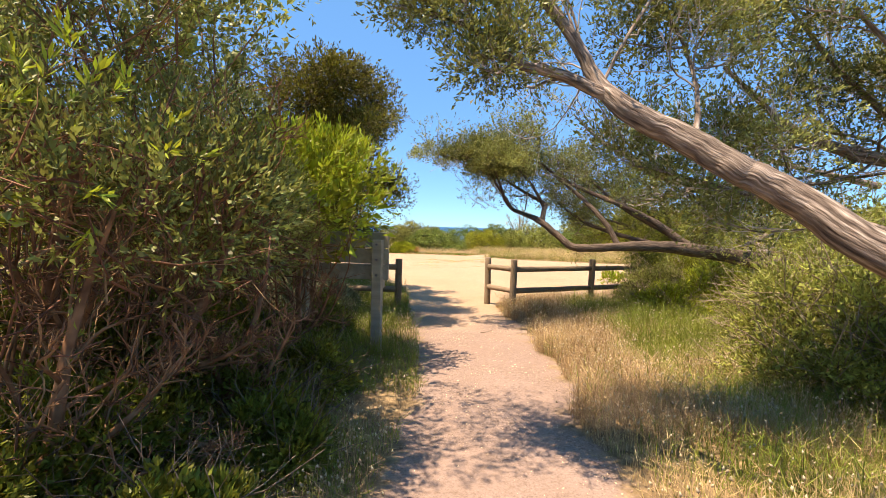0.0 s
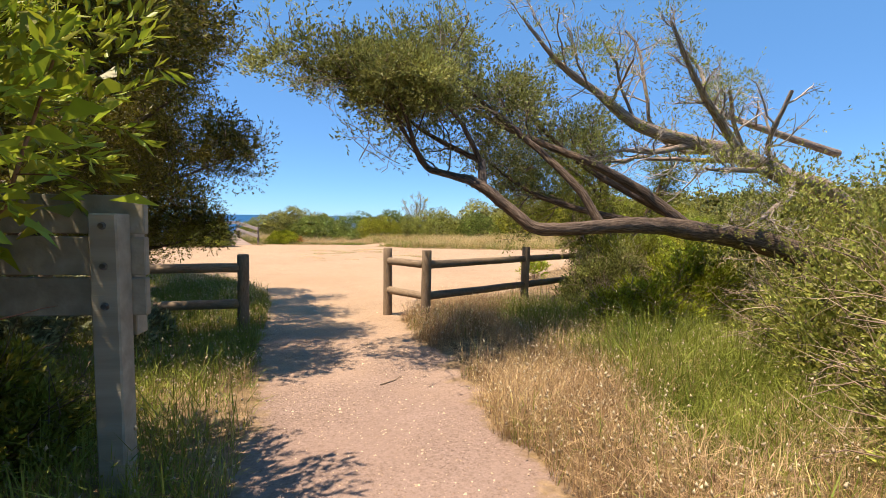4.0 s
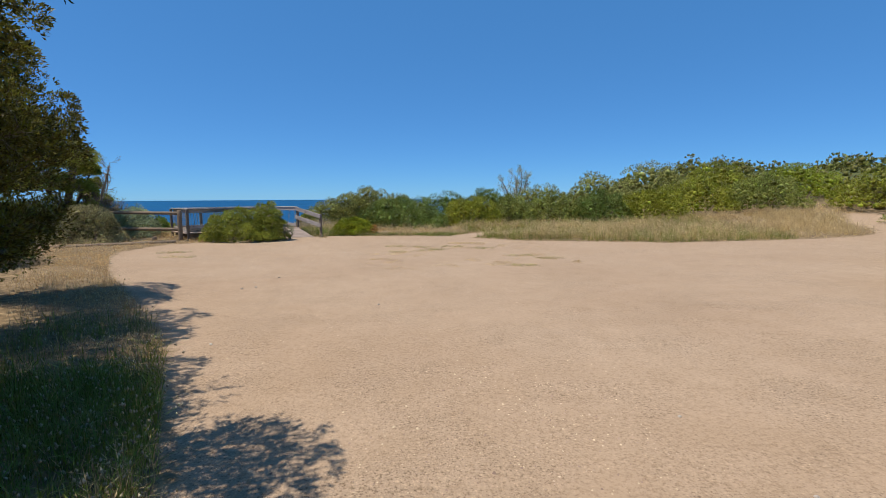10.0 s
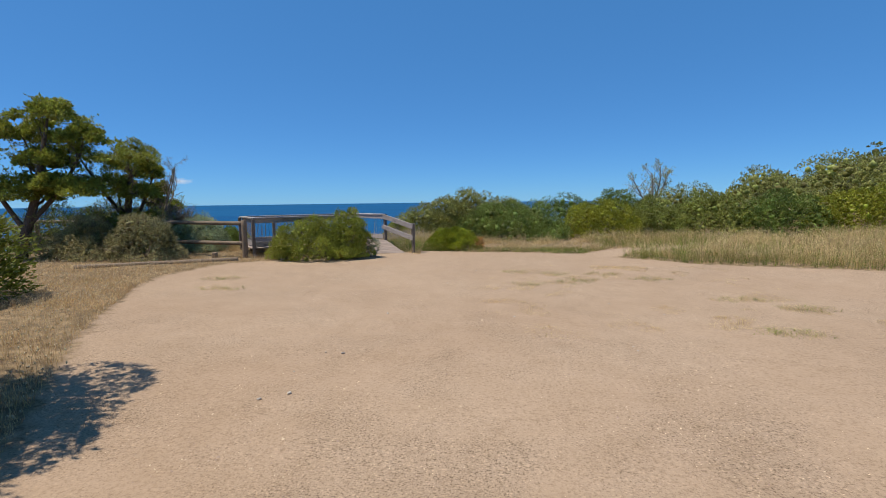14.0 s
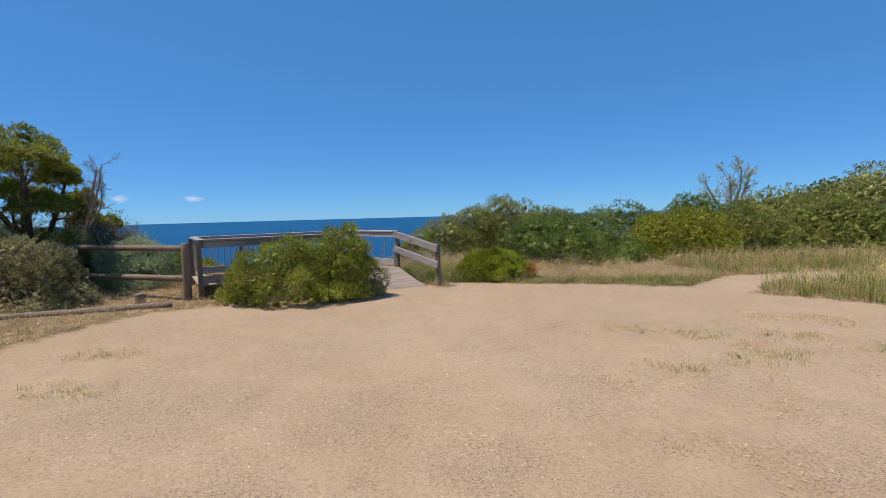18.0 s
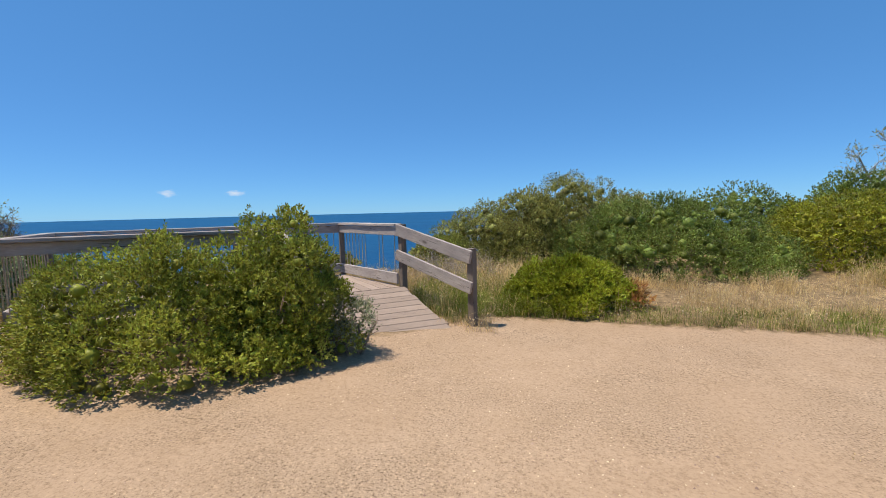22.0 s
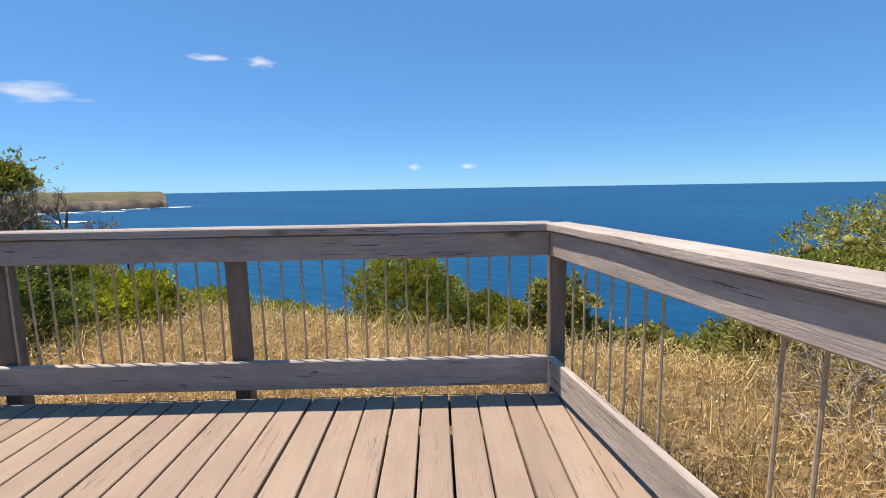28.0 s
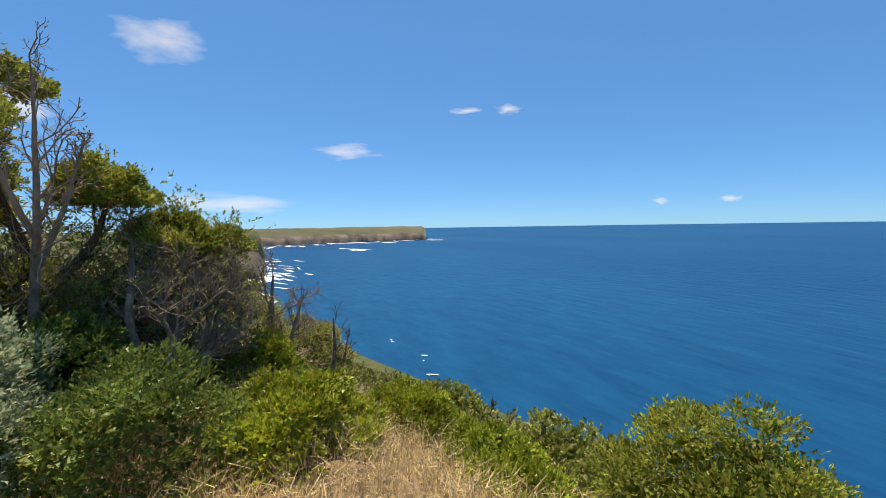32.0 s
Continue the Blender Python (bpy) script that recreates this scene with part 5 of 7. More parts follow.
tree("paperbark_tree", [(7.4, 7.9, 0.2, 0.2), (6.28, 7.75, 1.3, 0.16), (5.5, 7.7, 1.58, 0.135), (4.81, 7.7, 1.7, 0.118), (4.03, 7.65, 1.79, 0.1), (3.5, 7.5, 1.81, 0.085), (2.9, 7.32, 1.8, 0.07), (2.45, 7.2, 1.77, 0.06), (2.09, 7.19, 1.78, 0.056),
                        (1.84, 7.3, 1.98, 0.053), (1.58, 7.42, 2.19, 0.048), (1.42, 7.8, 2.3, 0.036), (1.26, 8.2, 2.4, 0.032), (1.1, 8.05, 2.56, 0.028), (0.95, 7.9, 2.9, 0.02), (0.7, 7.8, 3.4, 0.01)],
     "low spreading paperbark tree arching over the fence and path", 23, M_LEAF_PAPER, M_BARK_DARK,
     limbs=[[(1.62, 7.4, 2.17, 0.045), (1.75, 7.8, 2.42, 0.042), (1.82, 8.15, 2.52, 0.036), (1.6, 8.5, 2.7, 0.03), (1.2, 8.8, 3.0, 0.02), (0.8, 9.0, 3.5, 0.009)], [(2.9, 7.32, 1.8, 0.05), (2.7, 7.5, 2.2, 0.042), (2.4, 7.8, 2.6, 0.034), (1.9, 8.1, 3.1, 0.024), (1.2, 8.2, 3.7, 0.01)],
            [(4.3, 7.68, 1.76, 0.075), (3.76, 7.85, 2.19, 0.06), (3.14, 7.95, 2.51, 0.046), (2.5, 8.4, 2.85, 0.034), (1.9, 8.9, 3.3, 0.022), (1.1, 9.2, 3.9, 0.01)],
            [(4.6, 7.7, 1.7, 0.055), (3.9, 8.0, 2.1, 0.044), (3.2, 8.4, 2.6, 0.032), (2.5, 8.8, 3.4, 0.013)], [(1.26, 8.2, 2.4, 0.025), (1.0, 8.3, 2.8, 0.02), (0.75, 8.2, 3.15, 0.014), (0.5, 8.1, 3.5, 0.007)],
            [(1.75, 7.8, 2.42, 0.03), (1.5, 7.7, 2.8, 0.022), (1.2, 7.7, 3.1, 0.015), (0.9, 7.8, 3.3, 0.007)], [(4.0, 7.7, 1.78, 0.05), (3.4, 8.3, 1.95, 0.04), (2.8, 8.8, 2.2, 0.03), (2.3, 9.1, 2.6, 0.012)]],
     trunk_forks=9, shoots=6, twigs=5, leafy=0.8, per=7, length=0.038, width=0.014, ratio=0.26, start=0.5, bare_below=2.15, puff=12, puff_r=0.3, puff_share=0.8, thick=0.3, fold=True, trunk_start=0.72,
     tops=((-0.15, 8.2, 3.45, 0.5, 0.4), (0.3, 8.4, 3.35, 0.5, 0.4), (0.25, 7.75, 3.4, 0.5, 0.4), (0.75, 8.1, 3.15, 0.5, 0.4), (1.3, 8.2, 3.1, 0.5, 0.4), (0.85, 7.4, 3.2, 0.45, 0.4)), top_tips=520)
for x, y, s, h, sd, lf, dens in ((4.3, 4.5, 1.25, 1.65, 31, M_LEAF_OLIVE, 4600), (5.1, 2.6, 1.4, 2.3, 32, M_LEAF_PAPER, 3600), (5.4, 6.0, 1.5, 1.9, 33, M_LEAF_OLIVE, 4200), (4.4, 8.6, 0.8, 0.8, 34, M_LEAF_FRESH, 2600),
                                 (4.75, 10.0, 0.8, 1.25, 36, M_LEAF_PAPER, 2600), (5.5, 8.9, 1.0, 1.3, 37, M_LEAF_FRESH, 3200), (6.6, 4.2, 1.6, 3.2, 38, M_LEAF_OLIVE, 4200), (7.0, 8.0, 1.8, 3.0, 39, M_LEAF_OLIVE, 4200)):
    bush("undergrowth_shrub", (x, y), (s, s, h), "tangled green shrub with bare grey twigs among leaning trunks", lf, sd, clumps=90, tips=int(dens * 0.8), per=6, twig=0.14, length=0.055, width=0.019,
         stem=M_DEADWOOD, nstem=10, group="undergrowth beside the path", lo=0.12, hollow=0.6, stem_r=0.016, twig_mat=M_TWIG, bare_twigs=int((190 if y < 7 else 150) * s), tuft=0.5, twig_len=0.75 if y < 7 else 0.5, fold=y < 5)
tree("tea_tree", [(6.8, 12.4, 0.0, 0.12), (6.6, 12.3, 1.0, 0.1), (6.2, 12.1, 2.0, 0.08), (5.8, 12.0, 2.9, 0.05), (5.4, 11.9, 3.6, 0.025)],
     "dense twiggy tea-tree at the fence end", 24, M_LEAF_DARK, M_BARK_DARK,
     limbs=[[(6.7, 12.3, 0.9, 0.06), (6.1, 12.0, 1.5, 0.05), (5.5, 11.8, 2.1, 0.035), (5.0, 11.7, 2.6, 0.02)], [(6.6, 12.3, 1.2, 0.06), (6.9, 11.8, 2.0, 0.05), (7.1, 11.5, 2.9, 0.03)],
            [(6.7, 12.3, 0.7, 0.05), (6.1, 11.7, 0.9, 0.04), (5.6, 11.4, 1.2, 0.03), (5.1, 11.3, 1.4, 0.015)],
            [(6.6, 12.3, 1.1, 0.06), (5.6, 11.6, 1.8, 0.05), (4.7, 11.2, 2.15, 0.036), (3.9, 10.9, 2.35, 0.022), (3.2, 10.7, 2.6, 0.01)], [(6.4, 12.2, 1.5, 0.05), (5.4, 11.4, 2.4, 0.04), (4.4, 11.0, 2.9, 0.026), (3.5, 10.7, 3.3, 0.01)]],
     trunk_forks=8, shoots=6, twigs=6, leafy=0.8, per=7, length=0.045, width=0.014, ratio=0.34, start=0.2, puff=18, puff_r=0.32,
     tops=((3.6, 10.95, 2.45, 0.5, 0.8), (4.3, 11.1, 2.75, 0.55, 0.8), (4.6, 11.3, 2.1, 0.55, 0.6), (5.2, 11.5, 2.8, 0.7, 0.9), (5.4, 11.6, 2.0, 0.6, 0.7)))
bush("undergrowth_shrub", (5.7, 10.6), (1.1, 1.0, 1.4), "dark tangled shrub growing through the fence", M_LEAF_DARK, 35, clumps=30, tips=3400, per=9, stem=M_TWIG, nstem=10, lo=0.12, bare_twigs=120)

# dark trees beyond the path's end post and along the clearing
tree("tea_tree", [(-5.10, 11.9, 0.1, 0.17), (-4.85, 11.9, 1.2, 0.14), (-4.50, 11.9, 2.6, 0.11), (-3.90, 12.0, 4.0, 0.07), (-3.50, 12.1, 5.3, 0.03)],
     "dark bushy tea-tree beside the path's end", 25, M_LEAF_TEA, M_BARK_DARK,
     limbs=[[(-4.80, 11.9, 1.0, 0.06), (-3.80, 11.7, 1.6, 0.048), (-2.90, 11.5, 2.1, 0.034), (-2.00, 11.3, 2.5, 0.02), (-1.50, 11.2, 2.7, 0.01)], [(-4.85, 11.9, 0.8, 0.06), (-3.80, 11.9, 1.1, 0.045), (-2.80, 11.9, 1.25, 0.03), (-2.20, 11.9, 1.4, 0.012)],
            [(-4.70, 11.9, 1.5, 0.06), (-3.70, 11.4, 2.4, 0.05), (-2.80, 11.1, 3.1, 0.035), (-2.00, 11.0, 3.7, 0.015)], [(-4.60, 11.9, 2.0, 0.06), (-3.50, 12.0, 3.2, 0.05), (-2.70, 12.0, 4.0, 0.03), (-2.10, 12.0, 4.5, 0.015)],
            [(-4.70, 12.0, 1.6, 0.06), (-4.10, 13.0, 2.6, 0.05), (-3.80, 14.0, 3.6, 0.025)], [(-4.70, 11.9, 1.8, 0.06), (-4.50, 11.0, 2.8, 0.05), (-4.10, 10.4, 3.8, 0.025)], [(-4.80, 11.9, 1.3, 0.05), (-4.10, 11.2, 1.7, 0.042), (-3.40, 10.6, 2.2, 0.03), (-2.80, 10.2, 2.7, 0.012)],
            [(-4.70, 12.0, 1.4, 0.05), (-3.90, 12.7, 1.9, 0.042), (-3.10, 13.2, 2.5, 0.03), (-2.40, 13.5, 3.0, 0.012)]],
     trunk_forks=8, shoots=6, twigs=5, leafy=0.9, per=6, length=0.055, width=0.018, ratio=0.32, start=0.25, puff=27, puff_r=0.4, thick=0.3,
     tops=((-1.9, 12.6, 3.3, 0.6, 0.6), (-2.0, 13.5, 3.2, 0.6, 0.6), (-2.6, 13.2, 3.9, 0.8, 0.8)))
tree("tea_tree", [(-4.15, 8.6, 0.2, 0.1), (-3.90, 8.45, 1.6, 0.085), (-3.45, 8.3, 3.0, 0.06), (-2.95, 8.2, 4.3, 0.025)], "slender dark tea-tree behind the path's rail", 34, M_LEAF_TEA, M_BARK_DARK,
     limbs=[[(-3.85, 8.4, 1.7, 0.05), (-3.05, 8.3, 2.6, 0.038), (-2.35, 8.2, 3.2, 0.025), (-1.75, 8.1, 3.6, 0.01)], [(-3.65, 8.4, 2.3, 0.05), (-2.95, 8.8, 3.2, 0.035), (-2.25, 9.0, 4.0, 0.012)],
            [(-3.85, 8.4, 1.4, 0.04), (-3.35, 7.9, 2.1, 0.03), (-2.85, 7.6, 2.8, 0.012)], [(-3.45, 8.3, 3.0, 0.04), (-2.65, 7.9, 3.9, 0.03), (-1.85, 7.7, 4.5, 0.012)],
            [(-3.65, 8.4, 2.4, 0.05), (-2.9, 9.0, 3.4, 0.035), (-2.2, 9.6, 4.1, 0.025), (-1.7, 10.2, 4.4, 0.01)], [(-3.45, 8.3, 3.0, 0.04), (-2.6, 8.6, 3.9, 0.03), (-1.9, 8.9, 4.3, 0.02), (-1.45, 9.1, 4.5, 0.01)]],
     trunk_forks=8, shoots=5, twigs=5, leafy=0.8, per=6, length=0.07, width=0.022, ratio=0.32, start=0.35, puff=19, puff_r=0.42, thick=0.3)
for x, y, s, h, sd in ((-2.2, 9.4, 0.4, 0.55, 13), (-3.1, 8.9, 0.45, 0.7, 14), (-3.3, 9.9, 0.6, 0.8, 16)):
    bush("undergrowth_shrub", (x, y), (s, s, h), "leafy blue-green undergrowth plant behind the path's rail", M_LEAF_GREY, sd, clumps=16, tips=520, per=7, twig=0.14, length=0.075, width=0.026, nstem=6,
         group="undergrowth beside the path", lo=0.2)

for x, y, sd, h in ((-5.0, 14.1, 33, 1.05), (-6.2, 16.4, 26, 1.15), (-7.4, 18.8, 40, 0.9)):
    tree("tea_tree", [(x, y, 0.0, 0.15), (x + 0.1, y - 0.1, 1.1 * h, 0.13), (x + 0.3, y - 0.2, 2.2 * h, 0.1), (x + 0.5, y - 0.2, 3.4 * h, 0.06), (x + 0.6, y - 0.3, 4.5 * h, 0.03)],
         "dark rounded tea-tree at the clearing's edge", sd, M_LEAF_TEA, M_BARK_DARK,
         limbs=[[(x + 0.1, y - 0.1, 1.0, 0.07), (x + 0.7, y - 0.3, 1.7, 0.055), (x + 1.2, y - 0.5, 2.3, 0.035), (x + 1.6, y - 0.6, 2.7, 0.015)],
                [(x + 0.1, y - 0.1, 1.4, 0.07), (x + 0.5, y + 0.6, 2.1, 0.05), (x + 0.9, y + 1.2, 2.7, 0.025)], [(x + 0.1, y - 0.1, 1.5, 0.06), (x - 0.4, y - 0.7, 2.4, 0.05), (x - 0.7, y - 1.1, 3.3, 0.03)],
                [(x + 0.2, y - 0.2, 2.0, 0.06), (x + 0.9, y + 0.2, 3.0, 0.04), (x + 1.2, y + 0.3, 3.9, 0.02)], [(x, y, 0.7, 0.06), (x + 0.7, y + 0.1, 1.0, 0.04), (x + 1.3, y + 0.1, 1.3, 0.02)]],
         trunk_forks=7, shoots=5, twigs=5, leafy=0.9, per=6, length=0.07, width=0.024, ratio=0.36, start=0.2, puff=16, puff_r=0.42, thick=0.3,
         tops=((x + 1.6, y, 3.1 * h, 0.7, 0.7), (x + 1.3, y - 0.8, 3.6 * h, 0.8, 0.8), (x + 0.9, y + 0.9, 3.8 * h, 0.8, 0.8)))
for x, y, sx, h, sd, lf in ((-6.5, 12.3, 2.2, 4.2, 41, M_LEAF_DARK), (-9.87, 17.38, 2.4, 4.2, 42, M_LEAF_OLIVE), (-5.6, 8.4, 2.0, 4.0, 43, M_LEAF_OLIVE), (-11.56, 22.33, 2.0, 2.6, 44, M_LEAF_DARK)):
    bush("tall_shrub", (x, y), (sx, sx, h), "tall dark evergreen shrub behind the verge", lf, sd, clumps=50, tips=3200, per=6, twig=0.2, length=0.11, width=0.038, stem=M_TWIG_RED, nstem=8,
         group="shrubs behind the verge", lo=0.12, dense=0.6)

# ---- bush by the ramp, and plants round the deck ----
bush("rounded_bush", (-7.15, 30.5), (1.5, 0.95, 1.42), "dense fresh-green rounded bush at the foot of the ramp", M_LEAF_RAMP, 51, clumps=150, tuft=0.55, tips=7000, per=8, twig=0.09, length=0.036, width=0.017,
     stem=M_TWIG, nstem=10, lo=0.04, hollow=0.75, shoots=160, turn=0.36, fold=True, dense=0.48)
bush("rounded_bush", (-6.2, 31.15), (0.76, 0.7, 1.75), "upright fresh-green bush leaning over the ramp", M_LEAF_RAMP, 52, clumps=90, tuft=0.55, tips=4600, per=8, twig=0.09, length=0.036, width=0.017,
     stem=M_TWIG, nstem=8, lo=0.04, hollow=0.75, shoots=220, fold=True, dense=0.48)
bush("grey_sprig", (-5.42, 31.3), (0.24, 0.2, 0.85), "small silvery grey sprig growing beside the ramp", M_LEAF_GREY, 53, clumps=10, tips=260, per=8, twig=0.1, length=0.03, width=0.01, nstem=5, lo=0.3)
bush("green_sprig", (-6.85, 32.32), (0.14, 0.12, 0.72), "leafy green sprig growing up beside the rail post", M_LEAF_RAMP, 54, clumps=10, tips=110, per=7, twig=0.1, length=0.035, width=0.014, nstem=4, lo=0.5, stem_r=0.004, core=0.0)
for k, (x, y, sx, sy, h, lf, lb) in enumerate((
        (-12.3, 29.2, 1.35, 0.85, 1.6, M_LEAF_SALTY, "dull olive-brown saltbush on the dry verge"), (-14.4, 29.2, 1.4, 0.85, 1.45, M_LEAF_SALTY, "dull olive-brown saltbush on the dry verge"),
        (-12.05, 31.6, 1.0, 0.8, 1.55, M_LEAF_SILVER, "silvery blue-green coastal shrub behind the fence"), (-15.9, 31.9, 1.1, 0.8, 1.2, M_LEAF_SILVER, "silvery blue-green coastal shrub behind the fence"),
        (-16.82, 32.32, 1.5, 1.5, 1.8, M_LEAF_DARK, "dark green coastal shrub behind the fence"))):
    bush("coastal_shrub", (x, y), (sx, sy, h), lb, lf, 60 + k, clumps=110, tuft=0.5, tips=3600, per=7, twig=0.11, length=0.045, width=0.016, nstem=6, lo=0.06, dense=0.62)

# ---- long hedge of coastal scrub behind the clearing ----
HEDGE = ((-2.6, 39.3, 1.75, 1.5, 2.3, M_LEAF_DUSKY, "grey-green domed coastal shrub"), (-5.0, 38.8, 1.95, 1.3, 2.45, M_LEAF_DUSKY, "pale grey-green low coastal shrub"),
         (-5.9, 37.9, 1.0, 0.8, 1.35, M_LEAF_OLIVE, "olive coastal shrub in the scrub hedge"), (-3.8, 38.7, 1.3, 1.1, 2.3, M_LEAF_DUSKY, "grey-green domed coastal shrub"), (-0.6, 37.8, 2.6, 1.5, 1.6, M_LEAF_DEEP, "deep green mounded coastal shrub"), (-2.95, 34.2, 1.0, 0.75, 0.68, M_LEAF_FRESH, "low fresh-green shrub at the sand's edge"),
         (3.59, 38.84, 1.8, 1.6, 1.75, M_LEAF_YELLOW, "yellow-green flowering coastal shrub"), (6.2, 39.3, 1.5, 1.4, 1.7, M_LEAF_OLIVE, "olive coastal shrub in the scrub hedge"),
         (4.96, 41.26, 2.2, 1.8, 2.1, M_LEAF_DEEP, "deep green mounded coastal shrub"), (9.06, 39.90, 2.0, 1.7, 1.9, M_LEAF_OLIVE, "olive coastal shrub in the scrub hedge"),
         (12.01, 39.27, 2.0, 1.7, 1.7, M_LEAF_DEEP, "deep green mounded coastal shrub"), (15.27, 39.06, 2.4, 2.0, 1.7, M_LEAF_YELLOW, "yellow-green flowering coastal shrub"),
         (8.96, 43.37, 2.4, 2.1, 2.4, M_LEAF_DUSKY, "grey-green domed coastal shrub"), (13.48, 43.37, 2.6, 2.3, 2.9, M_LEAF_DUSKY, "grey-green domed coastal shrub"),
         (18.95, 40.21, 2.6, 2.2, 1.8, M_LEAF_YELLOW, "yellow-green flowering coastal shrub"), (22.63, 39.16, 2.6, 2.2, 1.9, M_LEAF_OLIVE, "olive coastal shrub in the scrub hedge"),
         (18.42, 45.47, 2.8, 2.5, 3.1, M_LEAF_DUSKY, "grey-green domed coastal shrub"), (23.16, 44.95, 3.0, 2.6, 2.2, M_LEAF_YELLOW, "yellow-green flowering coastal shrub"),
         (26.84, 41.79, 3.0, 2.6, 2.0, M_LEAF_FRESH, "fresh-green coastal shrub in the scrub hedge"), (27.89, 36.00, 2.8, 2.4, 1.9, M_LEAF_YELLOW, "yellow-green flowering coastal shrub"),
         (25.79, 30.74, 2.6, 2.2, 1.9, M_LEAF_OLIVE, "olive coastal shrub in the scrub hedge"), (20.53, 25.48, 2.4, 2.2, 2.0, M_LEAF_BRIGHT, "bright green coastal shrub in the scrub hedge"),
         (15.27, 21.28, 2.2, 2.0, 1.9, M_LEAF_YELLOW, "yellow-green flowering coastal shrub"), (11.38, 18.23, 1.9, 1.7, 1.5, M_LEAF_YELLOW, "yellow-green flowering coastal shrub"),
         (10.5, 16.7, 1.5, 1.4, 1.25, M_LEAF_BRIGHT, "bright yellow-green shrub near the fence"), (-0.93, 41.58, 2.0, 1.6, 1.7, M_LEAF_DUSKY, "grey-green domed coastal shrub"),
         (2.33, 42.32, 2.4, 2.0, 1.7, M_LEAF_DEEP, "deep green mounded coastal shrub"))
for k, (x, y, sx, sy, h, lf, lb) in enumerate(HEDGE):
    near, by_deck, big = x < 9, x < 0.5 and y < 40, k < 2
    bush("coastal_shrub", (x, y), (sx * 1.12, sy * 1.12, h * 1.12), lb, lf, 80 + k, clumps=320 if big else 170, tuft=0.46 if big else 0.56, tips=15000 if big else 10000 if by_deck else 5600 if near else 3200, per=6, twig=0.09,
         length=0.042 if big else 0.05 if by_deck else 0.058 if near else 0.085, width=0.018 if big else 0.021 if by_deck else 0.025 if near else 0.038, nstem=4, group="scrub hedge behind the clearing", lo=0.05, hollow=0.75,
         bare_twigs=160 if big else 0, twig_len=0.4, dense=0.5)
bush("dry_fern", (-1.95, 34.05), (0.2, 0.18, 0.5), "small rusty dead fern beside the green shrub", M_LEAF_RUST, 71, clumps=10, tips=160, per=8, twig=0.1, length=0.06, width=0.014, nstem=4, lo=0.3)
tree("dead_shrub", [(7.7, 44.2, 0.0, 0.09), (7.65, 44.1, 1.1, 0.075), (7.6, 44.0, 2.2, 0.055), (7.5, 43.9, 3.3, 0.025)], "bare grey twiggy dead shrub standing above the hedge", 27, M_LEAF_DUSKY, M_DEADWOOD,
     limbs=[[(7.65, 44.1, 1.0, 0.06), (7.0, 44.0, 2.0, 0.045), (6.5, 43.9, 2.9, 0.02)], [(7.65, 44.1, 1.2, 0.06), (8.1, 44.1, 2.2, 0.045), (8.4, 44.0, 3.2, 0.02)], [(7.65, 44.1, 1.4, 0.05), (7.9, 43.8, 2.6, 0.04), (7.9, 43.7, 3.6, 0.015)]],
     trunk_forks=9, shoots=6, twigs=5, leafy=0.4, per=4, length=0.07, width=0.022, twig_mat=M_DEADWOOD, ratio=0.36, category="bush")


def sprig(x, y):
    bush("young_shrub", (x, y), (0.42, 0.36, 0.55), "young green shrub with long narrow leaves in the sand", M_LEAF_BRIGHT, 70, clumps=9, tips=70, per=9, twig=0.16, length=0.12, width=0.022, nstem=7, lo=0.4, open_=0.6)


sprig(5.80, 15.07)

# ---- trees and shrubs on the clifftop beyond the deck ----
tree("coast_tree", [(-16.6, 29.0, 0.1, 0.16), (-16.3, 29.0, 1.0, 0.14), (-15.9, 29.1, 2.2, 0.1), (-15.6, 29.2, 3.6, 0.06), (-15.4, 29.3, 4.7, 0.03)],
     "gnarled coastal tree with rounded green tufts on the clifftop", 28, M_LEAF_UMBRELLA, M_BARK_DARK,
     limbs=[[(-16.2, 29.0, 1.2, 0.08), (-15.4, 29.4, 2.3, 0.06), (-14.8, 29.6, 3.3, 0.04), (-14.5, 29.6, 4.0, 0.02)], [(-16.3, 29.0, 1.0, 0.08), (-16.9, 28.7, 2.4, 0.06), (-17.1, 28.5, 3.9, 0.03)],
            [(-16.0, 29.1, 1.8, 0.07), (-16.2, 29.7, 3.0, 0.05), (-16.4, 30.0, 4.2, 0.025)]],
     trunk_forks=7, shoots=5, twigs=5, leafy=0.25, per=6, length=0.085, width=0.036, ratio=0.28, twig_mat=M_TWIG, start=0.4, bare_below=1.6, puff=5, puff_r=0.3, puff_share=0.5,
     tops=((-15.4, 29.3, 4.85, 1.0, 0.7), (-14.5, 29.6, 4.1, 0.8, 0.6), (-16.4, 29.9, 4.3, 0.9, 0.6), (-17.0, 28.6, 4.3, 0.9, 0.6), (-15.7, 29.4, 3.4, 0.8, 0.6), (-16.3, 29.2, 2.4, 1.0, 0.8), (-15.2, 29.2, 2.6, 0.8, 0.6)), top_tips=1100, top_dense=0.5)
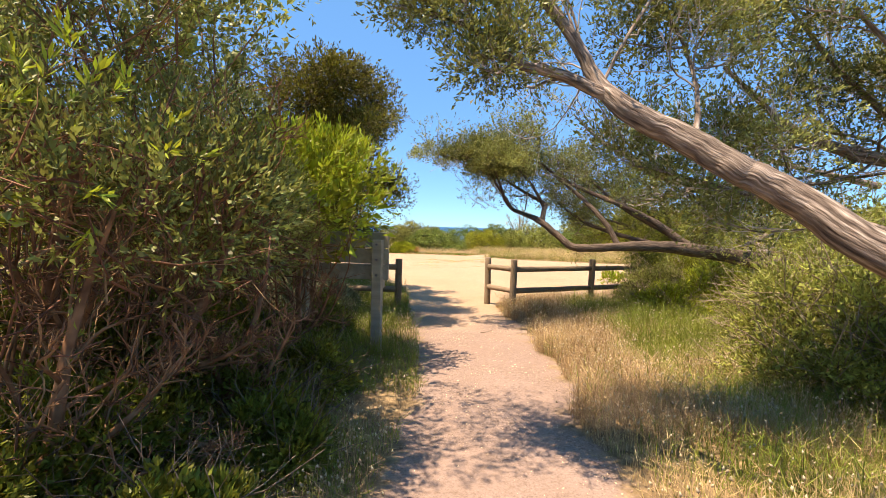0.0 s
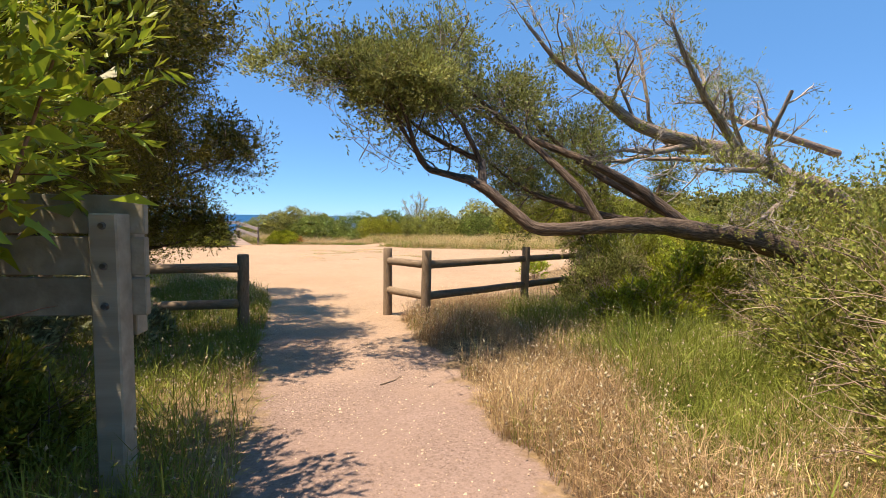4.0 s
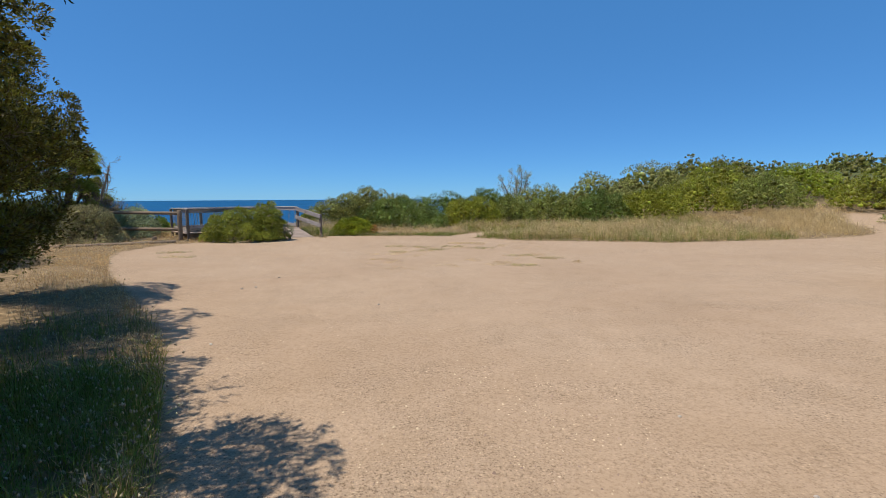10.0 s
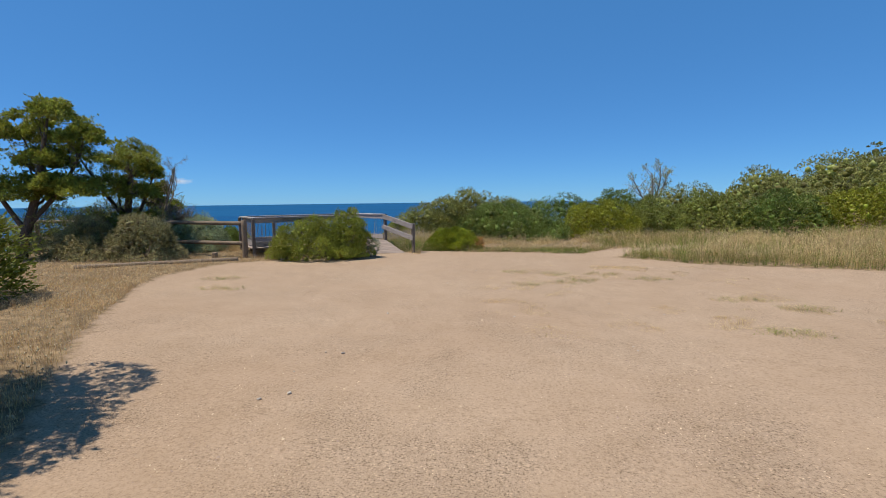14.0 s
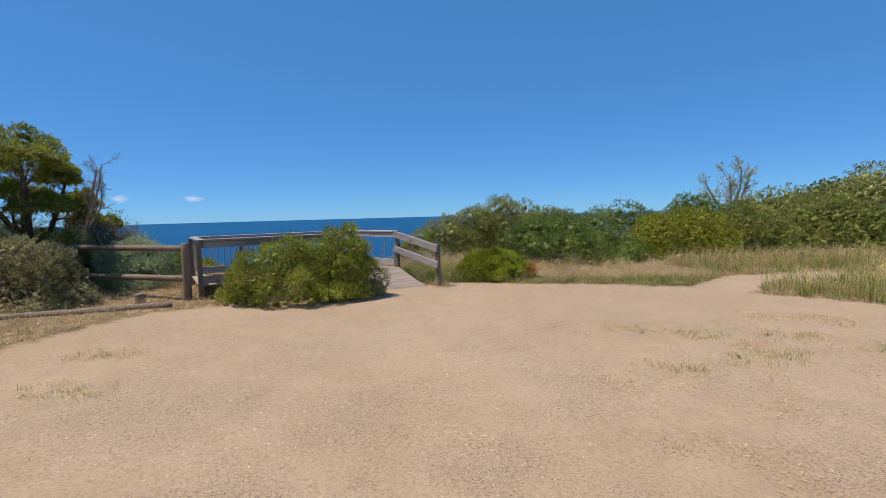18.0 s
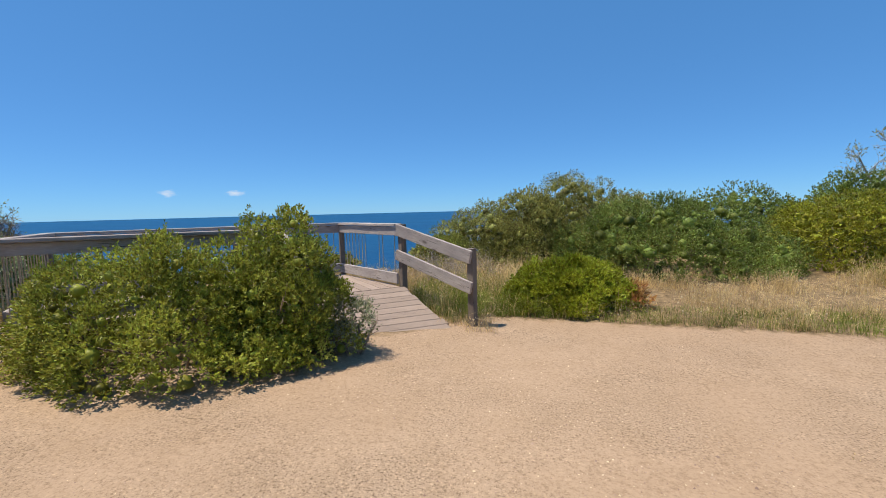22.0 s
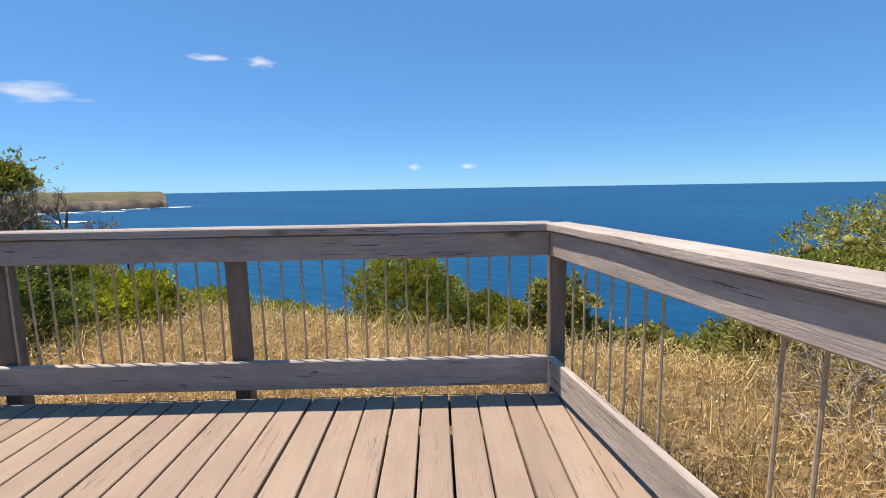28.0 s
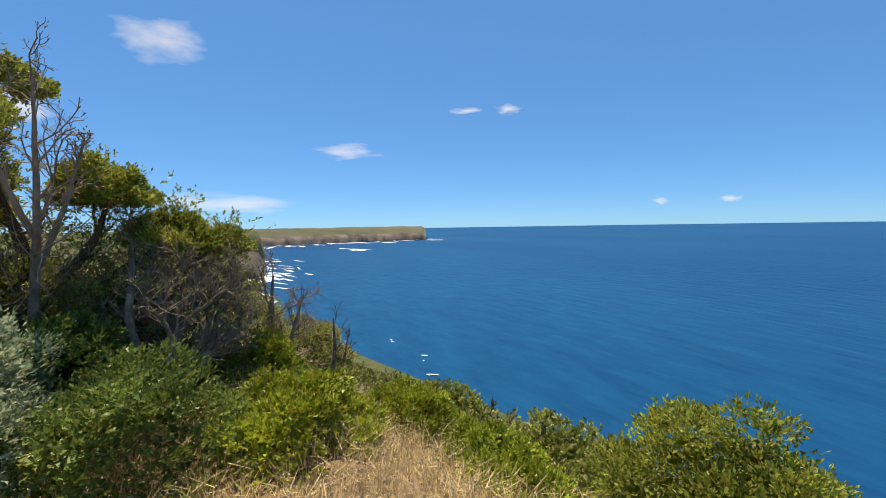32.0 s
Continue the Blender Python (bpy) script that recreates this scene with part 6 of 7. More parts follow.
tree("coast_tree", [(-14.6, 31.0, 0.0, 0.16), (-14.4, 30.9, 0.9, 0.13), (-14.1, 30.7, 1.8, 0.1), (-13.7, 30.4, 2.6, 0.06), (-13.4, 30.1, 3.4, 0.025)],
     "spreading clifftop tree with flat-topped green tufts behind the fence", 64, M_LEAF_UMBRELLA, M_BARK_DARK,
     limbs=[[(-14.4, 30.9, 1.0, 0.08), (-14.2, 31.3, 1.6, 0.065), (-13.8, 31.3, 2.3, 0.04), (-13.4, 31.2, 3.0, 0.02)], [(-14.4, 30.9, 0.9, 0.08), (-14.2, 31.6, 1.4, 0.06), (-14.1, 32.0, 1.9, 0.035), (-14.0, 32.15, 2.4, 0.015)],
            [(-14.2, 30.8, 1.4, 0.07), (-13.6, 30.3, 2.1, 0.05), (-13.1, 29.9, 3.0, 0.025)], [(-14.3, 30.9, 1.2, 0.07), (-14.9, 30.5, 2.4, 0.05), (-15.3, 30.2, 3.4, 0.025)],
            [(-14.5, 31.0, 0.8, 0.06), (-14.7, 31.8, 1.3, 0.05), (-14.6, 32.4, 1.7, 0.035), (-14.45, 32.65, 2.0, 0.015)],
            [(-14.5, 31.0, 0.7, 0.06), (-14.4, 32.0, 1.0, 0.05), (-14.3, 32.8, 1.4, 0.03), (-14.35, 33.15, 1.8, 0.012)]],
     trunk_forks=9, shoots=6, twigs=5, leafy=0.15, per=7, length=0.052, width=0.021, ratio=0.26, twig_mat=M_TWIG, start=0.35, bare_below=1.3, puff=4, puff_r=0.3, puff_share=0.3,
     tops=((-13.1, 29.9, 3.55, 1.0, 0.7), (-13.7, 30.6, 3.3, 0.9, 0.6), (-13.45, 30.95, 3.0, 0.5, 0.5), (-15.2, 30.1, 3.6, 0.9, 0.6), (-14.5, 30.3, 2.7, 0.9, 0.6), (-13.6, 30.7, 2.3, 0.7, 0.5),
           (-14.0, 32.1, 2.45, 0.42, 0.5), (-14.45, 32.65, 1.95, 0.48, 0.4), (-14.35, 33.15, 1.78, 0.36, 0.3), (-14.9, 31.8, 2.5, 0.6, 0.5), (-14.4, 29.2, 2.4, 0.8, 0.6), (-15.7, 29.8, 2.5, 0.9, 0.6)), top_tips=1300, top_dense=0.45)
tree("dead_shrub", [(-14.3, 33.6, -0.3, 0.05), (-14.35, 33.7, 0.2, 0.045), (-14.3, 33.75, 0.75, 0.032), (-14.15, 33.8, 1.35, 0.012)], "bare grey-brown twiggy shrub above the cliff", 29, M_LEAF_SALT, M_TWIG,
     limbs=[[(-14.4, 33.65, 0.0, 0.035), (-14.15, 33.95, 0.45, 0.028), (-14.1, 34.15, 1.05, 0.01)], [(-14.45, 33.7, 0.2, 0.03), (-14.9, 33.5, 0.6, 0.022), (-15.1, 33.4, 1.0, 0.009)]], trunk_forks=10, shoots=7, twigs=5, leafy=0.1, per=4, length=0.03, width=0.01, ratio=0.42,
     twig_mat=M_TWIG, category="bush")
tree("dead_shrub", [(-14.6, 34.55, -0.7, 0.04), (-14.7, 34.55, -0.2, 0.034), (-14.75, 34.6, 0.2, 0.022), (-14.85, 34.6, 0.6, 0.008)], "small bare branched shrub on the cliff edge", 37, M_LEAF_SALT, M_TWIG_DARK,
     limbs=[[(-14.7, 34.55, -0.25, 0.024), (-14.5, 34.7, 0.1, 0.016), (-14.45, 34.75, 0.4, 0.007)]], trunk_forks=5, shoots=4, twigs=3, leafy=0.0, per=3, ratio=0.42, twig_mat=M_TWIG_DARK, category="bush")
tree("dead_shrub", [(-13.1, 32.65, -0.1, 0.09), (-13.35, 32.75, 0.5, 0.075), (-13.75, 32.9, 1.0, 0.05), (-14.1, 33.0, 1.55, 0.022)], "grey-brown twiggy half-dead shrub on the clifftop", 30, M_LEAF_DUSKY, M_TWIG,
     limbs=[[(-13.25, 32.7, 0.3, 0.06), (-13.7, 33.1, 0.75, 0.042), (-14.1, 33.3, 1.2, 0.028), (-14.35, 33.3, 1.6, 0.012)], [(-13.25, 32.7, 0.35, 0.055), (-13.6, 32.4, 0.9, 0.042), (-13.95, 32.35, 1.5, 0.028), (-14.15, 32.3, 2.0, 0.012)],
            [(-13.4, 32.8, 0.55, 0.045), (-14.0, 32.7, 1.1, 0.034), (-14.35, 32.65, 1.75, 0.014)], [(-13.2, 32.7, 0.25, 0.045), (-13.5, 33.2, 0.6, 0.034), (-13.8, 33.5, 1.0, 0.014)]],
     trunk_forks=14, shoots=10, twigs=6, leafy=0.1, per=5, length=0.04, width=0.013, ratio=0.4, twig_mat=M_TWIG, category="bush")
for x, y, s, h, sd, n in ((-14.2, 32.75, 0.75, 1.75, 171, 380), (-14.2, 32.0, 0.7, 1.7, 172, 300), (-13.75, 31.3, 0.8, 1.9, 173, 300), (-14.9, 30.6, 1.2, 2.3, 174, 300), (-15.4, 31.5, 1.2, 2.2, 175, 240), (-16.4, 29.8, 1.3, 2.2, 176, 160)):
    bush("twiggy_shrub", (x, y), (s, s, h), "olive shrub with a tangle of grey-brown twigs on the clifftop", M_LEAF_OLIVE, sd, clumps=70, tuft=0.5, tips=500 if y > 32.5 else 1500, per=6, twig=0.1, length=0.05, width=0.018, nstem=9, stem=M_TWIG,
         group="tangled clifftop scrub", lo=0.1, hollow=0.5, bare_twigs=n, twig_mat=M_TWIG, twig_len=0.6, core=0.4)
tree("dead_tree", [(-13.75, 31.5, 0.0, 0.06), (-13.6, 31.6, 1.1, 0.045), (-13.4, 31.75, 2.0, 0.03), (-13.2, 31.85, 2.7, 0.02), (-13.1, 31.9, 3.35, 0.008)], "bare grey tree rising above the clifftop scrub", 36, M_LEAF_OLIVE, M_TWIG,
     limbs=[[(-13.5, 31.7, 1.6, 0.03), (-13.35, 32.0, 2.2, 0.02), (-13.4, 32.15, 2.8, 0.01)], [(-13.45, 31.7, 1.9, 0.03), (-13.15, 31.6, 2.5, 0.02), (-12.95, 31.6, 3.1, 0.01)]], trunk_forks=12, shoots=6, twigs=4, leafy=0.03, per=4, ratio=0.26, twig_mat=M_TWIG)
SLOPE = ((-9.8, 36.2, 0.95, 0.85, 1.28, M_LEAF_RAMP, "dense green coastal bush just beyond the deck"), (-9.1, 36.9, 0.75, 0.6, 0.9, M_LEAF_RAMP, "light green coastal bush just beyond the deck"),
         (-7.56, 38.00, 0.9, 0.8, 0.8, M_LEAF_DUSKY, "grey-green coastal bush on the slope"), (-5.88, 37.16, 0.9, 0.8, 0.95, M_LEAF_DUSKY, "grey-green coastal bush on the slope"),
         (-12.1, 32.85, 1.0, 0.8, 0.98, M_LEAF_DEEP, "dark green shrub beside the deck's end"), (-13.15, 32.0, 0.75, 0.6, 1.2, M_LEAF_DEEP, "deep green leafy shrub on the clifftop"), (-12.2, 34.0, 0.9, 0.7, 0.5, M_LEAF_FRESH, "yellow-green shrub on the clifftop"),
         (-13.03, 35.16, 0.8, 0.7, 0.5, M_LEAF_FRESH, "green shrub on the clifftop"), (-11.77, 35.69, 0.8, 0.6, 0.45, M_LEAF_BRIGHT, "yellow-green low shrub on the slope"),
         (-16.29, 34.01, 1.3, 1.1, 0.9, M_LEAF_DUSKY, "grey-green shrub on the slope"), (-18.40, 32.32, 1.6, 1.4, 1.6, M_LEAF_DARK, "dark green shrub on the slope"), (-14.2, 31.0, 1.3, 1.1, 1.7, M_LEAF_DARK, "dark green shrub behind the fence"),
         (-12.9, 37.4, 1.5, 1.2, 1.0, M_LEAF_OLIVE, "olive green shrub on the slope"), (-17.34, 37.06, 1.6, 1.3, 0.9, M_LEAF_OLIVE, "olive green shrub on the slope"), (-11.03, 38.42, 1.1, 1.0, 0.8, M_LEAF_FRESH, "green shrub on the slope"),
         (-21.03, 32.32, 2.0, 1.8, 2.0, M_LEAF_OLIVE, "olive green shrub on the clifftop"), (-10.6, 39.9, 1.2, 1.0, 0.9, M_LEAF_FRESH, "green shrub on the slope"), (-9.2, 40.6, 1.3, 1.1, 0.9, M_LEAF_SALT, "brownish twiggy shrub on the slope"), (-8.6, 38.9, 0.9, 0.8, 0.75, M_LEAF_BRIGHT, "light green shrub on the slope"), (-14.1, 33.5, 0.75, 0.6, 0.6, M_LEAF_FRESH, "green shrub on the clifftop"), (-8.35, 37.2, 0.6, 0.5, 1.25, M_LEAF_DUSKY, "grey-green shrub on the slope"), (-9.7, 37.6, 0.9, 0.75, 1.1, M_LEAF_FRESH, "green shrub on the slope"))
for k, (x, y, sx, sy, h, lf, lb) in enumerate(SLOPE):
    bush("slope_bush", (x, y), (sx, sy, h), lb, lf, 120 + k, clumps=100, tuft=0.5, tips=5200 if k < 2 else 2600 if y < 37 else 1200, per=6, twig=0.09, length=0.034 if k < 2 else 0.045 if y < 37 else 0.08, width=0.016 if k < 2 else 0.022 if y < 37 else 0.04, hollow=0.75, fold=k < 2, dense=0.52, nstem=6, group="scrub on the seaward slope", lo=0.06)
for k, (x, y, s, h, lb) in enumerate(((-5.75, 36.1, 0.5, 0.6, "pale grey-green twiggy shrub below the rail"), (-4.9, 36.3, 0.6, 0.75, "pale brown twiggy shrub below the rail"), (-5.3, 35.4, 0.45, 0.45, "dry twiggy shrub beside the deck"))):
    bush("twiggy_shrub", (x, y), (s, s, h), lb, M_LEAF_SALT, 160 + k, clumps=30, tips=420, per=5, twig=0.1, length=0.03, width=0.011, nstem=8, stem=M_DEADWOOD, group="dry shrubs below the rail", lo=0.2,
         core=0.0, bare_twigs=150, twig_mat=M_DEADWOOD, twig_len=0.3)


# ---- grasses ----
def verge(x, y):
    return (bare(x, y) < -0.02) * 1.0


def right_verge(x, y):
    return verge(x, y) * np.clip(1.15 - np.abs(x - 3) / 4.5, 0, 1)


grass("dry_grass", [(0.9, 4.6, 0.5, 11.5)], "rusty dry grass along the path's verge", M_GRASS_RUST, 201, 0.1, 0.45, 0.0045, 6000,
      lambda x, y: right_verge(x, y) * np.clip(patch(x, y, 0.9, 1.0) * 5 - 1.6, 0, 1) * np.clip(1.8 - (x - 1.2) * 0.55, 0.15, 1), heads=0.05)
grass("green_grass", [(1.3, 5.4, -0.5, 10.5)], "long green grass beside the path", M_GRASS_GREEN, 202, 0.1, 0.45, 0.007, 4600,
      lambda x, y: right_verge(x, y) * np.clip(patch(x, y, 0.8, 6.0) * 5 - 2.0, 0, 1) * np.clip((x - 1.6 - 0.13 * np.maximum(y - 3, 0)) * 1.0, 0.08, 1), heads=0.02)
grass("dry_grass", [(1.0, 3.6, 0.0, 11.5)], "pale straw grass with fluffy heads along the path's verge", M_GRASS_DRY, 216, 0.08, 0.45, 0.0045, 1500,
      lambda x, y: right_verge(x, y) * np.clip(patch(x, y, 1.1, 12.0) * 5 - 2.1, 0, 1), heads=0.05)
grass("green_grass", [(2.6, 5.2, 6.2, 9.6)], "tall rank green grass under the arching tree", M_GRASS_GREEN, 217, 0.2, 0.75, 0.0065, 3000,
      lambda x, y: right_verge(x, y) * np.clip(patch(x, y, 0.7, 21.0) * 4 - 1.3, 0, 1) * np.clip((x - 1.6) * 0.8, 0, 1), heads=0.03)
grass("green_grass", [(-2.2, -0.2, 0.5, 9.6)], "green grass under the thicket", M_GRASS_GREEN, 203, 0.06, 0.28, 0.007, 2200,
      lambda x, y: verge(x, y) * (patch(x, y, 0.9, 3.0) > 0.4), heads=0.03)
grass("green_grass", [(-1.35, -0.35, 5.2, 6.6)], "arching tuft of green grass round the sign post", M_GRASS_GREEN, 204, 0.25, 0.6, 0.009, 700, verge, lean=0.7)
grass("green_grass", [(-3.6, -0.5, 9.6, 15.5)], "dark green weeds with pale seed heads along the verge", M_GRASS_GREEN, 205, 0.08, 0.32, 0.007, 2200,
      lambda x, y: verge(x, y) * np.clip(1.2 + bare(x, y) * 0.3, 0.1, 1), heads=0.05)
grass("dry_grass", [(-9.6, -0.6, 10.0, 25.5)], "dry brownish grass along the clearing's edge", M_GRASS_GOLD, 206, 0.05, 0.28, 0.0055, 1500,
      lambda x, y: verge(x, y) * np.clip(1.0 + bare(x, y) * 0.55, 0, 1), heads=0.08)
grass("dry_grass", [(-15, -7.8, 22.8, 31.7)], "low straw-coloured grass before the clifftop fence", M_GRASS_GOLD, 207, 0.04, 0.24, 0.008, 900, verge, heads=0.1)
grass("dry_grass", [(-4.9, 4.2, 32.7, 37.6)], "tall straw-coloured grass before the scrub", M_GRASS_DRY, 208, 0.1, 0.5, 0.006, 1700,
      lambda x, y: verge(x, y) * np.clip(patch(x, y, 0.9, 2.0) * 4 - 1.7, 0, 1), heads=0.05)
grass("green_grass", [(-4.7, 3.4, 32.7, 34.0)], "low green fringe at the sand's edge", M_GRASS_GREEN, 209, 0.05, 0.2, 0.009, 2600, verge)
grass("dry_grass", [(2.7, 17.0, 29.0, 37.6), (17.0, 25.5, 29.3, 37.6)], "broad stand of straw-coloured grass beyond the sand", M_GRASS_DRY, 210, 0.2, 0.75, 0.009, 1100,
      lambda x, y: verge(x, y) * np.clip(-bare(x, y) * 0.9, 0.04, 1) * np.clip(patch(x, y, 0.5, 7.0) * 4 - 1.2, 0.15, 1))
grass("green_grass", [(2.7, 17.0, 29.0, 37.6)], "green blades among the straw-coloured grass", M_GRASS_GREEN, 226, 0.2, 0.6, 0.01, 350, verge)
grass("dry_grass", [(1.2, 10, 10.8, 20.8)], "dry grass between fence and clearing", M_GRASS_RUST, 211, 0.08, 0.35, 0.01, 260,
      lambda x, y: verge(x, y) * np.clip(1.1 + bare(x, y) * 0.3, 0.15, 1), heads=0.06)


def off_deck(x, y):
    s = (x - KX) * E1.x + (y - KY) * E1.y
    t = (x - KX) * IN.x + (y - KY) * IN.y
    on = (s > -0.172 * t - 0.16) & (s < LONG + 0.2) & (t > -0.16) & (t < DEEP + 0.16)
    r = (x > -6.9) & (y > 31.4) & (s > -0.55 - 0.1 * (t - DEEP)) & (s < 1.6) & (t > 1.9) & (t < 3.6)
    return (~(on | r)) * 1.0


grass("dry_grass", [(-14.2, -4.8, 31.3, 37.6)], "tall golden dry grass around the deck", M_GRASS_DRY, 212, 0.1, 0.42, 0.007, 2000,
      lambda x, y: off_deck(x, y) * (bare(x, y) < -0.15) * np.clip(1.3 - seaward(x, y) * 0.25, 0, 1), heads=0.06)
grass("green_grass", [(-5.6, -3.1, 32.7, 35.7)], "green and straw grass below the ramp's rail", M_GRASS_GREEN, 213, 0.15, 0.5, 0.007, 2400,
      lambda x, y: off_deck(x, y) * (bare(x, y) < -0.1))
grass("dry_grass", [(-6.4, -3.4, 34.6, 37.6)], "tall pale straw grass on the slope below the rail", M_GRASS_DRY, 222, 0.25, 0.8, 0.006, 1300,
      lambda x, y: off_deck(x, y) * (bare(x, y) < -0.1) * np.clip(patch(x, y, 0.6, 5.0) * 4 - 1.2, 0, 1), heads=0.08)
grass("green_grass", [(-3.2, -0.6, 5.6, 12.6)], "knee-high dark weeds with pale seed heads along the verge", M_GRASS_GREEN, 223, 0.18, 0.48, 0.008, 800,
      lambda x, y: verge(x, y) * np.clip(patch(x, y, 0.6, 8.0) * 4 - 1.0, 0.1, 1), heads=0.06)
grass("dry_grass", [(-1.5, -0.25, 0.8, 8.0)], "thin rusty grass at the path's shaded edge", M_GRASS_RUST, 224, 0.08, 0.34, 0.005, 1500,
      lambda x, y: verge(x, y) * np.clip(patch(x, y, 0.7, 15.0) * 4 - 1.3, 0, 1) * np.clip((x + 1.5) * 1.2, 0, 1), heads=0.1)
grass("green_grass", [(-4.6, -1.2, 12.4, 17.5)], "dark weeds at the clearing's shaded edge", M_GRASS_GREEN, 225, 0.12, 0.4, 0.008, 900,
      lambda x, y: verge(x, y) * np.clip(patch(x, y, 0.7, 9.0) * 4 - 1.3, 0, 1), heads=0.05)
grass("dry_grass", [(-4.5, -4.02, 32.5, 33.1)], "dry tuft at the foot of the rail post", M_GRASS_DRY, 214, 0.1, 0.35, 0.006, 1500, lambda x, y: off_deck(x, y), heads=0.1)
grass("green_grass", [(-1.4, 5, 22, 30)], "sparse flat weeds in the sandy clearing", M_GRASS_DRY, 215, 0.015, 0.06, 0.008, 2600,
      lambda x, y: (patch(x, y, 1.3, 9.0) > 0.58) * np.clip(patch(x, y, 0.35, 4.0) * 3 - 1.2, 0, 1), lean=1.0)


WEEDS = ((-0.5, 28.7), (0.3, 28.5), (0.9, 27.6), (1.6, 28.5), (0.5, 27.3), (2.6, 27.9), (-0.4, 27.0), (3.6, 25.6), (4.3, 24.9), (3.1, 23.2), (-7.2, 25.4), (-7.9, 26.6))


def on_weeds(x, y):
    best = np.full(np.shape(x), 9.0)
    for a, c in WEEDS:
        best = np.minimum(best, np.hypot((x - a) * 0.6, y - c))
    return np.clip(1 - best * 2.6, 0, 1)


grass("green_grass", [(-1.6, 5.2, 22.6, 29.4), (-8.8, -6.2, 24.8, 27.3)], "low matted yellow-green weeds scattered on the sand", M_GRASS_GREEN, 218, 0.02, 0.09, 0.008, 1500, on_weeds, lean=1.2)
grass("dry_grass", [(-1.6, 5.2, 22.6, 29.4), (-8.8, -6.2, 24.8, 27.3)], "low dry weeds scattered on the sand", M_GRASS_DRY, 219, 0.02, 0.1, 0.006, 1500, on_weeds, lean=1.2)


# ---- far land: wooded hill, cliffs, headland ----
def woodland():
    rng = np.random.default_rng(300)
    n = 380
    u, far = rng.uniform(0.32, 3.2, n), rng.uniform(36, 150, n) ** 1.0
    x, y = far * u / np.hypot(u, 1), 9.7 + far / np.hypot(u, 1)
    keep = (seaward(x, y) < 1) & ~((x < 27) & (y < 45))
    x, y = x[keep], y[keep]
    vs, fs, base = [], [], 0
    for a, b in zip(x, y):
        h = rng.uniform(0.9, 2.3)
        w = rng.uniform(1.8, 3.6)
        p, d, _, c, r = clump_tips(rng, (w, w, h), 16, 100, 0.1, 0.75, 0.7)
        at = np.array([a, b, height(a, b) - 0.2])
        v, f = spray(rng, p + at, d, 4, 0.12, 0.26, 0.14)
        v2, f2 = inner_mass(rng, c + at, r * 0.5)
        v, f = np.concatenate([v, v2]), np.concatenate([f, f2 + len(v)])
        vs.append(v)
        fs.append(f + base)
        base += len(v)
    me = np_mesh("far_woodland", np.concatenate(vs), [np.concatenate(fs)])
    me.materials.append(M_LEAF_WOOD)
    tagged(new("far_woodland", me), "olive scrub woodland covering the low hill", "woodland", kind="stuff")


M_LEAF_WOOD = leaf_mat("woodland_leaf", (0.14, 0.14, 0.028), (0.3, 0.27, 0.07))
woodland()


def carpet():
    """Low heath that covers the seaward slope."""
    rng = np.random.default_rng(310)
    vs, fs, base = [], [], 0
    for k in range(420):
        a = rng.uniform(-60, 2)
        b = rng.uniform(33, 62)
        c = float(seaward(a, b))
        if c < 2.2 or c > 22:
            continue
        h, w = rng.uniform(0.35, 0.8), rng.uniform(0.9, 1.9)
        p, d, _, _, _ = clump_tips(rng, (w, w, h), 10, 110, 0.1, 0.5)
        p = p + np.array([a, b, height(a, b) - 0.1])
        v, f = spray(rng, p, d, 5, 0.2, 0.16, 0.06)
        vs.append(v)
        fs.append(f + base)
        base += len(v)
    me = np_mesh("slope_heath", np.concatenate(vs), [np.concatenate(fs)])
    me.materials.append(M_LEAF_WOOD)
    tagged(new("slope_heath", me), "low olive heath covering the slope above the sea", "heath", kind="stuff")


carpet()


def bearing(yaw, far, z, eye=(-8.0, 33.8)):
    a = radians(yaw)
    return (eye[0] - far * math.sin(a), eye[1] + far * math.cos(a), z)


def headland(name, yaw0, yaw1, far0, far1, top, label, depth=260, seed=1, steps=90, cover=None):
    """A grassed headland with a broken cliff foot; it runs between two bearings."""
    vs = []
    for k in range(steps + 1):
        f = k / steps
        yaw, far = yaw0 + (yaw1 - yaw0) * f, far0 + (far1 - far0) * f
        jag = noise.fractal(Vector((f * 14, seed, 0)), 1.0, 2.0, 4)
        tz = top(f) + 1.3 * noise.fractal(Vector((f * 9, seed + 5, 0)), 1.0, 2.0, 3)
        foot = far * (1 + 0.02 * jag)
        face = 0.35 + 0.5 * (noise.noise(Vector((f * 7, seed + 9, 0))) * 0.5 + 0.5)
        edge = -28 + (tz + 28) * (0.34 + 0.3 * face)
        vs.append([bearing(yaw, foot, -29), bearing(yaw, foot + 5 + 5 * jag, -28 + (edge + 28) * 0.45), bearing(yaw, foot + 12 + 8 * face, edge - 1.5),
                   bearing(yaw, foot + 22 + 15 * face, edge), bearing(yaw, foot + depth * 0.28, edge * 0.45 + tz * 0.55), bearing(yaw, foot + depth * 0.6, tz), bearing(yaw, foot + depth * 1.5, -30)])
    v = np.array(vs)
    m = v.shape[1]
    k, q = np.meshgrid(np.arange(steps), np.arange(m - 1), indexing="ij")
    f = np.stack([k * m + q, k * m + q + 1, (k + 1) * m + q + 1, (k + 1) * m + q], -1).reshape(-1, 4)
    me = np_mesh(name, v.reshape(-1, 3), [f, np.arange(m)[None, :], (np.arange(m) + steps * m)[None, ::-1]])
    me.materials.append(M_CLIFF)
    me.materials.append(cover or M_PASTURE)
    idx = np.where(np.tile(np.arange(m - 1), steps) >= 3, 1, 0)
    me.polygons.foreach_set("material_index", np.r_[idx, 0, 0].astype(np.int32))
    return tagged(new(name, me), label, "headland", kind="structure")


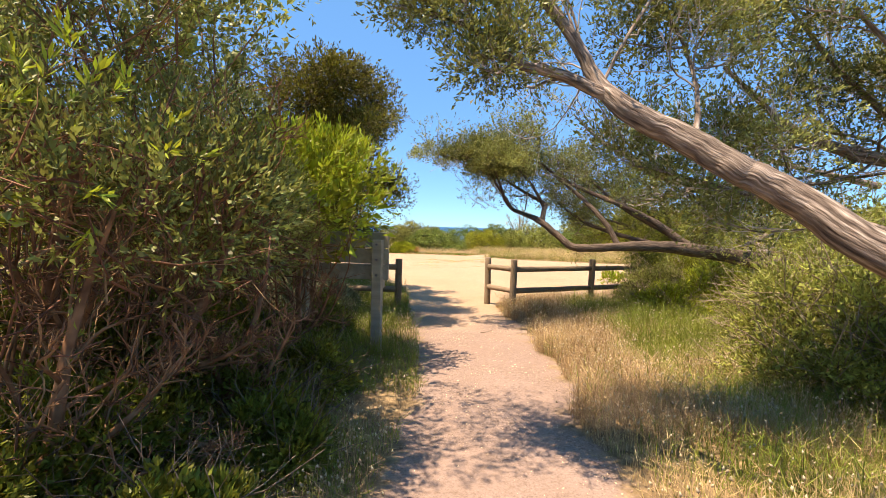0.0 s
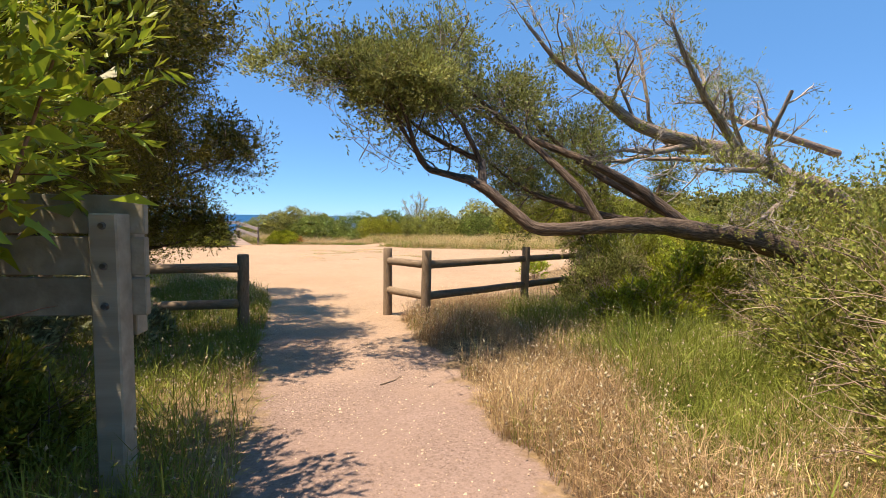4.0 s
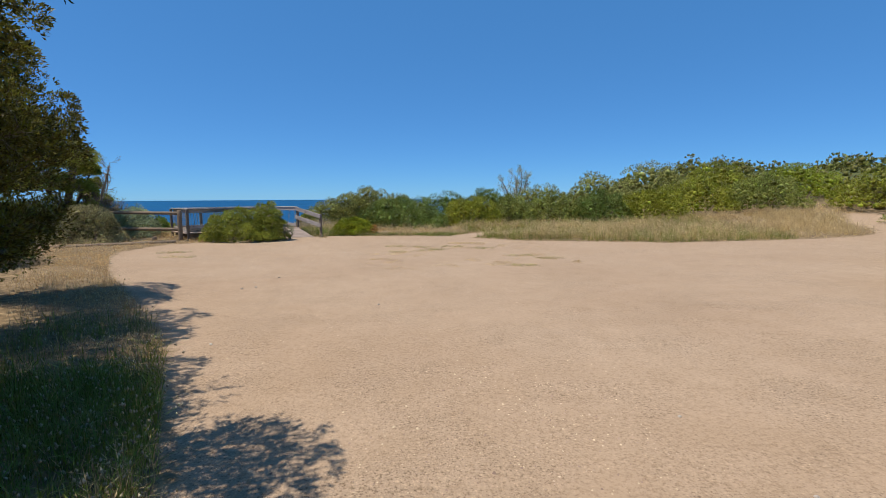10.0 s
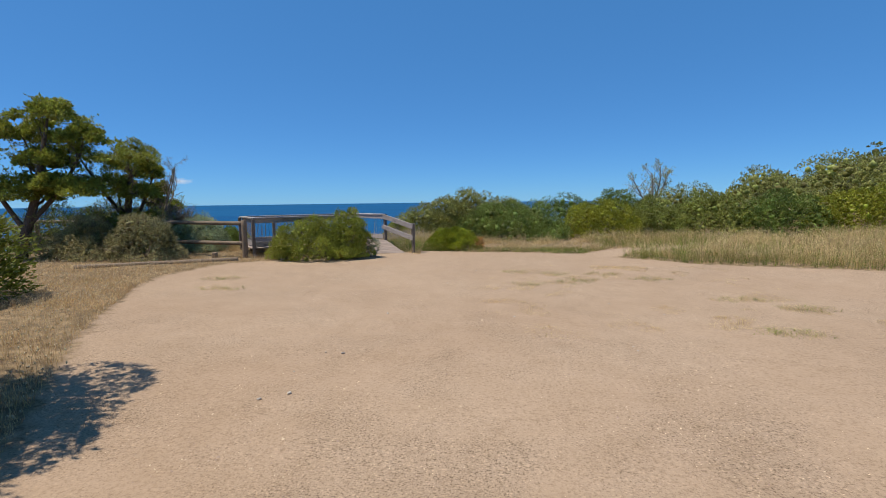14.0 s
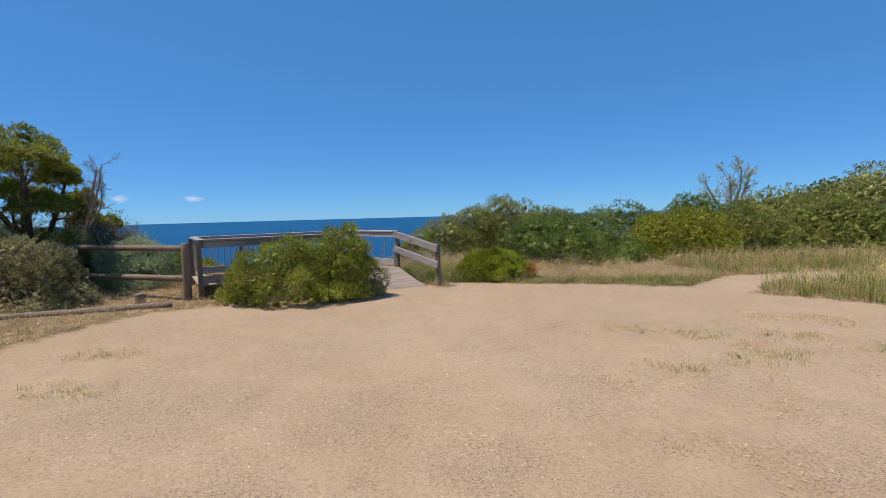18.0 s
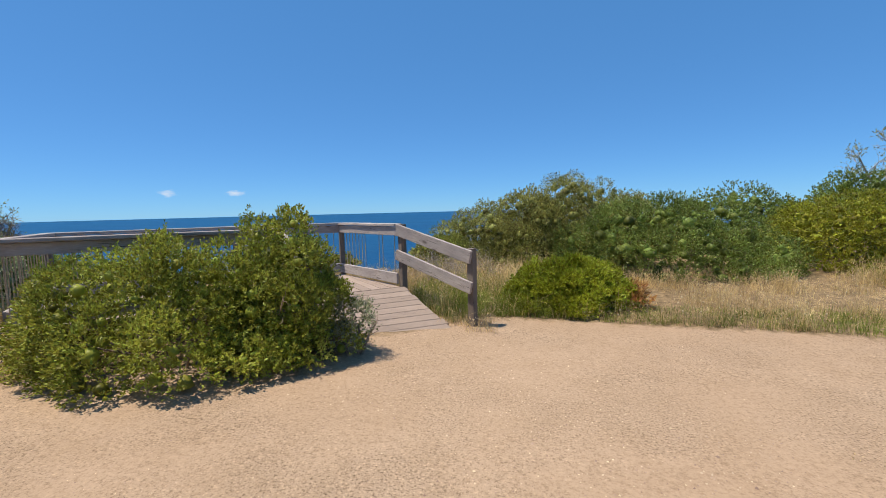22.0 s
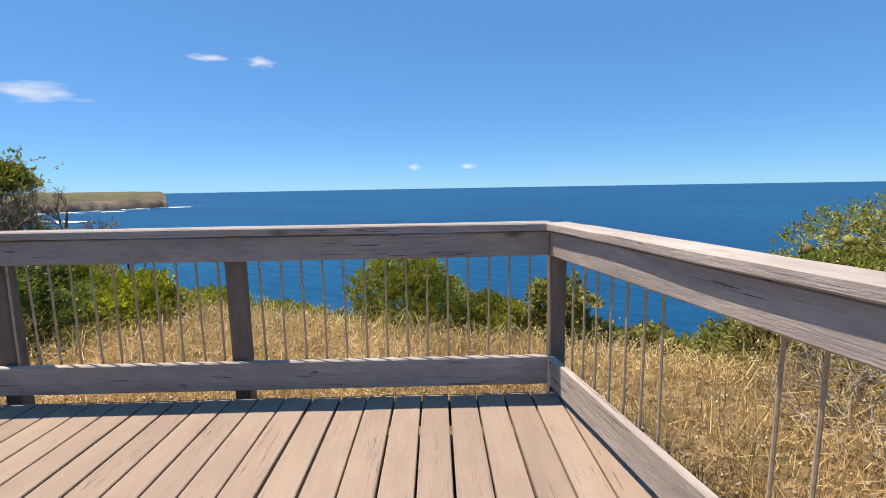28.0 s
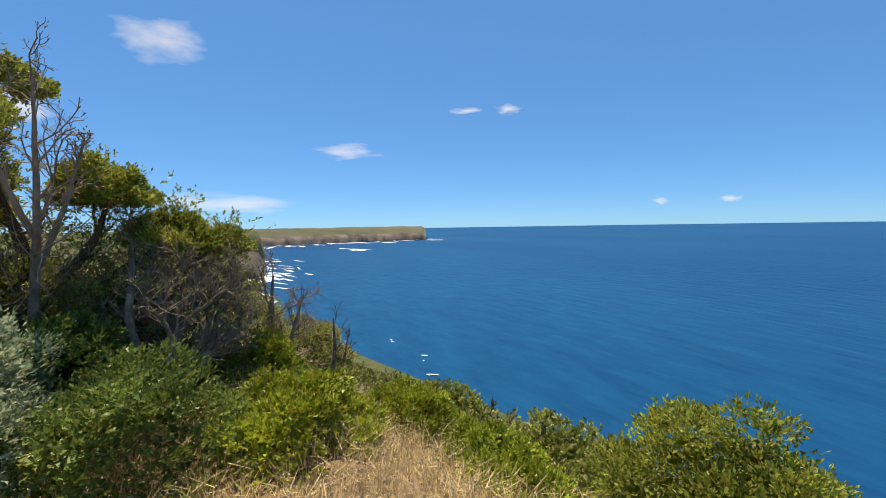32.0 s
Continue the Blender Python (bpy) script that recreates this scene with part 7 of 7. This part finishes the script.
headland("headland", 97, 72.2, 760, 1010, lambda f: 1.2 + 2.0 * f - 1.6 * max(0, f - 0.88) / 0.12 - 8 * max(0, f - 0.985) / 0.015, "low pastured headland with dark cliffs far across the bay")
headland("sea_cliff", 112, 91.7, 190, 300, lambda f: 1.6 - 1.5 * f - 14 * max(0, f - 0.965) / 0.035, "dark rocky sea cliff topped with scrub", depth=120, seed=4, steps=60, cover=M_SCRUB)


def foam():
    rng = np.random.default_rng(320)
    vs, fs, base = [], [], 0
    spots = [(yaw, far, rng.uniform(5, 22), rng.uniform(1.2, 5)) for yaw, far in zip(np.linspace(111, 91.2, 60), np.linspace(176, 290, 60)) for _ in range(3)]
    spots += [(yaw, far, rng.uniform(10, 40), rng.uniform(2, 7)) for yaw, far in zip(np.linspace(96, 70.5, 46), np.linspace(735, 1010, 46))]
    spots += [(80.5 + rng.uniform(-1.2, 1.2), 640 + rng.uniform(-20, 20), 22, 4) for _ in range(6)]
    for yaw, far, k in ((91, 150, 16), (88, 118, 12), (86, 98, 8), (76, 120, 2), (73, 100, 2), (71, 92, 2)):
        spots += [(yaw + rng.normal(0, 0.9), far * (1 + rng.normal(0, 0.02)), rng.uniform(0.3, 1.2), rng.uniform(0.15, 0.4)) for _ in range(k)]
    spots += [(rng.uniform(90.6, 95.5), rng.uniform(185, 470), rng.uniform(5, 16), rng.uniform(1.2, 3.2)) for _ in range(60)]
    spots += [(rng.uniform(86.3, 91.5), rng.uniform(240, 520), rng.uniform(8, 24), rng.uniform(0.6, 1.6)) for _ in range(14)]
    for yaw, far, ln, wd in spots:
        yaw, far = yaw + rng.normal(0, 0.35), far * (1 + rng.normal(0, 0.035))
        cx, cy, _ = bearing(yaw, far, 0)
        a = radians(20) + rng.normal(0, 0.25)
        n = 14
        th = np.linspace(0, 2 * np.pi, n, endpoint=False)
        r = rng.uniform(0.5, 1.1, n)
        px, py = np.cos(th) * ln * r, np.sin(th) * wd * r
        ring = np.column_stack([cx + px * math.cos(a) - py * math.sin(a), cy + px * math.sin(a) + py * math.cos(a), np.full(n, -27.8)])
        vs.append(np.vstack([ring, [[cx, cy, -27.75]]]))
        fs.append(np.column_stack([np.arange(n), (np.arange(n) + 1) % n, np.full(n, n)]) + base)
        base += n + 1
    me = np_mesh("sea_foam", np.concatenate(vs), [np.concatenate(fs)])
    me.materials.append(M_FOAM)
    tagged(new("sea_foam", me), "white breakers along the rocky shore", "foam", kind="stuff")


foam()


def clouds():
    for yaw, el, w, h in ((101, 19.6, 15, 6.5), (82, 9.3, 13, 3.0), (61.5, 14.1, 5.5, 2.0), (67, 14.1, 7, 1.4), (96, 3.0, 26, 4.5), (44.2, 2.5, 3.2, 1.3), (37.5, 2.5, 3.4, 1.2), (113, 11.5, 9, 5), (116, 15.2, 6, 3)):
        far = 4200
        p = Vector(bearing(yaw, far * math.cos(radians(el)), far * math.sin(radians(el))))
        n = 12
        gx, gy = np.meshgrid(np.linspace(-1, 1, n), np.linspace(-1, 1, n))
        v = np.stack([gx, gy, 0.08 * (1 - gx**2) * (1 - gy**2)], -1).reshape(-1, 3)
        i = (np.arange(n - 1)[:, None] * n + np.arange(n - 1)).ravel()
        me = np_mesh("cloud", v, [np.stack([i, i + 1, i + n + 1, i + n], 1)])
        me.materials.append(M_CLOUD)
        ob = new("cloud", me)
        ob.matrix_world = look(p, (-8.0, 33.8, 1.8)) @ pose(0, 0, 0, 0, 180, 0) @ Matrix.Diagonal((far * math.tan(radians(w / 2)), far * math.tan(radians(h / 2)), 60, 1))
        tagged(ob, "small soft white cloud low over the sea", "cloud", "clouds", "structure")


clouds()


# ---- small things ----
def stone(x, y, size, label, z=None, seed=0):
    bm = bmesh.new()
    bmesh.ops.create_icosphere(bm, subdivisions=2, radius=1)
    for v in bm.verts:
        v.co *= 1 + 0.3 * noise.noise(v.co * 1.3 + Vector((seed, 0, 0)))
        v.co = Vector((v.co.x * size[0], v.co.y * size[1], v.co.z * size[2]))
    ob = part("stone", bm, M_STONE, None, matrix=pose(x, y, (height(x, y) if z is None else z) + size[2] * 0.55, 0, 0, seed * 50))
    return tagged(ob, label, "stone")


stone(-8.0, 29.95, (0.13, 0.1, 0.08), "pale rounded stone at the foot of the bush", seed=1)
for k, (s, t) in enumerate(((1.2, 0.055), (1.165, 0.06), (1.06, 0.05))):
    q = at_deck(s, t)
    stone(q.x, q.y, (0.014, 0.012, 0.011), "tiny white pebble on the deck by the kick board", DZ, 3 + k)
rng_s = random.Random(9)
for k in range(26):
    x, y = rng_s.uniform(-4, 4.5), rng_s.uniform(11.5, 29)
    if float(bare(x, y)) > 0.4:
        r = rng_s.uniform(0.01, 0.02)
        stone(x, y, (r * 1.3, r, r * 0.7), "small loose pebble on the sand", seed=10 + k)


def gravel():
    """Loose grit over the trodden sand: small four-sided chips."""
    rng = np.random.default_rng(330)
    along_y = [(-0.4, 1.4, -1, 9, 300), (-1.2, 2.6, 9, 14, 170), (-4.5, 2.2, 14, 24, 130), (-6.2, -1.6, 24, 32.4, 240)]
    xy = np.concatenate([scatter(rng, q[:4], int(q[4] * (q[1] - q[0]) * (q[3] - q[2])), lambda x, y: np.clip(bare(x, y) * 2 + 0.5, 0, 1) * np.clip(patch(x, y, 1.2, 3.0) * 2.4 - 0.5, 0.1, 1)) for q in along_y])
    n = len(xy)
    r = rng.uniform(0.003, 0.009, (n, 1)) * np.where(rng.random((n, 1)) < 0.06, 1.7, 1)
    c = np.column_stack([xy, land(xy[:, 0], xy[:, 1])])
    t = rng.uniform(0, 6.283, (n, 1))
    ring = []
    for k in range(4):
        a = t + k * 1.571 + rng.normal(0, 0.25, (n, 1))
        q = r * rng.uniform(0.7, 1.3, (n, 1))
        ring.append(c + np.column_stack([np.cos(a) * q, np.sin(a) * q, np.full(n, -0.002)]))
    top = c + np.column_stack([rng.normal(0, 0.25, (n, 2)) * r, r * rng.uniform(0.6, 1.0, (n, 1))])
    v = np.stack(ring + [top], 1).reshape(-1, 3)
    i = np.arange(n)[:, None] * 5
    me = np_mesh("gravel", v, [np.concatenate([i + np.array([[k, (k + 1) % 4, 4]]) for k in range(4)])])
    me.materials.append(M_GRIT)
    tagged(new("gravel", me), "loose pinkish grit and small chips on the sand", "gravel", kind="stuff")


M_GRIT = mat("sandy_grit", [(0.33, 0.23, 0.155), (0.52, 0.39, 0.28)], scale=3, island=0.45, rough=0.9)
gravel()


def stick(x, y, length, turn, seed):
    rng = np.random.default_rng(seed)
    p = wander(rng, (0, 0, 0.006), (1, 0, 0), length, 0.007, 0.003, 6, 0.12)
    p[0][:, 2] = 0.006
    ob = part("stick", tube_mesh("stick", [p], 6), M_TWIG, None, matrix=pose(x, y, height(x, y), 0, 0, turn))
    tagged(ob, "thin brown fallen stick on the sand", "stick")


for k, (x, y, ln, a) in enumerate(((0.15, 11.85, 0.16, 12), (0.65, 7.3, 0.3, 35), (2.2, 12.1, 0.3, -10), (0.3, 9.2, 0.14, 70))):
    stick(x, y, ln, a, 400 + k)
